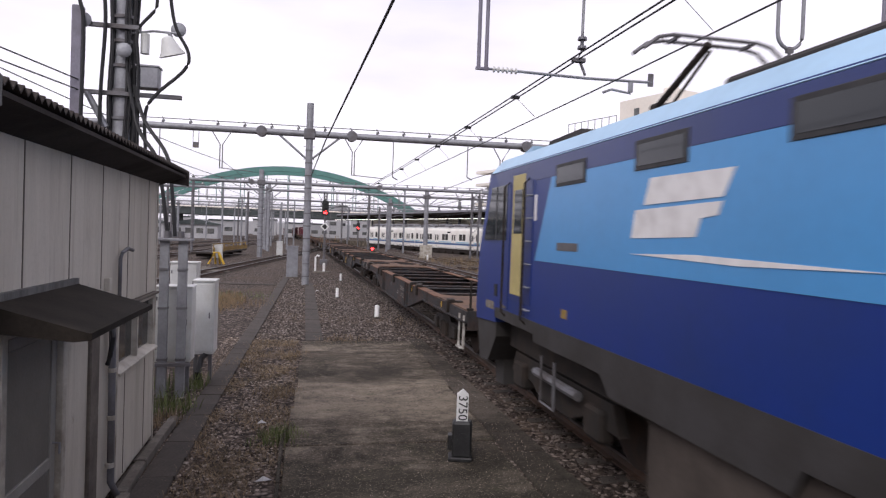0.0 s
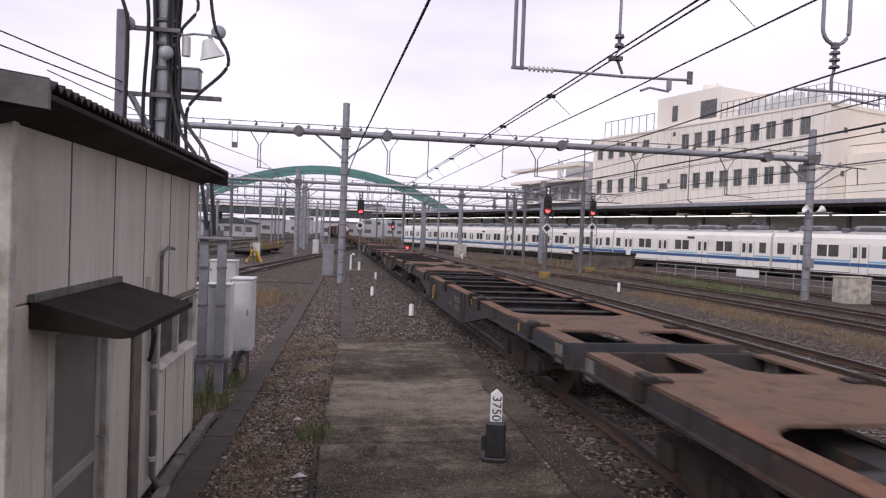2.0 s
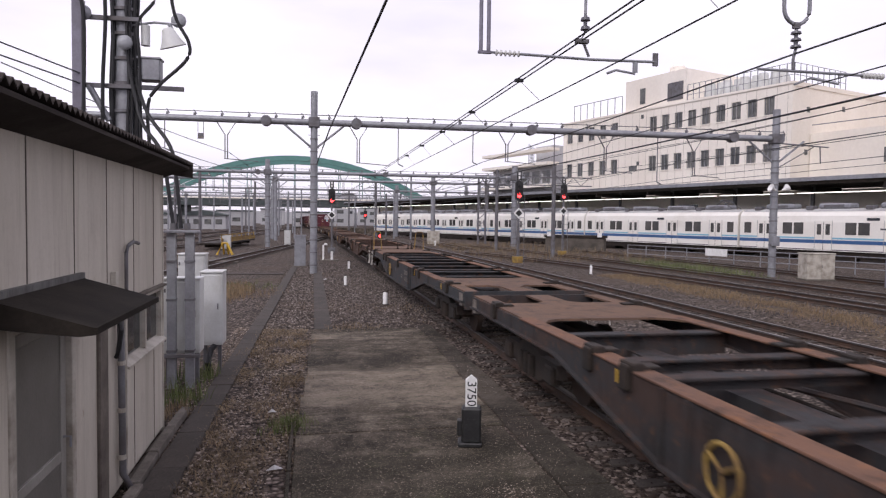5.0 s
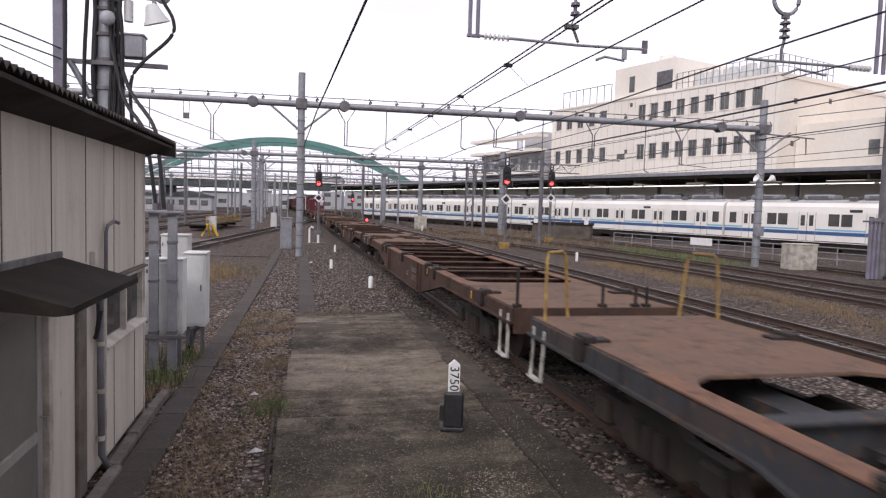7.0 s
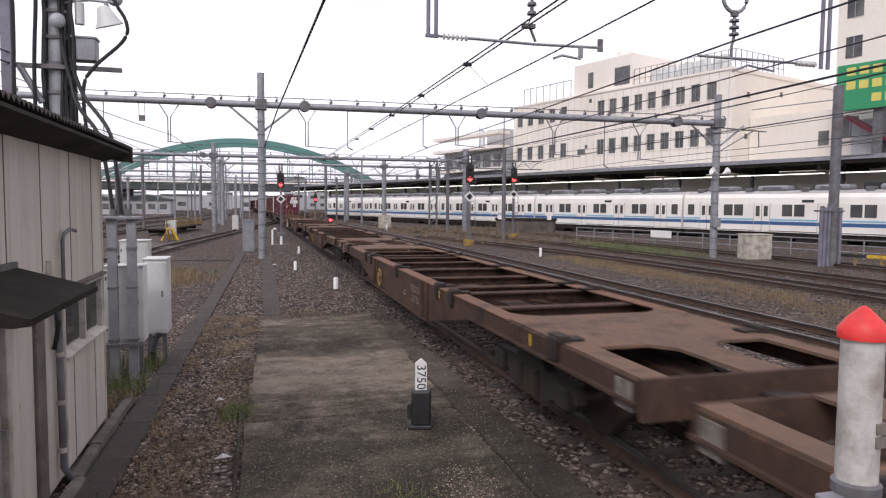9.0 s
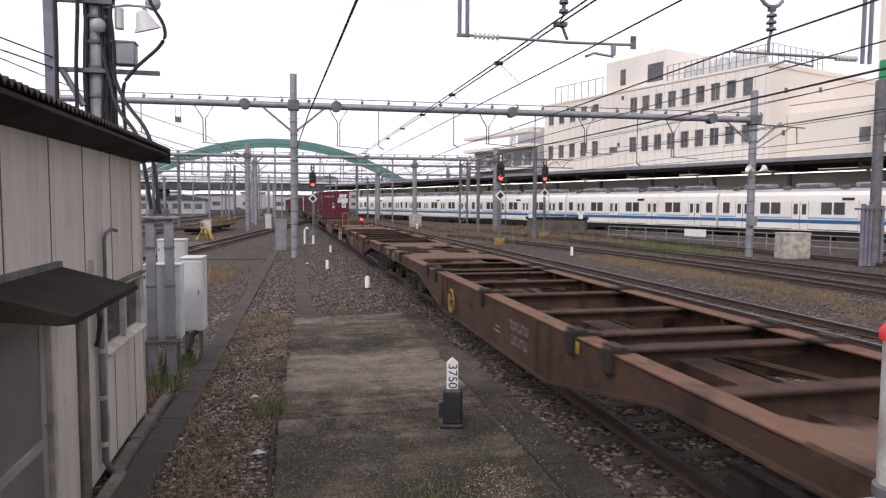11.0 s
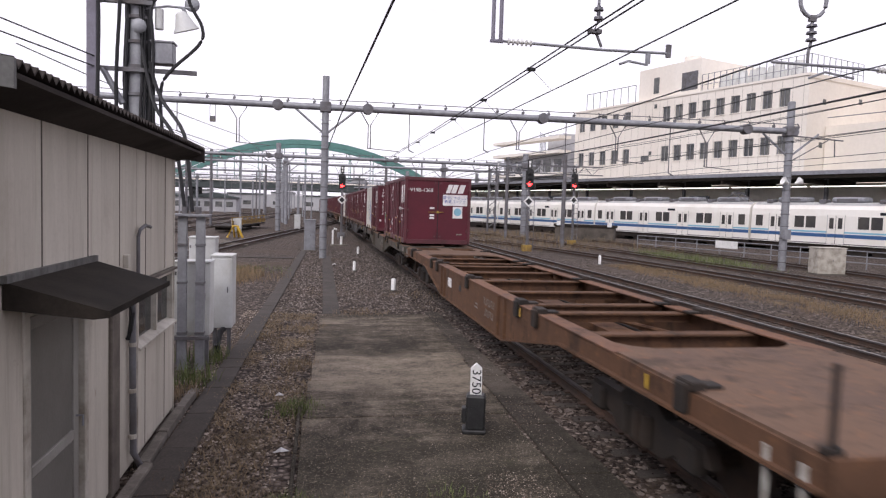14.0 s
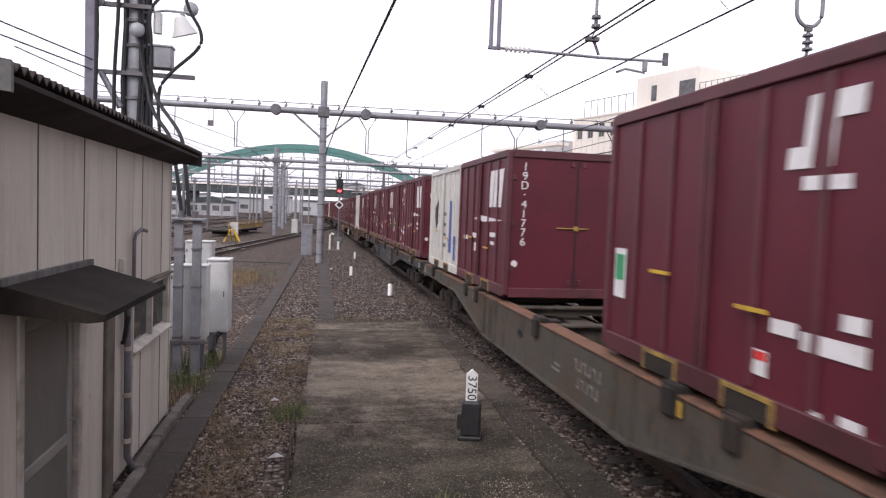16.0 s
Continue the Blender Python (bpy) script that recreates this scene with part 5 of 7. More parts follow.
insulator_stack(ole, 2.72, 5.215, 0.42, 0.05, True)
part("steady_tube", Mesh().tube([(2.62, 0, 5.215), (2.74, 0, 5.215)], 0.02).tube([(3.12, 0, 5.215), (4.25, 0, 5.20), (5.40, 0, 5.225)], 0.022, 8), GALV, ole, smooth=True)
part("tube_end", B(5.33, -0.02, 5.16, 5.41, 0.02, 5.36), GALV_DARK, ole)
part("steady_arm", Mesh().tube([(5.02, 0, 5.20), (5.02, 0, 5.02), (4.7, 0, 5.06), (4.55, 0, 5.0)], 0.02, 7).box(4.99, -0.02, 5.04, 5.06, 0.02, 5.2), GALV, ole)
part("suspension_rod", Mesh().tube([(4.17, 0, 5.9), (4.19, 0, 8.6)], 0.025, 8), GALV, ole, smooth=True)
insulator_stack(ole, 4.17, 5.62, 0.28, 0.075, False, PORCELAIN_GREY, 2)
part("clamp", Mesh().tube([(4.17, 0, 5.62), (4.10, 0, 5.48), (4.16, 0, 5.42), (4.24, 0, 5.24)], 0.022, 7).box(4.02, -0.05, 5.44, 4.22, 0.05, 5.5), GALV_DARK, ole)
loop = [(7.66, 0, 8.6), (7.66, 0, 6.3)] + [(7.9 - 0.24 * math.cos(a), 0, 6.25 - 0.26 * math.sin(a)) for a in [i * math.pi / 10 for i in range(11)]] + [(8.14, 0, 6.3), (8.14, 0, 8.6)]
part("loop_hanger", Mesh().tube(loop, 0.032, 8), GALV, ole, smooth=True)
part("shackle", B(7.84, -0.03, 5.92, 7.96, 0.03, 6.02), GALV_DARK, ole)
insulator_stack(ole, 7.9, 5.58, 0.34, 0.085, False, PORCELAIN_GREY, 3)
part("clamp", Mesh().tube([(7.9, 0, 5.58), (7.86, 0, 5.42), (7.86, 0, 5.22)], 0.025, 7), GALV_DARK, ole)
part("steady_tube", Mesh().tube([(7.2, 0, 5.22), (9.25, 0, 5.22)], 0.024, 8), GALV, ole, smooth=True)
insulator_stack(ole, 9.2, 5.22, 0.45, 0.055, True)
part("steady_arm", Mesh().tube([(8.75, 0, 5.22), (8.75, 0, 5.05), (8.2, 0, 5.12), (7.9, 0, 5.0)], 0.02, 7), GALV, ole)
for x in (9.75, 9.9):
    part("drop_tube", Mesh().tube([(x, 0, 5.15), (x, 0, 8.6)], 0.035, 10), POLE_PURPLE, ole, smooth=True)


def wire_run(label, pts, r, sag=0.0, n=10):
    w_ = thing("overhead_wire", label, "wire", "overhead wires")
    fine = []
    for a, b in zip(pts, pts[1:]):
        a, b = Vector(a), Vector(b)
        for i in range(n):
            u = i / n
            fine.append(a.lerp(b, u) - Vector((0, 0, 4 * sag * u * (1 - u))))
    fine.append(Vector(pts[-1]))
    part("wire", Mesh().tube(fine, r, 6), WIRE, w_)
    return w_


for dx in (-0.06, 0.06):
    wire_run("dark messenger wire above the running track", [(4.05 + dx, -20, 5.5), (4.05 + dx, 10, 5.48), (4.0 + dx, 33.3, 5.55), (3.8 + dx, 65, 5.6), (2.9 + dx, 112, 5.7), (1.0 + dx, 172, 5.8)], 0.013, 0.03)
contact = wire_run("dark contact wire above the running track", [(4.5, -20, 5.1), (4.52, 10, 5.08), (4.35, 33.3, 5.1), (3.9, 65, 5.1), (3.0, 112, 5.1), (1.0, 172, 5.1)], 0.011)
for y in (4, 7, 13, 17, 21, 25, 29, 38, 44, 50, 56):
    part("dropper", Mesh().tube([(4.05, y, 5.48), (4.5 - 0.006 * max(0, y - 10), y, 5.1)], 0.005, 4).box(3.97, y - 0.05, 5.44, 4.13, y + 0.05, 5.5), WIRE, contact)
wire_run("dark messenger wire over the second track", [(7.9, -20, 5.52), (7.87, 10, 5.5), (8.3, 33, 5.6), (9.6, 65, 5.7), (12, 112, 5.9)], 0.016, 0.04)
wire_run("dark contact wire over the second track", [(8.5, -20, 5.1), (8.4, 10, 5.05), (8.9, 33, 5.1), (10.6, 65, 5.1)], 0.011)
wire_run("thick dark feeder cable over the second track", [(10.9, -20, 5.2), (10.7, 10, 5.2), (10.6, 33, 5.3), (12.0, 65, 5.4)], 0.024, 0.05)
for x0, x1, z in ((14.2, 14.6, 5.9), (14.5, 14.9, 5.1), (19.5, 19.2, 5.9), (19.8, 19.5, 5.1), (-4.5, -4.0, 5.9), (-4.2, -4.0, 5.1), (-9, -7, 5.9)):
    wire_run("thin dark overhead wire across the yard", [(x0, -12, z), (x0, 10, z), (x1, 32.5, z + 0.05), (x1 + (2 if x1 > 0 else 1), 65, z), (x1 + (2 if x1 > 0 else 3), 112, z)] if x0 > 0 else [(x0 - 2, 16, z), (x1, 34.5, z), (x1 + 1, 65, z), (x1 + 2, 112, z)], 0.013, 0.1 if z > 5.5 else 0.0)
for z, y0 in ((7.7, 33.9), (8.5, 33.9), (6.2, 34)):
    wire_run("thin feeder wire along the yard", [(26.3 if z < 8 else 23.5, -5, z + 0.2), (26.2 if z < 8 else 23.5, 30.7, z - 0.6), (20.5, 66, z - 0.4), (17, 112, z)], 0.014, 0.25)
black = thing("stay_cable", "thick black cable sloping down to the gantry mast", "cable")
part("cable", Mesh().tube([(1.72, -10, 6.05), (1.36, 0, 5.88), (1.0, 10, 5.72), (0.55, 22, 5.54), (0.24, 33.6, 5.38)], 0.022, 7), BLACK_RUBBER, black, smooth=True)

# ---- signals ----
def signal(label, x, y, head, plate=True, arm=0.0):
    s = thing("railway_signal", label, "railway signal", "colour light signals", m=pose(x, y, 0))
    part("post", Mesh().tube([(0, 0, -0.02), (0, 0, head + 0.9)], 0.075, 10), GALV_DARK, s, smooth=True)
    hd = part("head", Mesh().prism([(-0.27, -0.62), (0.27, -0.62), (0.27, 0.45), (0.16, 0.62), (-0.16, 0.62), (-0.27, 0.45)], "y", -0.16, -0.08, pose(0, 0, head)), BLACK, s)
    for k, z in enumerate((0.28, -0.02, -0.34)):
        lens = Mesh().lathe([(0.0, 0.02), (0.14, 0.02), (0.15, 0.0)], 14, pose(0, -0.17, head + z, 90, 0, 0))
        part("lens", lens, LAMP_RED if k == 2 else BLACK, hd, "glowing red lens" if k == 2 else "")
        part("hood", Mesh().prism([(-0.13, 0.02), (0.13, 0.02), (0.10, 0.13), (-0.10, 0.13)], "y", -0.36, -0.16, pose(0, 0, head + z)), BLACK, hd)
    if plate:
        nb = part("number_plate", B(-0.16, -0.12, head + 0.66, 0.16, -0.08, head + 1.25, c=0.02), BLACK, s)
        part("plate_bar", B(-0.06, -0.125, head + 0.74, 0.06, -0.12, head + 0.92), WHITE, nb)
        part("plate_bar", B(-0.07, -0.125, head + 0.98, 0.07, -0.12, head + 1.16), WHITE, nb)
    dm = part("diamond_board", Mesh().prism([(-0.36, 0), (0, -0.36), (0.36, 0), (0, 0.36)], "y", -0.12, -0.09, pose(0, 0, head - 1.5)), WHITE, s, "white-edged black diamond board")
    part("diamond_face", Mesh().prism([(-0.23, 0), (0, -0.23), (0.23, 0), (0, 0.23)], "y", -0.126, -0.12, pose(0, 0, head - 1.5)), BLACK, dm)
    for z in range(1, 9):
        part("ladder_rung", B(0.12, -0.02, z * 0.42, 0.42, 0.02, z * 0.42 + 0.03), GALV_DARK, s)
    part("ladder_rail", Mesh().box(0.10, -0.02, 0, 0.13, 0.02, head - 0.3).box(0.41, -0.02, 0, 0.44, 0.02, head - 0.3), GALV_DARK, s)
    part("base_box", B(-0.3, -0.2, -0.02, 0.3, 0.25, 0.4, c=0.02), YELLOW_DIRTY if x > 5 else GALV_DARK, s)
    return s


signal("black colour-light signal showing red beside the running track", 1.60, 55.0, 4.55)
signal("black colour-light signal showing red with a number plate", 13.35, 42.4, 4.75)
signal("black colour-light signal showing red near the buffer wall", 19.8, 51.0, 5.1)
ds = thing("shunting_signal", "low shunting signal glowing red between tracks", "railway signal", m=pose(7.1, 71, 0))
part("post", B(-0.06, -0.06, 0, 0.06, 0.06, 0.6), GALV_DARK, ds)
dh = part("head", B(-0.26, -0.12, 0.6, 0.26, 0.1, 1.25, c=0.03), BLACK, ds)
part("lens", Mesh().lathe([(0.0, 0.02), (0.13, 0.02), (0.14, 0.0)], 14, pose(0, -0.12, 1.0, 90, 0, 0)), LAMP_RED, dh)
ds2 = thing("shunting_signal", "distant signal showing red under the bridge", "railway signal", m=pose(9.4, 120, 0))
part("post", B(-0.08, -0.08, 0, 0.08, 0.08, 3.4), GALV_DARK, ds2)
dh = part("head", B(-0.3, -0.12, 3.0, 0.3, 0.1, 4.4, c=0.05), BLACK, ds2)
part("lens", Mesh().lathe([(0.0, 0.02), (0.15, 0.02), (0.16, 0.0)], 14, pose(0, -0.12, 3.5, 90, 0, 0)), LAMP_RED, dh)

# ---- cabinets and fittings in the yard ----
def yard_case(label, x, y, w_, d, h, mt=WHITE_BOX, yaw=0):
    c = thing("equipment_case", label, "cabinet", "yard equipment cases", m=pose(x, y, -0.02, 0, 0, yaw))
    part("body", B(-w_ / 2, -d / 2, 0.06, w_ / 2, d / 2, h, c=0.02), mt, c)
    part("plinth", B(-w_ / 2 - 0.04, -d / 2 - 0.04, 0, w_ / 2 + 0.04, d / 2 + 0.04, 0.08), KERB, c)
    part("lid", B(-w_ / 2 - 0.03, -d / 2 - 0.03, h, w_ / 2 + 0.03, d / 2 + 0.03, h + 0.05, c=0.01), mt, c)
    part("door", B(-w_ / 2 + 0.05, -d / 2 - 0.015, 0.14, -0.01, -d / 2, h - 0.06), mt, c)
    part("door", B(0.01, -d / 2 - 0.015, 0.14, w_ / 2 - 0.05, -d / 2, h - 0.06), mt, c)
    part("handle", B(0.03, -d / 2 - 0.03, h * 0.5, 0.05, -d / 2 - 0.015, h * 0.5 + 0.12), GALV_DARK, c)


yard_case("tall grey equipment case at the gantry mast", -0.62, 38.5, 0.62, 0.5, 1.75, GALV)
yard_case("wide cream equipment case near the platforms", 24.4, 28.8, 1.4, 0.8, 1.3, SHED_TRIM, -8)
yard_case("small grey case by the mast", -2.4, 70, 0.6, 0.5, 1.5)
yard_case("cream case by the siding", 13.6, 75, 1.3, 0.8, 1.5, SHED_TRIM)
yard_case("low pale case behind the siding", -7.2, 60, 0.8, 0.6, 1.2)
stand = thing("pipe_frame", "white bent pipe frame beside the gantry mast", "pipe frame")
part("pipe", Mesh().tube([(0.75, 44, 0), (0.75, 44, 1.0), (0.85, 44, 1.1), (1.0, 44, 1.05)], 0.06, 8), WHITE, stand, smooth=True)
part("pipe", Mesh().tube([(1.3, 44, 0), (1.3, 44, 0.6)], 0.08, 8), WHITE, stand, smooth=True)
part("base", B(0.6, 43.6, -0.02, 1.7, 44.3, 0.08), KERB, stand)
ym = thing("track_machine", "low yellow rail trolley on a siding", "rail trolley", m=pose(-7.4, 68, 0, 0, 0, -6))
part("deck", B(-0.9, -9, 0.42, 0.9, 6, 0.56, c=0.03), UNDER, ym)
for k in range(8):
    part("stanchion", B(0.82, -8.8 + k * 2, 0.56, 0.9, -8.7 + k * 2, 1.28), YELLOW_DIRTY, ym)
part("rail", B(0.84, -9, 1.22, 0.9, 6, 1.3), YELLOW_DIRTY, ym)
part("side_panel", B(0.86, -9, 0.62, 0.89, 6, 0.98), YELLOW_DIRTY, ym)
for y in (-8, -4, 0, 4):
    part("wheel", Mesh().tube([(-0.7, y, 0.36), (0.7, y, 0.36)], 0.21, 14), UNDER, ym)
ya = thing("wheel_stop", "yellow A-shaped track stop", "wheel stop", m=pose(-6.2, 51, 0))
part("frame", Mesh().tube([(-0.55, 0, 0), (-0.15, 0, 0.85), (0.15, 0, 0.85), (0.55, 0, 0)], 0.09, 8).tube([(-0.15, 0, 0.85), (-0.15, 0.9, 0.0)], 0.07, 8).tube([(0.15, 0, 0.85), (0.15, 0.9, 0)], 0.07, 8), YELLOW, ya)
for i in range(5):
    k_ = thing("crossing_board", "pale timber crossing boards over the siding", "boards", "crossing boards")
    part("board", B(-8.6 + 0.5 * i, 47.0 - 1.2 * i, -0.02, -6.4 + 0.5 * i, 47.5 - 1.2 * i, 0.05, c=0.02), KERB, k_)
axle = thing("cable_hoop", "small pale looped pipe beside the second track", "pipe", m=pose(7.35, 16.2, -0.02))
part("hoop", Mesh().tube([(-0.35, 0, 0), (-0.35, 0, 0.16), (0.3, 0.1, 0.2), (0.32, 0.1, 0)], 0.025, 8), STEP_WHITE, axle)

# ---- the platform side: its long straight runs 18 degrees off the main track ----
E18 = pose(36.5, 52.1, -0.2, 0, 0, 18)


def car_mesh():
    c = thing("electric_train_car", "cream-white commuter train car with blue stripes at the platform", "train car", "cars of the standing commuter train")
    L0, L1 = 0.12, 19.88
    body = [(0.0, 0.95), (0.0, 2.9), (0.06, 3.35), (0.25, 3.62), (0.7, 3.80), (1.4, 3.86), (2.1, 3.80), (2.55, 3.62), (2.74, 3.35), (2.8, 2.9), (2.8, 0.95), (1.4, 0.9)]
    part("body", Mesh().prism(body, "y", L0, L1), EMU_WHITE, c)
    part("roof", Mesh().prism([(0.27, 3.645), (0.7, 3.82), (1.4, 3.88), (2.1, 3.82), (2.53, 3.645)], "y", L0 + 0.05, L1 - 0.05), EMU_ROOF, c)
    part("blue_stripe", B(-0.012, L0, 1.46, -0.002, L1, 1.70), EMU_BLUE, c)
    part("sky_blue_stripe", B(-0.012, L0, 1.76, -0.002, L1, 1.87), EMU_SKY, c)
    part("lower_stripe", B(-0.012, L0, 1.00, -0.002, L1, 1.06), GALV_DARK, c)
    for yc in (2.4, 7.4, 12.5, 17.5):
        d = part("door", B(-0.022, yc - 0.66, 1.02, -0.003, yc + 0.66, 2.98), EMU_WHITE, c, "double sliding door")
        part("door_stripe", B(-0.026, yc - 0.66, 1.46, -0.022, yc + 0.66, 1.70), EMU_BLUE, d)
        for dy in (-0.34, 0.34):
            part("pane", B(-0.03, yc + dy - 0.17, 2.05, -0.022, yc + dy + 0.17, 2.78, c=0.003), EMU_GLASS, d)
        part("door_gap", B(-0.028, yc - 0.015, 1.02, -0.0225, yc + 0.015, 2.95), INK, d)
        for dy in (-0.68, 0.68):
            part("door_edge", B(-0.028, yc + dy - 0.015, 1.02, -0.003, yc + dy + 0.015, 3.0), EMU_ROOF, d)
    for yc, wd_ in ((0.85, 0.8), (4.9, 1.9), (9.95, 1.9), (15.0, 1.9), (19.1, 0.8)):
        n = 2 if wd_ > 1 else 1
        fr = part("window", B(-0.016, yc - wd_ / 2 - 0.02, 2.03, -0.003, yc + wd_ / 2 + 0.02, 2.92), EMU_WHITE, c)
        for k in range(n):
            y0 = yc - wd_ / 2 + k * wd_ / n
            part("pane", B(-0.022, y0 + 0.07, 2.07, -0.016, y0 + wd_ / n - 0.07, 2.88), EMU_GLASS, fr)
    for yc in (3.0, 7.6, 12.2, 16.8):
        ac = part("roof_air_conditioner", B(0.75, yc - 1.25, 3.84, 2.05, yc + 1.25, 4.22, c=0.12), GALV, c)
        part("grille", B(0.745, yc - 0.8, 3.92, 0.76, yc + 0.8, 4.12), GALV_DARK, ac)
        part("roof_vent", B(0.5, yc + 1.5, 3.75, 1.2, yc + 2.1, 4.05, c=0.05), GALV_DARK, c)
    part("underframe", B(0.15, L0 + 0.1, 0.55, 2.65, L1 - 0.1, 0.95), UNDER, c)
    for k, yc in enumerate((3.0, 16.9)):
        bg = part("bogie", B(0.25, yc - 1.6, 0.35, 0.45, yc + 1.6, 0.62, c=0.04), UNDER, c)
        for dy in (-1.05, 1.05):
            part("wheel", Mesh().tube([(0.86, yc + dy, 0.43), (0.98, yc + dy, 0.43)], 0.43, 20), UNDER, bg)
    for k in range(4):
        part("equipment_box", B(0.2, 6.0 + k * 2.1, 0.25, 1.2, 7.7 + k * 2.1, 0.9, c=0.03), UNDER, c)
    for y0 in (0.0, 19.88):
        part("gangway", B(0.7, y0, 1.0, 2.1, y0 + 0.12, 3.2), UNDER, c)
    part("destination_panel", B(-0.014, 8.4, 3.02, -0.003, 9.3, 3.2), DARK_GLASS, c)
    return c


car = car_mesh()
car.matrix_basis = E18 @ pose(0, 0.15, -0.12) @ Matrix.Diagonal((1, 1, 1.13, 1))
cars = [car] + [copy_thing(car, E18 @ pose(0, 0.15 + 20.0 * k, -0.12)) for k in (-2, -1, 1, 2, 3)]
pan = thing("train_pantograph", "folded diamond pantograph on the train roof", "pantograph", m=E18 @ pose(1.4, 2.6, 4.24))
part("frame", Mesh().tube([(-0.6, -1.1, 0.1), (-0.5, 0, 0.75), (-0.6, 1.1, 0.1)], 0.04).tube([(0.6, -1.1, 0.1), (0.5, 0, 0.75), (0.6, 1.1, 0.1)], 0.04).tube([(-0.5, 0, 0.75), (0.5, 0, 0.75)], 0.04), GALV_DARK, pan)
part("collector", Mesh().tube([(-0.9, 0, 0.72), (-0.6, 0, 0.85), (0.6, 0, 0.85), (0.9, 0, 0.72)], 0.05), GALV_DARK, pan)
emu_rails = thing("railway_track", "platform line under the standing train", "railway track", "railway tracks", m=E18, kind="structure")
part("rail", Mesh().box(0.85, -60, -0.02, 0.95, 130, 0.02).box(1.9, -60, -0.02, 2.0, 130, 0.02), RAIL, emu_rails)

plat = thing("station_platform", "covered station platform behind the standing train", "platform", m=E18, kind="structure")
part("deck", B(3.1, -70, -0.3, 11.5, 110, 1.15), CONCRETE, plat)
part("edge_stripe", B(3.1, -70, 1.15, 3.5, 110, 1.16), KERB, plat)
roofm = part("canopy_roof", Mesh().prism([(3.3, 6.35), (3.3, 6.85), (7.3, 7.2), (11.5, 6.9), (11.5, 6.35), (7.3, 6.5)], "y", -70, 105), CANOPY, plat, "long dark platform canopy")
part("canopy_fascia", B(3.22, -70, 6.62, 3.3, 105, 6.95), GALV, plat)
for k in range(22):
    y = -66 + k * 8
    part("column", B(7.1, y, 1.15, 7.4, y + 0.25, 6.5), GALV_DARK, plat)
    part("canopy_beam", B(3.4, y, 5.95, 11.4, y + 0.2, 6.36), UNDER, plat)
    part("tube_light", B(4.6, y + 0.3, 5.66, 4.72, y + 7.9, 5.72), LAMP_TUBE, plat)
    if k % 3 == 0:
        part("station_sign", B(5.2, y + 3, 4.3, 5.3, y + 5.5, 4.9), DARK_GLASS, plat)
part("back_wall", B(11.5, -70, -0.3, 11.8, 105, 6.3), BUILD_WALL, plat)

# railings along the yard
fence = thing("railing", "low grey pipe railing along the platform track", "railing", m=pose(29.6, 32, -0.02, 0, 0, 16))
for z in (0.35, 0.7, 1.0):
    part("rail", Mesh().tube([(0, -14, z), (0, 18, z)], 0.03, 6), GALV, fence)
for k in range(17):
    part("post", Mesh().tube([(0, -14 + 2 * k, 0), (0, -14 + 2 * k, 1.02)], 0.035, 6), GALV, fence)
board = part("board", B(-0.08, 8.5, 0.55, -0.04, 10.3, 1.05), WHITE, fence, "pale notice board")
barrier = thing("striped_barrier", "yellow and black striped barrier boards by the mast", "barrier", m=pose(27.0, 22.5, -0.02, 0, 0, 20))
for k in range(4):
    part("board", B(-0.04, -1.6 + k * 1.1, 0.45, 0.0, -0.55 + k * 1.1, 0.6), YELLOW if k % 2 == 0 else BLACK, barrier)
    part("leg", B(0.0, -1.2 + k * 1.1, 0, 0.05, -1.1 + k * 1.1, 0.7), YELLOW_DIRTY, barrier)
buffer = thing("buffer_wall", "grey concrete buffer wall at the siding end", "wall", m=pose(22.6, 60, -0.02, 0, 0, -38))
part("block", B(-1, 0, 0, 4.6, 0.8, 1.3, c=0.05), CONCRETE_PLAIN, buffer)
part("cap", B(-1.1, -0.1, 1.3, 4.7, 0.9, 1.55, c=0.03), UNDER, buffer)
for x in (-0.6, 4.2):
    part("cross_plate", B(x - 0.2, -0.14, 1.4, x + 0.2, -0.1, 1.8), WHITE, buffer)

# ---- the cream office building ----
bld = thing("office_building", "large cream panelled office building behind the station", "building", m=E18)
FX = 13.3
part("wall", B(FX + 0.35, 4.4, 0, FX + 26, 40.5, 17.1), BUILD_WALL, bld)
rows_z = ((14.45, 16.35, "upper"), (9.55, 11.45, "lower"))
cols = [6.4 + 2.0 * k for k in range(9)] + [29.2 + 2.3 * k for k in range(5)]
bands = [0.0, 9.55, 11.45, 14.45, 16.35, 17.25]
face = part("facade", Mesh(), BUILD_WALL, bld)
fm = Mesh()
for z0, z1 in ((0, 9.55), (11.45, 14.45), (16.35, 17.3)):
    fm.box(FX, 4.4, z0, FX + 0.35, 40.5, z1)
edges = [4.4] + [v for c0 in cols for v in (c0, c0 + 1.2)] + [40.5]
for z0, z1 in ((9.55, 11.45), (14.45, 16.35)):
    for a, b in zip(edges[0::2], edges[1::2]):
        fm.box(FX, a, z0, FX + 0.35, b, z1)
old = face.data
face.data = fm.data("facade", BUILD_WALL)
bpy.data.meshes.remove(old)
for k in range(30):
    part("panel_joint", B(FX - 0.012, 4.9 + k * 1.2, 0, FX - 0.002, 4.93 + k * 1.2, 17.2), SHED_TRIM, face)
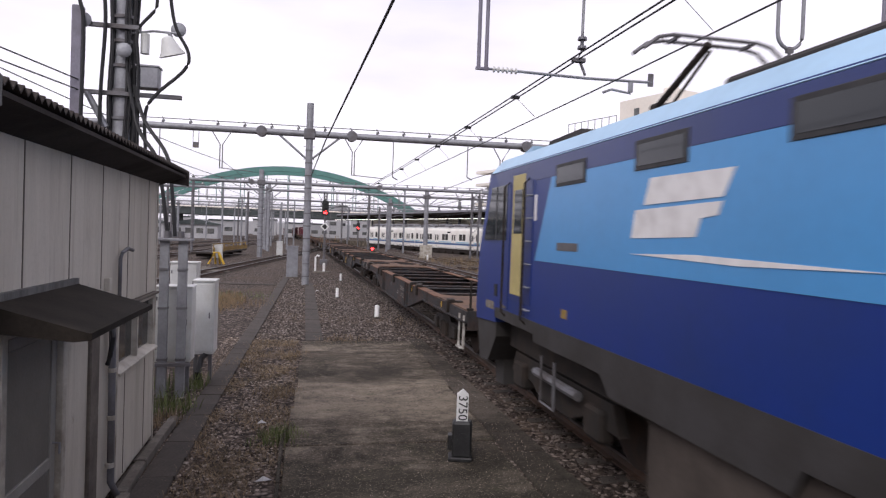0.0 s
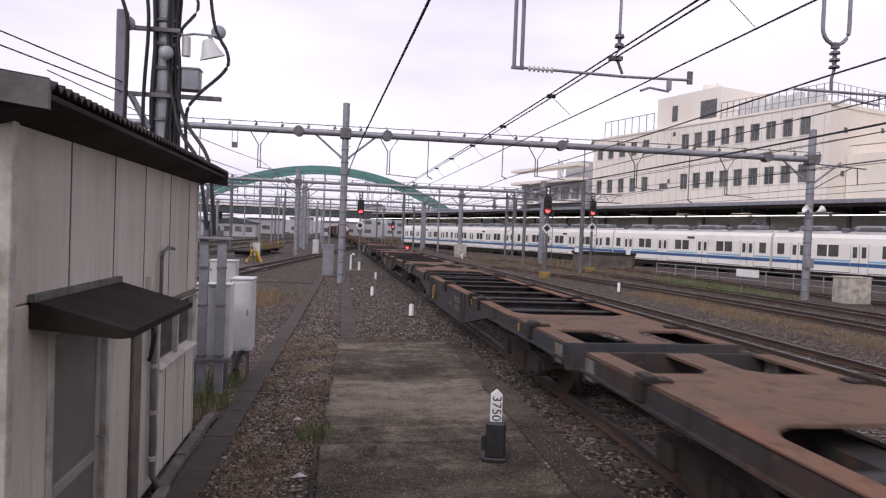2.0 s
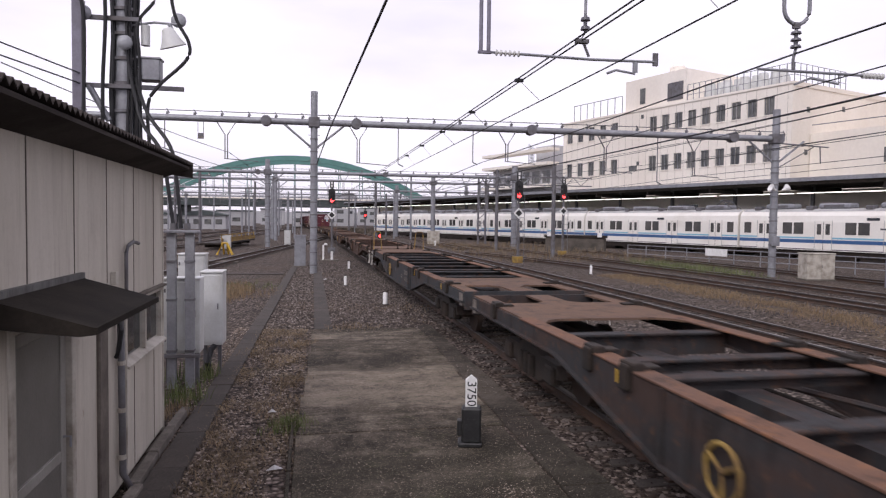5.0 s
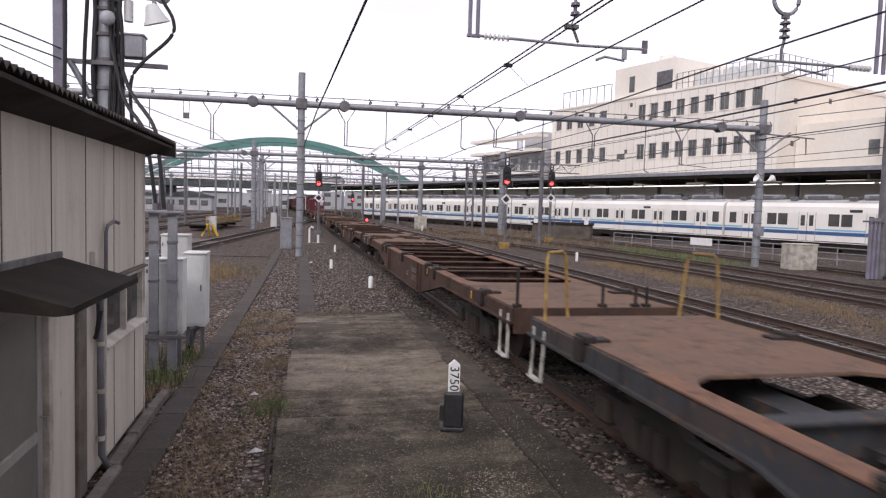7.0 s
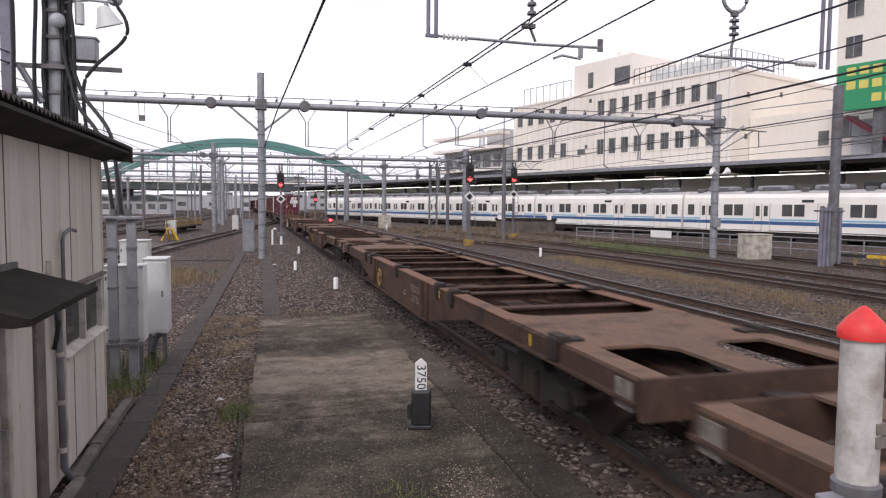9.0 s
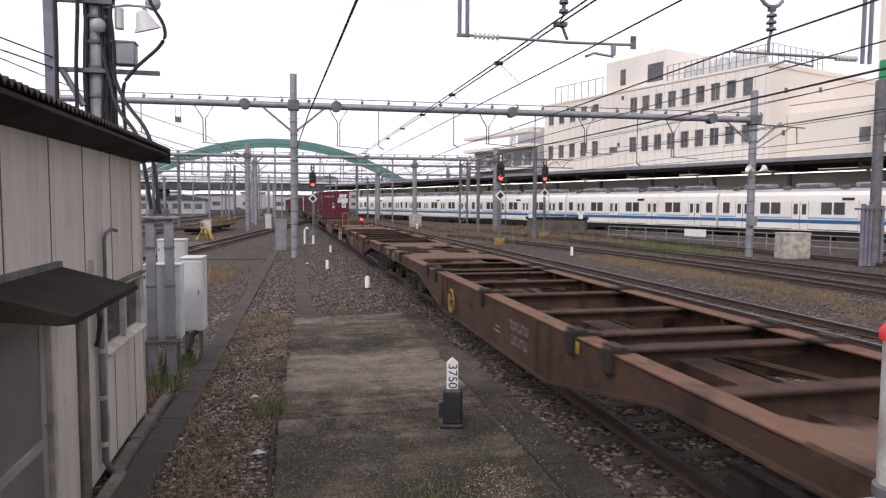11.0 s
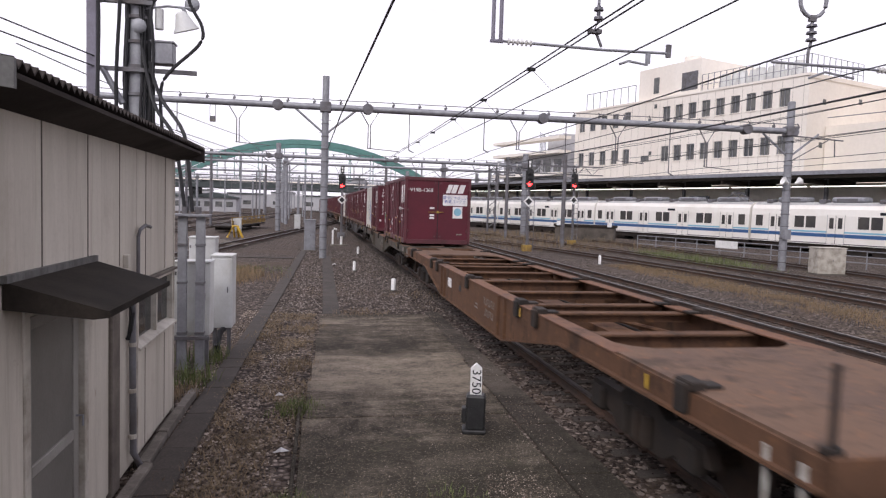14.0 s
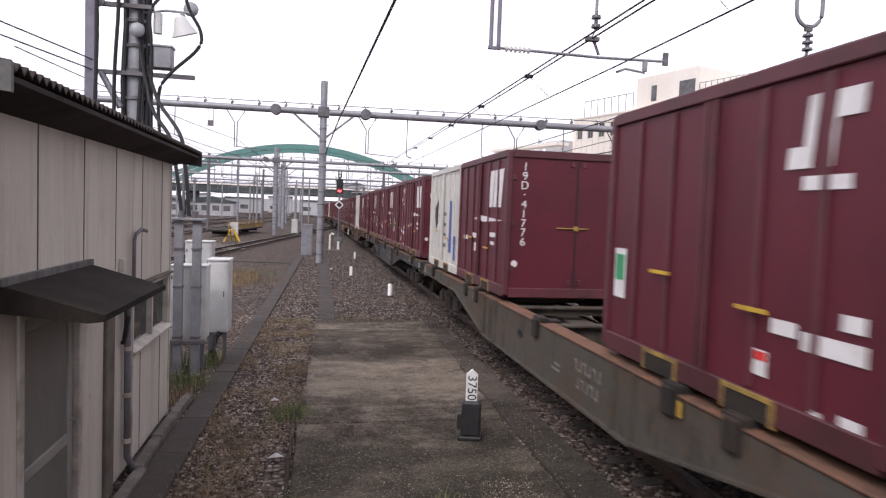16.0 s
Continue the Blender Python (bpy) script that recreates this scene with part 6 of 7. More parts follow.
for z0, z1, _w in rows_z:
    for c0 in cols:
        wn_ = part("window", B(FX + 0.2, c0, z0, FX + 0.22, c0 + 1.2, z1), BUILD_DARK, bld)
        part("window_frame", Mesh().box(FX + 0.12, c0, z0, FX + 0.2, c0 + 0.07, z1).box(FX + 0.12, c0 + 1.13, z0, FX + 0.2, c0 + 1.2, z1).box(FX + 0.12, c0 + 0.64, z0, FX + 0.2, c0 + 0.70, z1).box(FX + 0.12, c0 + 0.07, z1 - 0.1, FX + 0.2, c0 + 1.28, z1), GALV, wn_)
        part("sill", B(FX - 0.08, c0 - 0.08, z0 - 0.1, FX + 0.15, c0 + 1.28, z0), BUILD_WALL, wn_)
for s_, z_ in ((24.6, 16.3), (25.2, 10.4)):
    part("wall_vent", B(FX - 0.03, s_, z_, FX, s_ + 0.45, z_ + 0.5), BUILD_DARK, bld)
for x_, z_ in ((2.4, 14.6), (8.6, 15.2), (2.2, 10.2), (6.5, 7.6)):
    part("wall_vent", B(FX + x_, 4.36, z_, FX + x_ + 0.5, 4.4, z_ + 0.55), BUILD_DARK, bld)
part("small_window", B(FX - 0.02, 25.6, 9.7, FX, 27.0, 10.4), BUILD_DARK, bld)
part("parapet", Mesh().box(FX - 0.1, 4.3, 17.3, FX + 0.4, 40.6, 17.55).box(FX + 0.4, 4.3, 17.1, FX + 26.1, 4.7, 17.55), BUILD_WALL, bld)
ph = part("penthouse", B(FX + 0.6, 18.5, 17.1, FX + 14, 28.5, 21.6), BUILD_WALL, bld)
part("penthouse_window", B(FX + 0.56, 25.0, 18.3, FX + 0.6, 25.9, 20.3), BUILD_DARK, ph)
part("louvre", B(FX + 0.54, 18.9, 18.0, FX + 0.6, 21.3, 20.2), GALV_DARK, ph)
part("water_tank", Mesh().lathe([(1.0, 21.6), (1.0, 22.4), (0.7, 22.7), (0, 22.8)], 14, pose(FX + 2.5, 21.5, 0)), BUILD_WALL, ph, smooth=True)
for k in range(9):
    part("cooling_unit", Mesh().lathe([(0.75, 17.1), (0.75, 18.6), (0.55, 19.0), (0.5, 19.5)], 12, pose(FX + 2.4 + 0.5 * (k % 2), 7.2 + 1.15 * k, 0)), WHITE_BOX, bld, smooth=True)
rl = part("roof_screen", Mesh(), GALV, bld, "mesh roof fence")
rm2 = Mesh()
for k in range(17):
    rm2.box(FX + 0.8, 4.8 + k * 0.85, 17.1, FX + 0.88, 4.86 + k * 0.85, 19.6)
for k in range(10):
    rm2.box(FX + 0.8 + k, 4.8, 17.1, FX + 0.86 + k, 4.86, 19.6)
for z in (18.4, 19.6):
    rm2.box(FX + 0.86, 4.81, z - 0.025, FX + 9.8, 4.85, z + 0.025)
    rm2.box(FX + 0.82, 4.86, z - 0.03, FX + 0.86, 18.4, z + 0.03)
for k in range(8):
    rm2.box(FX + 0.8, 29.3 + k * 1.4, 17.1, FX + 0.88, 29.38 + k * 1.4, 20.0)
rm2.box(FX + 0.82, 29.3, 19.9, FX + 0.86, 39.2, 20.0)
old = rl.data
rl.data = rm2.data("roof_screen", GALV)
rl["kind"] = "stuff"
bpy.data.meshes.remove(old)
low = thing("annex_building", "lower cream annex beside the office building", "building", m=E18)
part("wall", B(FX + 3.0, -5.0, 0, FX + 20, 4.3, 12.4), BUILD_WALL, low)
part("roof_rail", Mesh().tube([(FX + 3.1, -5, 13.3), (FX + 3.1, 4.2, 13.3)], 0.05), GALV, low)
for z in (4, 8, 11):
    part("window", B(FX + 2.96, -4.0, z - 2, FX + 3.0, -3.0, z - 0.6), BUILD_DARK, low)
tower = thing("tower_block", "cream block with a green roadside sign", "building", m=E18)
part("wall", B(FX + 1, -30, 0, FX + 22, -5.4, 23.5), BUILD_WALL, tower)
for z in (9.4, 13.0, 16.6, 20.2):
    for k in range(6):
        tw = part("window", B(FX + 0.95, -7.6 - 3.6 * k, z, FX + 1.0, -6.2 - 3.6 * k, z + 1.9), BUILD_DARK, tower)
        part("window_frame", B(FX + 0.9, -6.95 - 3.6 * k, z, FX + 0.95, -6.85 - 3.6 * k, z + 1.9), GALV, tw)
part("parapet", B(FX + 0.8, -30.2, 23.5, FX + 1.3, -5.2, 24.1), BUILD_WALL, tower)
gs = thing("green_sign", "green sign board with yellow bars of writing", "sign", m=E18 @ pose(FX - 2.0, -10.4, 11.4, 0, 0, 0))
part("board", B(0, -3.0, 0, 0.3, 3.4, 4.0, c=0.05), GREEN_SIGN, gs)
for z, n in ((3.0, 5), (1.8, 5), (0.6, 3)):
    for k in range(n):
        part("writing_bar", B(-0.03, -2.4 + k * 1.05, z, 0.0, -1.65 + k * 1.05, z + 0.7), SIGN_YELLOW, gs)
part("support", B(0.3, -0.4, -11.2, 1.0, 0.4, 3.5), GALV_DARK, gs)
aw = thing("red_awning", "sloping dark red awning under the green sign", "awning", m=E18 @ pose(FX - 1.6, -10.5, 7.2))
part("sheet", Mesh().prism([(-2.5, 0), (2.8, 3.6), (2.8, 3.9), (-2.5, 0.3)], "x", 0, 1.6), MAROON, aw)
part("wall", B(1.6, -3, -7, 2.0, 3, 3.6), FAR_WALL, aw)

# building wing and stairs further along the platform
wing = thing("station_wing", "grey concrete station wing with balconies", "building", m=E18)
part("wall", B(12.5, 41.0, 0, 26, 58, 11.5), FAR_WALL, wing)
for z in (8.2, 11.5, 13.6):
    part("slab_edge", B(10.8, 41, z, 13.0, 59, z + 0.45), BUILD_WALL, wing)
for k in range(6):
    part("window", B(12.44, 42.5 + k * 2.6, 8.9, 12.5, 44.3 + k * 2.6, 10.8), BUILD_DARK, wing)
for k in range(12):
    part("balcony_post", B(10.9, 41.3 + k * 1.55, 8.6, 10.98, 41.38 + k * 1.55, 9.7), GALV, wing)
part("balcony_rail", B(10.88, 41.3, 9.7, 11.0, 58.8, 9.78), GALV, wing)
mc = part("roof_plant", B(14, 44, 11.5, 18, 48, 14.8), FAR_WALL, wing)
for k in range(5):
    part("antenna", Mesh().tube([(14 + k, 50 + k, 11.5), (14 + k, 50 + k, 15.5)], 0.06, 6), GALV, wing)

# ---- road bridge with a teal arch ----
br = thing("arch_bridge", "teal steel arch road bridge crossing the yard", "bridge")
BY = 220.0
ax, az, half, rise = -5.5, 9.0, 43.5, 13.2
for y0 in (BY, BY + 14):
    for k in range(20):
        a0, a1 = -1 + k / 10, -1 + (k + 1) / 10
        f_ = lambda a: (ax + half * a, az + rise * (1 - a * a))
        (x0, z0), (x1, z1) = f_(a0), f_(a1)
        part("arch_segment", Mesh().prism([(x0, z0 - 0.8), (x1, z1 - 0.8), (x1, z1 + 0.8), (x0, z0 + 0.8)], "y", y0 - 0.6, y0 + 0.6), TEAL, br)
    for k in range(1, 12):
        x = ax - half + 2 * half * k / 12
        z = az + rise * (1 - ((x - ax) / half) ** 2)
        part("hanger", Mesh().tube([(x, y0, 9.0), (x, y0, z)], 0.14, 6), TEAL, br)
part("deck_girder", B(-220, BY - 1.5, 6.8, 200, BY + 16, 9.2), BRIDGE_GREY, br)
part("deck_edge", B(-220, BY - 1.9, 9.0, 200, BY - 1.4, 9.4), BUILD_WALL, br)
for k in range(70):
    part("railing_post", B(-200 + k * 5.6, BY - 1.8, 9.4, -199.85 + k * 5.6, BY - 1.65, 10.75), GALV, br)
for z in (10.0, 10.7):
    part("railing", B(-220, BY - 1.8, z, 200, BY - 1.7, z + 0.1), GALV, br)
for x in (-120, -90, -62, -40, 31, 60, 95):
    part("pier", B(x - 1.2, BY + 3, -0.02, x + 1.2, BY + 12, 6.8, c=0.2), BRIDGE_GREY, br)

# ---- distant town ----
solid("backdrop", B(-600, 420, -0.1, 600, 424, 7.5), FAR_WALL, "hazy grey line of the distant town", "backdrop", kind="structure")
rnd = random.Random(4)
for k in range(34):
    x, y = -190 + k * 11.5 + rnd.uniform(-4, 4), rnd.uniform(255, 360)
    w_, h = rnd.uniform(8, 17), rnd.uniform(4, 10) + (6 if k % 9 == 0 else 0)
    if x > 70:
        h += 2
    hb = thing("distant_building", "pale distant building beyond the road bridge", "building", "distant town", m=pose(x, y, -0.02))
    part("wall", B(-w_ / 2, 0, 0, w_ / 2, 10, h), FAR_WALL, hb)
    part("roof", B(-w_ / 2 - 0.3, -0.3, h, w_ / 2 + 0.3, 10.3, h + 0.5), BRIDGE_GREY, hb)
    for r0 in range(int(h // 4)):
        for c0 in range(int(w_ // 5)):
            part("window", B(-w_ / 2 + 0.8 + c0 * 5, -0.05, 1.6 + r0 * 4, -w_ / 2 + 3.8 + c0 * 5, 0.0, 3.2 + r0 * 4), BUILD_DARK, hb)
for k in range(5):
    x = -64 + k * 11.5
    ws = thing("yard_store", "long low pale yard building", "building", "yard stores", m=pose(x - 14, 150 + 6 * k, -0.02))
    part("wall", B(0, 0, 0, 11, 8, 3.4), FAR_WALL, ws)
    part("roof", Mesh().prism([(-0.4, 3.4), (11.4, 3.4), (11.4, 3.6), (5.5, 4.8), (-0.4, 3.6)], "y", -0.4, 8.4), BRIDGE_GREY, ws)
    for c0 in range(4):
        part("window", B(0.8 + c0 * 2.6, -0.05, 1.2, 2.4 + c0 * 2.6, 0.0, 2.5), BUILD_DARK, ws)

# ---- the freight train ----
SPEED, PITCH = 12.29, 20.4
GAP9 = 7.2 + SPEED * 15.3          # where the coupling behind the ninth wagon stands at 0 s


def coupling(k, t):
    return GAP9 + (k - 9) * PITCH - SPEED * t


# -- container flat wagon, origin on rail level at its middle, y towards the back of the train --
def wagon(tone, unit_end=0, handwheel=True, label="rusty container flat wagon with an open steel frame"):
    w = thing("container_wagon", label, "flat wagon", "container flat wagons")
    paint = DECK[tone]
    HL = 9.82
    top, sx = 1.10, 1.26
    belly = [(-HL, 0.90), (-HL, top - 0.02), (HL, top - 0.02), (HL, 0.90), (5.4, 0.88), (2.8, 0.41), (-2.8, 0.41), (-5.4, 0.88)]
    for s in (-1, 1):
        sill = part("side_sill", Mesh().prism(belly, "x", s * sx - 0.015, s * sx + 0.015), paint, w)
        low = [(-HL, 0.875), (-5.4, 0.855), (-2.8, 0.385), (2.8, 0.385), (5.4, 0.855), (HL, 0.875)]
        part("bottom_flange", Mesh().prism(low + [(y, z + 0.028) for y, z in reversed(low)], "x", s * sx - 0.07, s * sx + 0.07), paint, sill)
        part("web_hole", Mesh().lathe([(0.0, 0.002), (0.10, 0.002), (0.102, 0.0)], 16, Matrix.Translation((s * (sx + 0.016), 0.75, 0.80)) @ pose(0, 0, 0, 0, 90 * s, 0) @ Matrix.Diagonal((0.7, 1.3, 1, 1))), INK, sill)
        for y in (-2.85, -2.45, 2.45, 2.85):
            part("knee_rib", B(s * (sx + 0.015), y - 0.015, 0.40, s * (sx + 0.06), y + 0.015, top - 0.02), paint, sill)
        for a, b in ((-6.9, -3.62), (-3.42, -0.1), (0.1, 3.42), (3.62, 6.9)):
            part("top_flange", B(s * sx - 0.03 if s < 0 else s * sx - 0.2, a, top - 0.02, s * sx + 0.2 if s < 0 else s * sx + 0.03, b, top + 0.004, c=0.006), RUST, sill)
        for y in (-2.8, -1.4, 0.0, 1.4, 2.8):
            part("web_stiffener", B(s * (sx - 0.015), y - 0.012, 0.42, s * (sx - 0.19), y + 0.012, top - 0.02), paint, sill)
        for y in (-8.25, -4.4, -3.52, 0.0, 3.52, 4.4, 8.25):
            lk = part("container_lock", Mesh().box(s * 1.16, y - 0.14, top - 0.01, s * 1.30, y + 0.14, top + 0.075, c=0.015).box(s * 1.27, y - 0.09, top - 0.2, s * 1.335, y + 0.09, top + 0.05, c=0.015), UNDER, w)
            part("lock_plate", B(s * 0.98, y - 0.10, top + 0.004, s * 1.17, y + 0.10, top + 0.035, c=0.01), UNDER, lk)
        for row, z, marks in ((0, 0.78, 6), (1, 0.58, 5)):
            bars = Mesh()
            for k in range(marks):
                y = -2.1 + 0.13 * k + 0.05 * row
                bars.box(s * 1.276, y, z, s * 1.2785, y + 0.03, z + 0.13).box(s * 1.276, y + 0.03, z + (0.1 if k % 2 else 0.0), s * 1.2785, y + 0.085, z + (0.13 if k % 2 else 0.03))
            part("stencil", bars, FADED, w)
        part("stencil", B(s * 1.276, -0.9, 0.62, s * 1.2785, -0.62, 0.65).box(s * 1.276, -0.9, 0.69, s * 1.2785, -0.70, 0.72), FADED, w)
        if tone == "ochre":
            part("notice_plate", B(s * 1.276, 1.7, 0.70, s * 1.281, 2.1, 0.90), LABEL_WHITE, w)
        for y in (-3.7, 3.7, -7.65):
            part("reflector_tag", B(s * 1.30, y - 0.025, 0.93, s * 1.306, y + 0.025, 1.06), YELLOW, w)
    # cross members
    for y in (-5.7, -4.1, -3.3, -1.75, 0.0, 1.75, 3.3, 4.1, 5.7):
        heavy = y in (-5.7, 0.0, 5.7)
        h = 0.34 if heavy else 0.18
        part("cross_beam", Mesh().box(-1.24, y - 0.012, top - h, 1.24, y + 0.012, top - 0.06).box(-1.24, y - 0.11, top - 0.06, 1.24, y + 0.11, top - 0.035), paint, w)
    part("centre_sill", Mesh().prism([(-0.2, 0.5), (-0.17, 0.5), (-0.17, 0.82), (0.17, 0.82), (0.17, 0.5), (0.2, 0.5), (0.2, 0.845), (-0.2, 0.845)], "y", -HL + 0.3, HL - 0.3), paint, w)
    for x in (-0.55, -0.42, 0.48, 0.7):
        part("air_pipe", Mesh().tube([(x, -6.2, 0.68), (x, 6.2, 0.68)], 0.022, 6), UNDER, w)
    for a, b in ((-5.5, -2.2), (2.2, 5.5)):
        part("diagonal_brace", Mesh().tube([(-1.1, a, 0.80), (-0.2, b, 0.80)], 0.035, 6).tube([(1.1, a, 0.80), (0.2, b, 0.80)], 0.035, 6), paint, w)
    part("brake_cylinder", Mesh().tube([(-0.75, -1.2, 0.55), (-0.75, -0.4, 0.55)], 0.17, 12), UNDER, w, smooth=True)
    part("air_reservoir", Mesh().tube([(0.75, 0.3, 0.55), (0.75, 1.6, 0.55)], 0.2, 12), UNDER, w, smooth=True)
    part("brake_lever", B(-0.6, 0.2, 0.60, 0.6, 0.28, 0.66), UNDER, w)
    # end decks with cut-outs
    for e in (-1, 1):
        dk = Mesh()
        inner = [(-1.24, 6.1), (-0.95, 6.62), (-0.75, 6.75), (0.75, 6.75), (0.95, 6.62), (1.24, 6.1), (1.24, HL)]
        comb = [(0.98, HL), (0.98, 8.62), (0.42, 8.62), (0.22, 8.85), (0.22, HL), (-0.22, HL), (-0.22, 8.85), (-0.42, 8.62), (-0.98, 8.62), (-0.98, HL)]
        plan = inner + ([] if e * unit_end > 0 else comb) + [(-1.24, HL)]
        dk.prism([(x, e * y) for x, y in plan], "z", top - 0.03, top + 0.003)
        end = part("end_deck", dk, PLATE, w, "rusty chequered end deck")
        part("headstock", B(-1.26, e * HL, 0.74, 1.26, e * (HL + 0.05), top + 0.002), paint, w)
        part("coupler", Mesh().box(-0.11, e * (HL + 0.05), 0.72, 0.11, e * (HL + 0.27), 0.94, c=0.02).box(-0.17, e * (HL + 0.18), 0.70, 0.17, e * (HL + 0.34), 0.96, c=0.03), UNDER, w)
        part("brake_hose", Mesh().tube([(0.4, e * (HL + 0.03), 0.74), (0.42, e * (HL + 0.18), 0.55), (0.3, e * (HL + 0.32), 0.5), (0.2, e * (HL + 0.36), 0.6)], 0.025, 6), BLACK_RUBBER, w)
        # bogie
        yc = e * 7.1
        bg = part("bogie", Mesh().box(-0.2, yc - 0.2, 0.45, 0.2, yc + 0.2, 0.62), UNDER, w)
        for s in (-1, 1):
            part("side_frame", Mesh().prism([(yc - 1.25, 0.42), (yc - 1.15, 0.60), (yc - 0.5, 0.60), (yc - 0.32, 0.70), (yc + 0.32, 0.70), (yc + 0.5, 0.60), (yc + 1.15, 0.60), (yc + 1.25, 0.42), (yc + 0.75, 0.36), (yc + 0.45, 0.22), (yc - 0.45, 0.22), (yc - 0.75, 0.36)], "x", s * 0.94, s * 1.06), UNDER, bg)
            for dy in (-0.95, 0.95):
                part("axle_box", B(s * 0.95, yc + dy - 0.16, 0.30, s * 1.12, yc + dy + 0.16, 0.56, c=0.03), UNDER, bg)
            for dy in (-0.2, 0.0, 0.2):
                part("spring", Mesh().tube([(s * 1.08, yc + dy, 0.26), (s * 1.08, yc + dy, 0.56)], 0.07, 8), UNDER, bg)
        for dy in (-0.95, 0.95):
            for s in (-1, 1):
                part("wheel", Mesh().tube([(s * 0.50, yc + dy, 0.405), (s * 0.62, yc + dy, 0.405)], 0.405, 22), WHEEL, bg, smooth=True)
            part("axle", Mesh().tube([(-0.9, yc + dy, 0.405), (0.9, yc + dy, 0.405)], 0.075, 8), WHEEL, bg)
        if e * unit_end > 0:
            for s in (-1, 1):
                st = part("foot_step", Mesh().tube([(s * 1.28, e * 9.30, 1.0), (s * 1.30, e * 9.34, 0.38), (s * 1.30, e * 9.70, 0.38), (s * 1.28, e * 9.66, 1.0)], 0.028, 7)
                          .box(s * 1.28, e * 9.34, 0.372, s * 1.36, e * 9.70, 0.392), STEP_WHITE, w, "off-white steel foot step")
                if e > 0:
                    part("handrail", Mesh().tube([(s * 1.21, 9.50, top), (s * 1.19, 9.55, top + 0.78), (s * 1.15, 9.58, top + 0.85), (s * 0.93, 9.70, top + 0.86), (s * 0.87, 9.73, top + 0.80), (s * 0.80, 9.76, top)], 0.022, 8), YELLOW_DIRTY, w, "dull yellow hoop handrail", smooth=True)
            for x, high in ((-1.2, 0.56), (0.1, 0.34), (0.62, 0.30), (0.8, 0.30)) if e < 0 else ():
                st = part("end_stanchion", Mesh().tube([(x, e * 9.78, top), (x, e * 9.78, top + high)], 0.024, 7), UNDER, w)
                part("stanchion_foot", B(x - 0.06, e * 9.72, top, x + 0.06, e * 9.82, top + 0.05, c=0.01), UNDER, st)
        else:
            for s in (-1, 1):
                part("grab_plate", B(s * 1.1, e * 9.5, top - 0.3, s * 1.29, e * 9.75, top - 0.05), FADED, w)
    if handwheel:
        hw = [(-1.34, 1.9 + 0.21 * math.cos(a), 0.70 + 0.21 * math.sin(a)) for a in [i * math.pi / 9 for i in range(19)]]
        wh = part("handwheel", Mesh().tube(hw, 0.020, 7), YELLOW_DIRTY, w, "yellow parking brake handwheel", smooth=True)
        for a in (0.5, 2.6, 4.7):
            part("spoke", Mesh().tube([(-1.34, 1.9, 0.70), (-1.34, 1.9 + 0.21 * math.cos(a), 0.70 + 0.21 * math.sin(a))], 0.016, 6), YELLOW_DIRTY, wh)
        part("spindle", Mesh().tube([(-1.27, 1.9, 0.70), (-1.35, 1.9, 0.70)], 0.03, 8), UNDER, wh)
    return w


TONES = {1: "dark", 2: "slate", 3: "dark", 4: "slate", 5: "brown", 6: "brown", 7: "brown", 8: "brown", 9: "ochre", 10: "grey"}
LABELS = {"dark": "dark rusting container flat wagon with an open frame", "slate": "slate-grey container flat wagon with rusty flanges",
          "brown": "brown rusting container flat wagon with an open frame", "grey": "faded olive-grey container flat wagon under its load", "ochre": "rust-orange container flat wagon with an open frame"}
protos = {}
TRAIN = []          # (thing, metres behind the ninth coupling)
for k in range(1, 18):
    tone = TONES.get(k, ("brown", "ochre", "slate")[k % 3])
    end = {1: -1, 0: 1}.get(k % 4, 0)
    wheel_on = k % 4 != 1 and k < 10
    key = (tone, end, wheel_on)
    if key not in protos:
        protos[key] = wagon(tone, end, wheel_on, LABELS[tone] + (" and end steps" if end else ""))
        w = protos[key]
    else:
        w = copy_thing(protos[key], Matrix())
    TRAIN.append((w, (k - 10 + 0.5) * PITCH))


# -- 12-foot containers, origin at the middle of the floor --
CL, CW, CH = 3.715, 2.45, 2.5


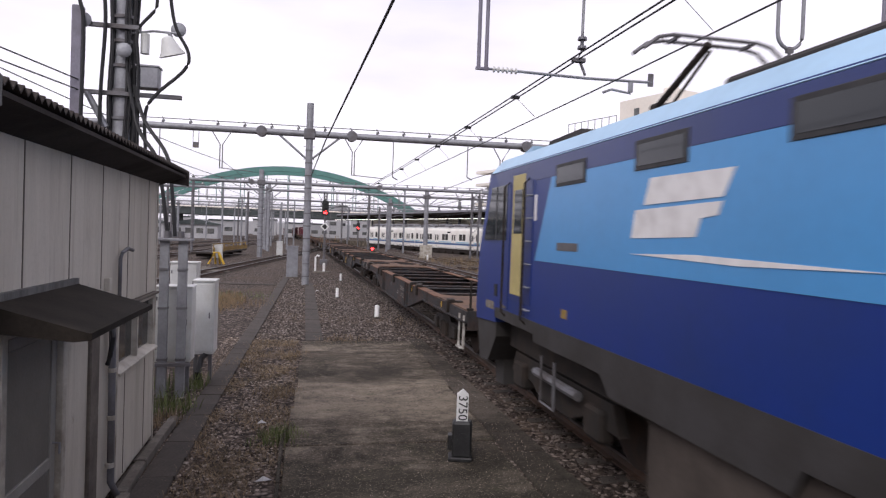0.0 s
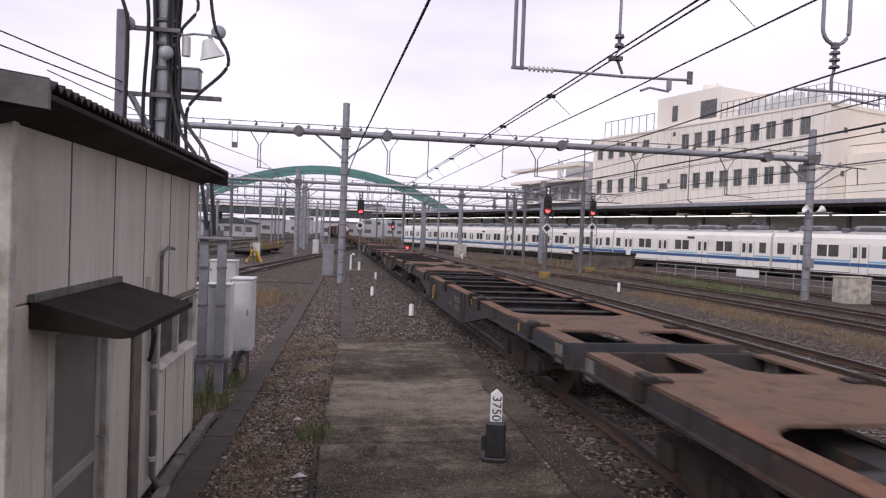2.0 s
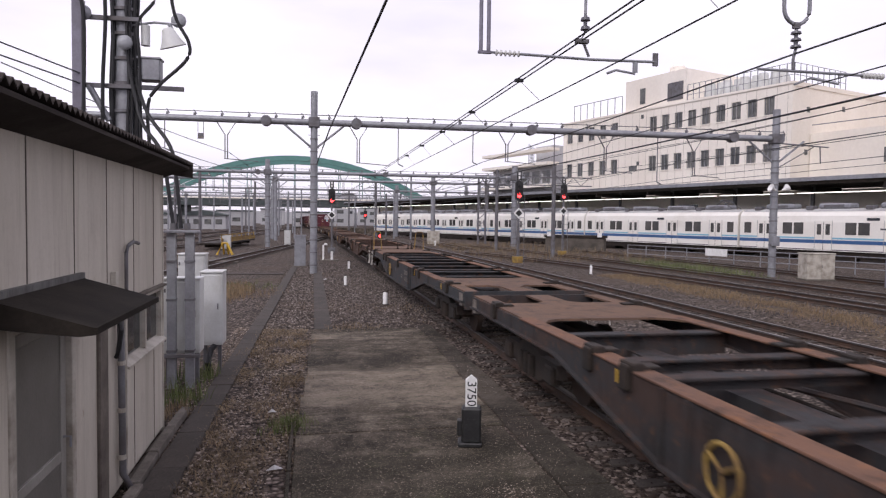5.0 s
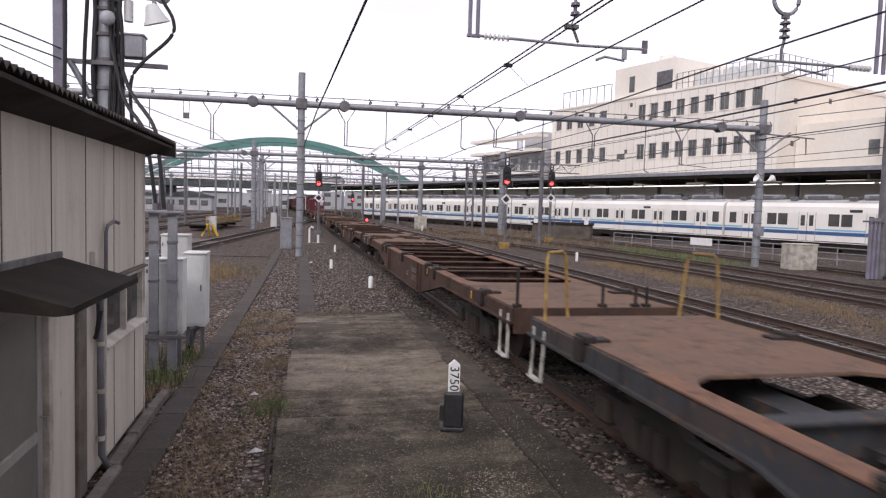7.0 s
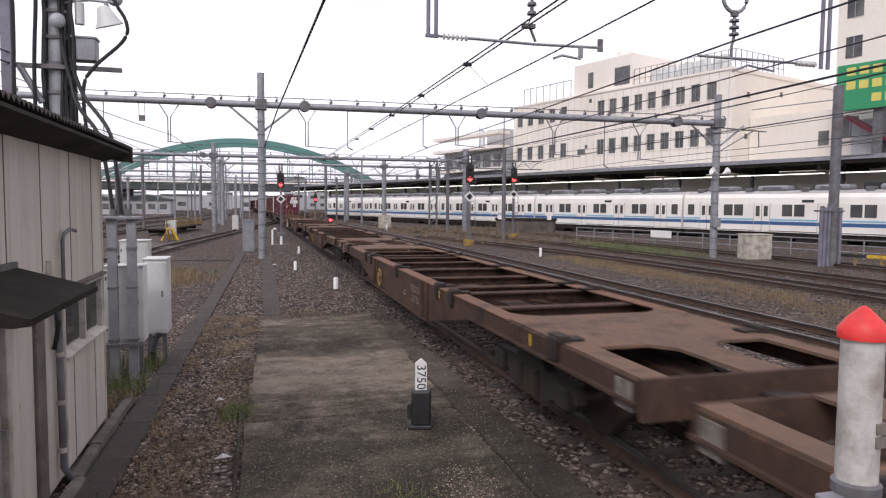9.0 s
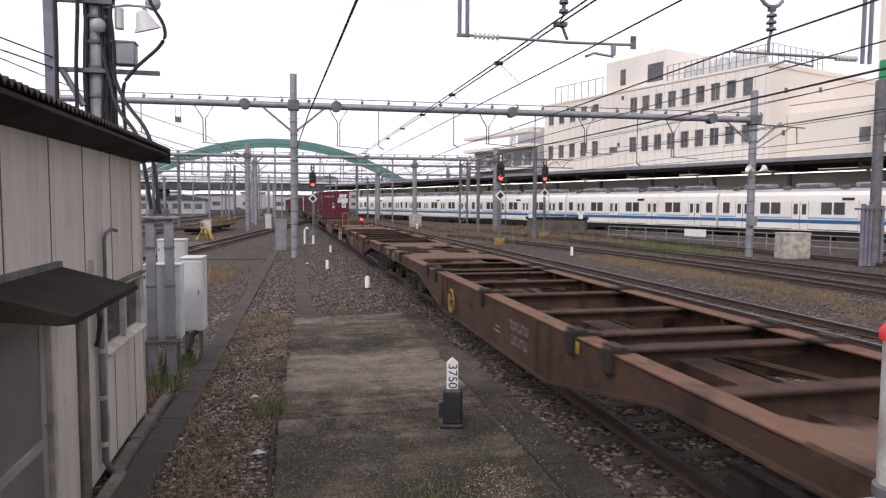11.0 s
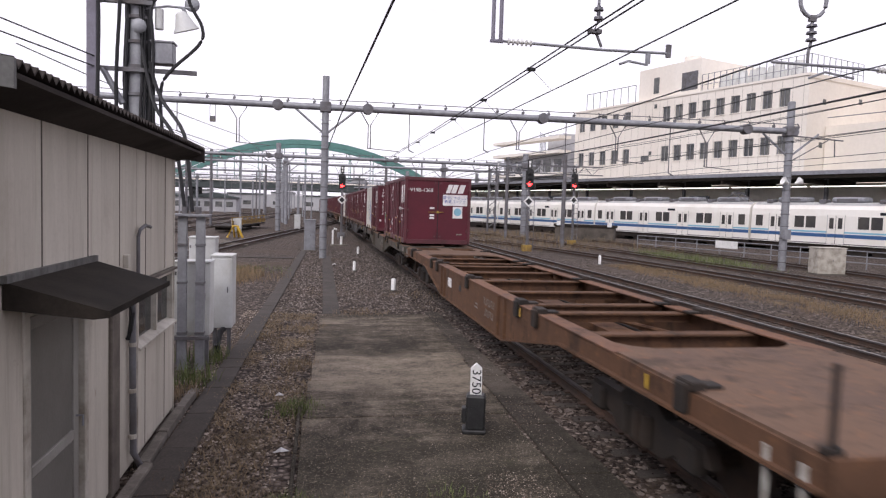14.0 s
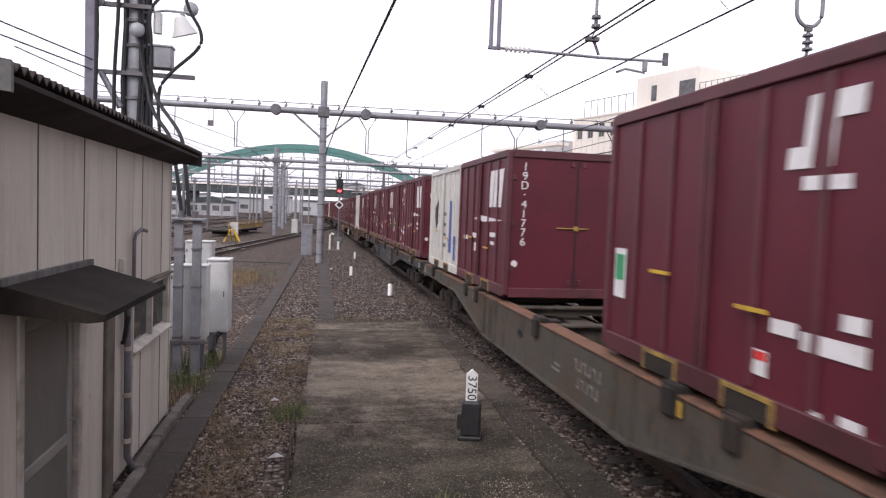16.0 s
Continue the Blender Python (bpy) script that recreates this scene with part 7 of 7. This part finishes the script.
def container(paint, edge, label, end_art=None, side_art=0, number=""):
    c = thing("freight_container", label, "container", "freight containers")
    hx, hy = CW / 2, CL / 2
    part("body", B(-hx + 0.035, -hy + 0.03, 0.14, hx - 0.035, hy - 0.03, CH - 0.04), paint, c)
    for sx in (-1, 1):
        for sy in (-1, 1):
            part("corner_post", B(sx * hx, sy * hy, 0.10, sx * (hx - 0.09), sy * (hy - 0.09), CH - 0.03, c=0.012), edge, c)
        part("top_rail", B(sx * hx, -hy + 0.09, CH - 0.12, sx * (hx - 0.07), hy - 0.09, CH - 0.005, c=0.01), edge, c)
        part("bottom_rail", B(sx * hx, -hy + 0.09, 0.06, sx * (hx - 0.08), hy - 0.09, 0.24, c=0.01), edge, c)
        for y in (-0.62, 0.62):
            fp = part("fork_pocket", B(sx * (hx + 0.004), y - 0.26, 0.05, sx * (hx - 0.05), y + 0.26, 0.20), UNDER, c)
            part("pocket_lip", Mesh().box(sx * (hx + 0.012), y - 0.30, 0.20, sx * (hx - 0.02), y + 0.30, 0.235).box(sx * (hx + 0.012), y - 0.30, 0.04, sx * (hx - 0.02), y - 0.26, 0.20).box(sx * (hx + 0.012), y + 0.26, 0.04, sx * (hx - 0.02), y + 0.30, 0.20), YELLOW_DIRTY, fp)
        # side door leaves, bars and ribs
        for y in (-1.22, -0.61, 0.0, 0.61, 1.22):
            part("rib", B(sx * (hx - 0.036), y - 0.03, 0.26, sx * (hx - 0.004), y + 0.03, CH - 0.14, c=0.008), edge, c)
        for y in (-0.06, 0.06):
            part("lock_bar", Mesh().tube([(sx * (hx + 0.012), y, 0.25), (sx * (hx + 0.012), y, CH - 0.13)], 0.016, 6), edge, c)
        for y, z in ((0.5, 0.94), (-0.8, 0.80)):
            part("lock_handle", B(sx * (hx + 0.01), y, z, sx * (hx + 0.03), y + 0.34, z + 0.03), YELLOW, c)
    for sy in (-1, 1):
        part("end_sill", B(-hx + 0.09, sy * hy, 0.06, hx - 0.09, sy * (hy - 0.08), 0.22, c=0.01), edge, c)
        part("end_header", B(-hx + 0.09, sy * hy, CH - 0.13, hx - 0.09, sy * (hy - 0.07), CH - 0.005, c=0.01), edge, c)
        part("door_seam", B(-0.012, sy * (hy - 0.022), 0.22, 0.012, sy * (hy - 0.035), CH - 0.13), INK, c)
        for x in (-hx + 0.13, -0.1, 0.1, hx - 0.13):
            for z in (() if sy > 0 else (0.5, 1.25, 2.0) if abs(x) > 0.5 else (0.28, 2.25)):
                part("hinge", B(x - 0.03, sy * (hy - 0.005), z, x + 0.03, sy * (hy - 0.035), z + 0.09, c=0.005), edge, c)
        part("door_handle", Mesh().tube([(-0.35, sy * (hy - 0.01), 1.23), (0.22, sy * (hy - 0.01), 1.23)], 0.012, 6).box(-0.04, sy * hy, 1.19, 0.03, sy * (hy - 0.04), 1.27), YELLOW_DIRTY, c)
    part("roof", Mesh().prism([(-hx + 0.05, CH - 0.05), (hx - 0.05, CH - 0.05), (hx - 0.05, CH - 0.015), (0, CH), (-hx + 0.05, CH - 0.015)], "y", -hy + 0.05, hy - 0.05), edge, c)
    f = -hy + 0.024      # outer face of the end doors
    face_pose = lambda x, z: pose(x, f, z, 90, 0, 0)
    if number:
        text_part(number, 0.19, LABEL_WHITE, c, face_pose(-0.62, 2.02), "container_number")
    if end_art == "poster":
        lg = Mesh()
        for k, (x0, w_) in enumerate(((0.28, 0.22), (0.47, 0.24), (0.72, 0.26))):
            lg.prism([(x0, 1.94), (x0 + w_ - 0.06, 1.94), (x0 + w_ + 0.05, 2.25), (x0 + 0.11, 2.25)], "y", f - 0.004, f)
        part("emblem", lg, LABEL_WHITE, c, "white slanted operator emblem as plain blocks")
        ps = part("slogan_board", B(0.18, f - 0.004, 1.48, 1.10, f, 1.88), LABEL_WHITE, c, "white slogan board with blue writing")
        text_part("環境にやさしい\n鉄道コンテナ", 0.135, LABEL_BLUE, ps, pose(0.64, f - 0.007, 1.69, 90, 0, 0), "slogan", 0.001)
        pb = part("emblem_card", B(0.56, f - 0.004, 1.02, 0.92, f, 1.44), LABEL_WHITE, c)
        part("globe", Mesh().lathe([(0.0, 0.004), (0.14, 0.004), (0.145, 0.0)], 18, pose(0.74, f - 0.004, 1.25, 90, 0, 0)), LABEL_TEAL, pb)
        for z in (1.34, 1.08, 0.98):
            part("instruction_label", B(-0.30, f - 0.003, z, -0.13, f, z + 0.07), LABEL_WHITE, c)
        part("mark", B(0.72, f - 0.003, 0.40, 0.93, f, 0.45), FADED, c)
    elif end_art == "vertical":
        for k, ch in enumerate("19D·41776"):
            text_part(ch, 0.19, LABEL_WHITE, c, face_pose(-0.92, 2.22 - 0.155 * k), "container_number")
        lg = Mesh()
        for x0, w_ in ((0.62, 0.2), (0.80, 0.22)):
            lg.prism([(x0, 1.92), (x0 + w_ - 0.05, 1.92), (x0 + w_ + 0.05, 2.2), (x0 + 0.1, 2.2)], "y", f - 0.004, f)
        part("emblem", lg, LABEL_WHITE, c, "white operator emblem as plain blocks")
        part("mark", Mesh().lathe([(0.0, 0.003), (0.055, 0.003), (0.056, 0)], 12, pose(-1.05, f, 0.62, 90, 0, 0)), LABEL_WHITE, c)
    elif end_art == "short":
        part("writing_bar", B(-1.0, f - 0.003, 1.95, -0.2, f, 2.06), LABEL_WHITE, c)
        part("emblem", Mesh().prism([(0.4, 1.9), (0.85, 1.9), (0.97, 2.2), (0.5, 2.2)], "y", f - 0.004, f), LABEL_WHITE, c)
    sx_ = -hx + 0.028
    S = lambda y0, z0, y1, z1, d=0.004: Mesh().box(sx_ - d, y0, z0, sx_, y1, z1)
    if side_art == 1:     # slanted emblem over a long white swoosh
        lg = Mesh()
        for y0, w_ in ((-0.55, -0.28), (-0.88, -0.30), (-1.2, -0.22)):
            lg.prism([(y0, 1.55), (y0 + w_, 1.55), (y0 + w_ - 0.12, 2.2), (y0 - 0.12, 2.2)], "x", sx_ - 0.004, sx_)
        part("emblem", lg, LABEL_WHITE, c, "white slanted operator emblem as plain blocks")
        part("swoosh", Mesh().prism([(0.55, 1.33), (0.0, 1.40), (-1.55, 1.32), (-0.3, 1.28)], "x", sx_ - 0.004, sx_), LABEL_WHITE, c)
        for y0, z0, y1, z1 in ((-1.15, 1.02, -0.75, 1.10), (-1.05, 0.88, -0.8, 0.94), (0.25, 0.95, 0.6, 1.05), (0.3, 0.7, 0.42, 0.86), (1.0, 0.9, 1.4, 0.98)):
            part("marking_bar", S(y0, z0, y1, z1), LABEL_WHITE, c)
    elif side_art == 2:   # large block letters reduced to plain shapes
        fit = lambda pts: [(-1.22 + 0.38 * (y - 0.15), 1.78 + 0.64 * (z - 1.40)) for y, z in pts]
        hook = [(1.10, 1.40), (0.52, 1.40), (0.40, 2.12), (0.62, 2.12), (0.70, 1.62), (1.06, 1.62)]
        arch = [(0.30, 1.40), (0.12, 1.40), (0.0, 2.12), (-0.56, 2.12), (-0.52, 1.86), (-0.02, 1.86), (0.05, 1.40)]
        part("emblem", Mesh().prism(fit(hook), "x", sx_ - 0.004, sx_).prism(fit(arch), "x", sx_ - 0.004, sx_), LABEL_WHITE, c, "white emblem as plain shapes")
        part("marking_bar", S(-1.42, 1.64, -1.02, 1.73), LABEL_WHITE, c)
        for y0, z0, y1, z1 in ((-1.05, 0.68, -0.80, 0.78), (-1.62, 0.62, -1.1, 0.74), (-1.6, 0.80, -1.42, 0.90), (-0.78, 0.36, -0.64, 0.54), (-1.3, 0.22, -1.2, 0.27), (-1.62, 0.2, -1.45, 0.3)):
            part("marking_bar", S(y0, z0, y1, z1), LABEL_WHITE, c)
        part("red_bar", Mesh().box(sx_ - 0.008, -0.77, 0.47, sx_ - 0.004, -0.65, 0.53), RED, c)
        part("green_card", S(1.42, 0.62, 1.66, 1.12), LABEL_WHITE, c)
        part("card_band", Mesh().box(sx_ - 0.008, 1.45, 0.80, sx_ - 0.004, 1.63, 1.06), GREEN_SIGN, c)
    elif side_art == 3:   # white container with dark emblem and blue bars
        part("emblem", Mesh().prism([(1.0, 1.0), (0.55, 1.35), (0.85, 1.75), (1.3, 1.45)], "x", sx_ - 0.004, sx_), INK, c, "dark emblem as a plain shape")
        part("blue_bar", S(-0.95, 0.5, -0.72, 1.7), LABEL_BLUE, c)
        part("blue_bar", S(-1.45, 0.35, -1.15, 0.9), LABEL_BLUE, c)
        for k in range(4):
            part("marking_bar", S(-0.3, 0.6 + 0.25 * k, 0.1, 0.68 + 0.25 * k), GALV_DARK, c)
    return c


DECK_TOP = 1.12
kinds = {
    "v": container(MAROON, MAROON_EDGE, "maroon steel container with a white slogan board on its end", "poster", 1, "V19B-1368"),
    "d": container(MAROON, MAROON_EDGE, "maroon steel container with a vertical white number", "vertical", 1),
    "j": container(MAROON, MAROON_EDGE, "maroon steel container with a large white side emblem", "short", 2),
    "w": container(CONT_WHITE, CONT_WHITE, "off-white steel container with blue side bars", None, 3),
}
used = set()
LOADS = ["vj.dw", "djdjd", "jdwjd", "ddjdj", "jddjd", "djdwd", "jdjdd", "ddjdj"]
SLOT = 3.76
for n, load in enumerate(LOADS):
    for k, ch in enumerate(load):
        if ch == ".":
            continue
        ob = kinds[ch] if ch not in used else copy_thing(kinds[ch], Matrix())
        used.add(ch)
        TRAIN.append((ob, n * PITCH + 0.77 + CL / 2 + k * SLOT + (0.1 if k > 2 else 0)))

# -- electric locomotive unit, origin on rail level at its rear end, nose towards -y is the body --
def loco_half(name_label):
    c = thing("electric_locomotive", name_label, "locomotive", "locomotive units")
    HX = 1.40
    L = 12.35
    lower = [(-HX, 1.43), (HX, 1.43), (HX, 3.50), (-HX, 3.50)]
    part("body", Mesh().prism(lower, "y", -L, -1.15), LOCO_BLUE, c)
    nose = Mesh()
    prof = [(-1.15, 1.20), (-0.06, 1.14), (0.0, 1.35), (-0.10, 2.25), (-0.62, 3.50), (-1.15, 3.50)]
    nose.prism(prof, "x", -HX + 0.012, HX - 0.012)
    part("cab_nose", nose, LOCO_BLUE, c, "raked deep-blue cab nose")
    part("cab_skirt", Mesh().prism([(-1.15, 0.98), (-0.75, 0.55), (-0.25, 0.50), (-0.07, 1.139), (-1.15, 1.198)], "x", -HX + 0.03, HX - 0.03), LOCO_GREY, c)
    for s in (-1, 1):
        X0, X1 = s * HX, s * (HX + 0.006)
        part("light_panel", Mesh().prism([(-2.85, 2.21), (-L, 2.21), (-L, 3.235), (-3.35, 3.235)], "x", X0, X1), LOCO_LIGHT, c, "light blue side panel")
        part("navy_band", Mesh().prism([(-1.2, 3.24), (-L, 3.24), (-L, 3.47), (-0.95, 3.47)], "x", X0, X1), LOCO_NAVY, c)
        part("pale_band", Mesh().prism([(X0, 3.475), (s * (HX + 0.008), 3.48), (s * (HX - 0.18), 3.70), (s * (HX - 0.24), 3.68)], "y", -L, -0.72), LOCO_PALE, c, "pale blue roof edge")
        part("skirt", B(s * (HX - 0.03), -L, 1.18, s * (HX + 0.008), -2.9, 1.435), LOCO_GREY, c)
        part("skirt_drop", Mesh().prism([(-4.85, 1.18), (-5.05, 1.0), (-7.5, 1.0), (-7.6, 1.18)], "x", s * (HX - 0.03), s * (HX + 0.008)), LOCO_GREY, c)
        part("skirt", B(s * (HX - 0.03), -2.9, 1.28, s * (HX + 0.008), -1.16, 1.435), LOCO_GREY, c)
        dr = part("cab_door", B(X0, -2.40, 1.70, s * (HX + 0.012), -1.88, 3.36, c=0.004), DOOR_YELLOW, c, "pale yellow cab door")
        part("door_window", B(s * (HX + 0.012), -2.32, 2.55, s * (HX + 0.018), -1.97, 3.15, c=0.002), DARK_GLASS, dr)
        for y in (-2.56, -1.68):
            part("handrail", Mesh().tube([(s * HX, y, 1.36), (s * (HX + 0.07), y, 1.42), (s * (HX + 0.07), y, 3.22), (s * HX, y, 3.28)], 0.018, 7), UNDER, c)
        part("door_recess", Mesh().box(X0, -2.42, 1.62, s * (HX + 0.006), -1.85, 3.40).box(X0, -2.74, 1.62, s * (HX + 0.007), -2.50, 3.40), LOCO_NAVY, c)
        part("door_surround", Mesh().box(X0, -2.50, 1.46, s * (HX + 0.008), -2.425, 3.42).box(X0, -1.765, 1.46, s * (HX + 0.008), -1.70, 3.42), LOCO_NAVY, c)
        part("cab_side_window", Mesh().prism([(-1.60, 2.45), (-0.42, 2.45), (-0.80, 3.26), (-1.60, 3.26)], "x", X0, s * (HX + 0.008)), DARK_GLASS, c, "dark cab side window")
        part("window_bar", B(X0, -1.12, 2.45, s * (HX + 0.012), -1.07, 3.26), BLACK, c)
        for y0, y1, z0, z1 in ((-4.35, -3.5, 3.10, 3.36), (-6.26, -5.41, 3.12, 3.39), (-10.1, -7.36, 3.13, 3.40)):
            fr = part("side_window", B(X0, y0, z0, s * (HX + 0.014), y1, z1, c=0.005), BLACK, c)
            part("pane", B(s * (HX + 0.014), y0 + 0.05, z0 + 0.04, s * (HX + 0.018), y1 - 0.05, z1 - 0.04), DARK_GLASS, fr)
        lg = Mesh()
        lg.prism([(-5.39, 2.52), (-6.40, 2.54), (-6.46, 2.68), (-6.67, 2.70), (-6.72, 2.80), (-5.45, 2.77)], "x", X1, s * (HX + 0.012))
        lg.prism([(-5.6, 2.81), (-6.72, 2.83), (-6.85, 3.03), (-5.69, 3.04)], "x", X1, s * (HX + 0.012))
        part("emblem", lg, LABEL_WHITE, c, "white slanted operator emblem as plain blocks")
        part("swoosh", Mesh().prism([(-5.38, 2.38), (-6.4, 2.405), (-8.15, 2.37), (-6.9, 2.345)], "x", X1, s * (HX + 0.012)), LABEL_WHITE, c)
        part("number_bars", B(X1, -4.2, 2.36, s * (HX + 0.010), -3.6, 2.45), GALV_DARK, c)
        part("maker_plate", B(X0, -3.95, 1.60, s * (HX + 0.008), -3.8, 1.70), YELLOW_DIRTY, c)
        part("cab_label", B(X0, -2.86, 2.72, s * (HX + 0.009), -2.78, 3.05), LABEL_WHITE, c)
        for z in (1.55, 1.85, 2.15, 2.45, 2.75, 3.05):
            part("ladder_rung", Mesh().tube([(s * HX, -2.70, z), (s * (HX + 0.05), -2.70, z), (s * (HX + 0.05), -2.54, z), (s * HX, -2.54, z)], 0.012, 6), GALV, c)
        part("notice_plate", B(X0 - s * 0.012, -1.05, 1.38, X0 - s * 0.004, -0.62, 1.50), FADED, c)
        part("plate_bars", B(X0, -1.66, 1.46, s * (HX + 0.008), -1.45, 1.50), FADED, c)
        part("marker_lamp", B(X0, -1.24, 1.60, s * (HX + 0.012), -1.10, 1.78), BLACK, c)
    part("end_window", Mesh().prism([(-0.20, 2.42), (-0.14, 2.40), (-0.585, 3.32), (-0.62, 3.30)], "x", -1.2, 1.2), DARK_GLASS, c)
    part("roof", Mesh().prism([(-HX + 0.22, 3.46), (-HX + 0.22, 3.62), (-0.6, 3.70), (0.6, 3.70), (HX - 0.22, 3.62), (HX - 0.22, 3.46)], "y", -L, -1.2), LOCO_GREY, c)
    part("cab_roof", Mesh().prism([(-1.9, 3.46), (-0.66, 3.46), (-1.0, 3.64), (-1.9, 3.80)], "x", -1.15, 1.15), LOCO_PALE, c)
    part("air_unit", Mesh().prism([(-3.1, 3.6), (-1.6, 3.6), (-1.9, 3.88), (-3.0, 3.90)], "x", -0.9, 0.9), LOCO_GREY, c)
    part("roof_duct", B(-1.1, -11.9, 3.62, -0.55, -6.2, 3.80, c=0.03), LOCO_GREY, c)
    for y in (-6.6, -8.3, -10.0):
        part("roof_insulator", Mesh().lathe([(0.06, 3.65), (0.11, 3.70), (0.05, 3.76), (0.10, 3.82), (0.04, 3.9)], 10, pose(0.4, y, 0)), PORCELAIN_GREY, c, smooth=True)
    part("roof_cable", Mesh().tube([(0.4, -6.6, 3.9), (0.4, -8.3, 3.92), (0.4, -10.0, 3.9)], 0.03, 6), GALV_DARK, c)
    pg = part("pantograph", Mesh().box(-0.6, -4.9, 3.68, 0.6, -3.0, 3.76), GALV_DARK, c, "single-arm pantograph raised to the wire")
    part("lower_arm", Mesh().tube([(0, -3.6, 3.8), (0, -3.15, 4.2)], 0.06, 8).tube([(-0.3, -3.5, 3.78), (0, -3.15, 4.2)], 0.04, 6), UNDER, pg)
    part("upper_arm", Mesh().tube([(0, -3.15, 4.15), (0, -4.3, 4.69)], 0.04, 8).tube([(0.08, -3.3, 4.1), (0.05, -4.25, 4.63)], 0.02, 6), UNDER, pg)
    for y in (-4.42, -4.18):
        part("collector_strip", Mesh().tube([(-0.84, y, 4.54), (-0.68, y, 4.67), (-0.5, y, 4.71), (0.5, y, 4.71), (0.68, y, 4.67), (0.84, y, 4.54)], 0.022, 7), GALV_DARK, pg)
    for x in (-0.45, 0.45):
        part("collector_frame", B(x - 0.02, -4.40, 4.67, x + 0.02, -4.20, 4.70), GALV_DARK, pg)
    part("underframe", B(-1.15, -L, 0.85, 1.15, -1.2, 1.43), UNDER, c)
    part("equipment_box", B(-1.34, -8.3, 0.30, 1.34, -5.7, 1.16, c=0.02), LOCO_TANK, c, "brown-grey equipment box")
    for yc in (-3.0, -9.9):
        bg = part("bogie", B(-1.0, yc - 0.35, 0.5, 1.0, yc + 0.35, 0.8), UNDER, c)
        for s in (-1, 1):
            part("side_frame", Mesh().prism([(yc - 1.75, 0.50), (yc - 1.6, 0.80), (yc + 1.6, 0.80), (yc + 1.75, 0.50), (yc + 0.9, 0.50), (yc + 0.5, 0.36), (yc - 0.5, 0.36), (yc - 0.9, 0.50)], "x", s * 1.0, s * 1.12), UNDER, bg)
            part("damper", Mesh().tube([(s * 1.2, yc - 0.9, 0.72), (s * 1.2, yc + 0.5, 0.72)], 0.06, 8), GALV_DARK, bg)
            part("sand_pipe", Mesh().tube([(s * 1.1, yc + 1.5, 0.9), (s * 1.0, yc + 1.45, 0.4), (s * 0.8, yc + 1.35, 0.1)], 0.03, 6), UNDER, bg)
            part("step_rail", Mesh().tube([(s * 1.28, yc + 0.1, 1.0), (s * 1.28, yc + 0.1, 0.42), (s * 1.28, yc - 0.35, 0.42), (s * 1.28, yc - 0.35, 1.0)], 0.02, 6), GALV_DARK, bg)
            for dy in (-1.25, 1.25):
                part("axle_box", B(s * 1.0, yc + dy - 0.22, 0.34, s * 1.2, yc + dy + 0.22, 0.7, c=0.04), UNDER, bg)
                part("wheel", Mesh().tube([(s * 0.50, yc + dy, 0.56), (s * 0.64, yc + dy, 0.56)], 0.56, 24), WHEEL, bg, smooth=True)
    part("snow_plough", Mesh().prism([(-0.75, 0.15), (-0.35, 0.12), (-0.25, 0.55), (-0.75, 0.55)], "x", -1.1, 1.1), LOCO_GREY, c)
    part("coupler", Mesh().box(-0.11, -0.1, 0.76, 0.11, 0.30, 0.98, c=0.02).box(-0.17, 0.2, 0.74, 0.17, 0.42, 1.0, c=0.03), UNDER, c)
    part("brake_hose", Mesh().tube([(-0.5, -0.1, 0.8), (-0.5, 0.15, 0.55), (-0.4, 0.3, 0.5)], 0.03, 6), BLACK_RUBBER, c)
    return c


LOCO_REAR = -9 * PITCH - 0.75
loco_a = loco_half("two-tone blue electric locomotive hauling the wagons")
TRAIN.append((loco_a, LOCO_REAR))

# ---- what moves: the whole train runs past the platform end ----
# metres by which the train stands behind an even run, second by second: it gathers speed towards the end
LATE = (0.1, 0.42, 0.76, 1.0, 1.14, 1.25, 1.33, 1.38, 1.4, 1.4, 1.34, 1.2, 0.98, 0.68, 0.28, 0.02, -0.15)


def motions():
    for ob, behind in TRAIN:
        lift = RAIL_Z + (DECK_TOP if ob["category"] == "container" else 0.0)
        walk(ob, [(float(t), track_pose(GAP9 + behind - SPEED * t + late, lift)) for t, late in enumerate(LATE)])


motions()
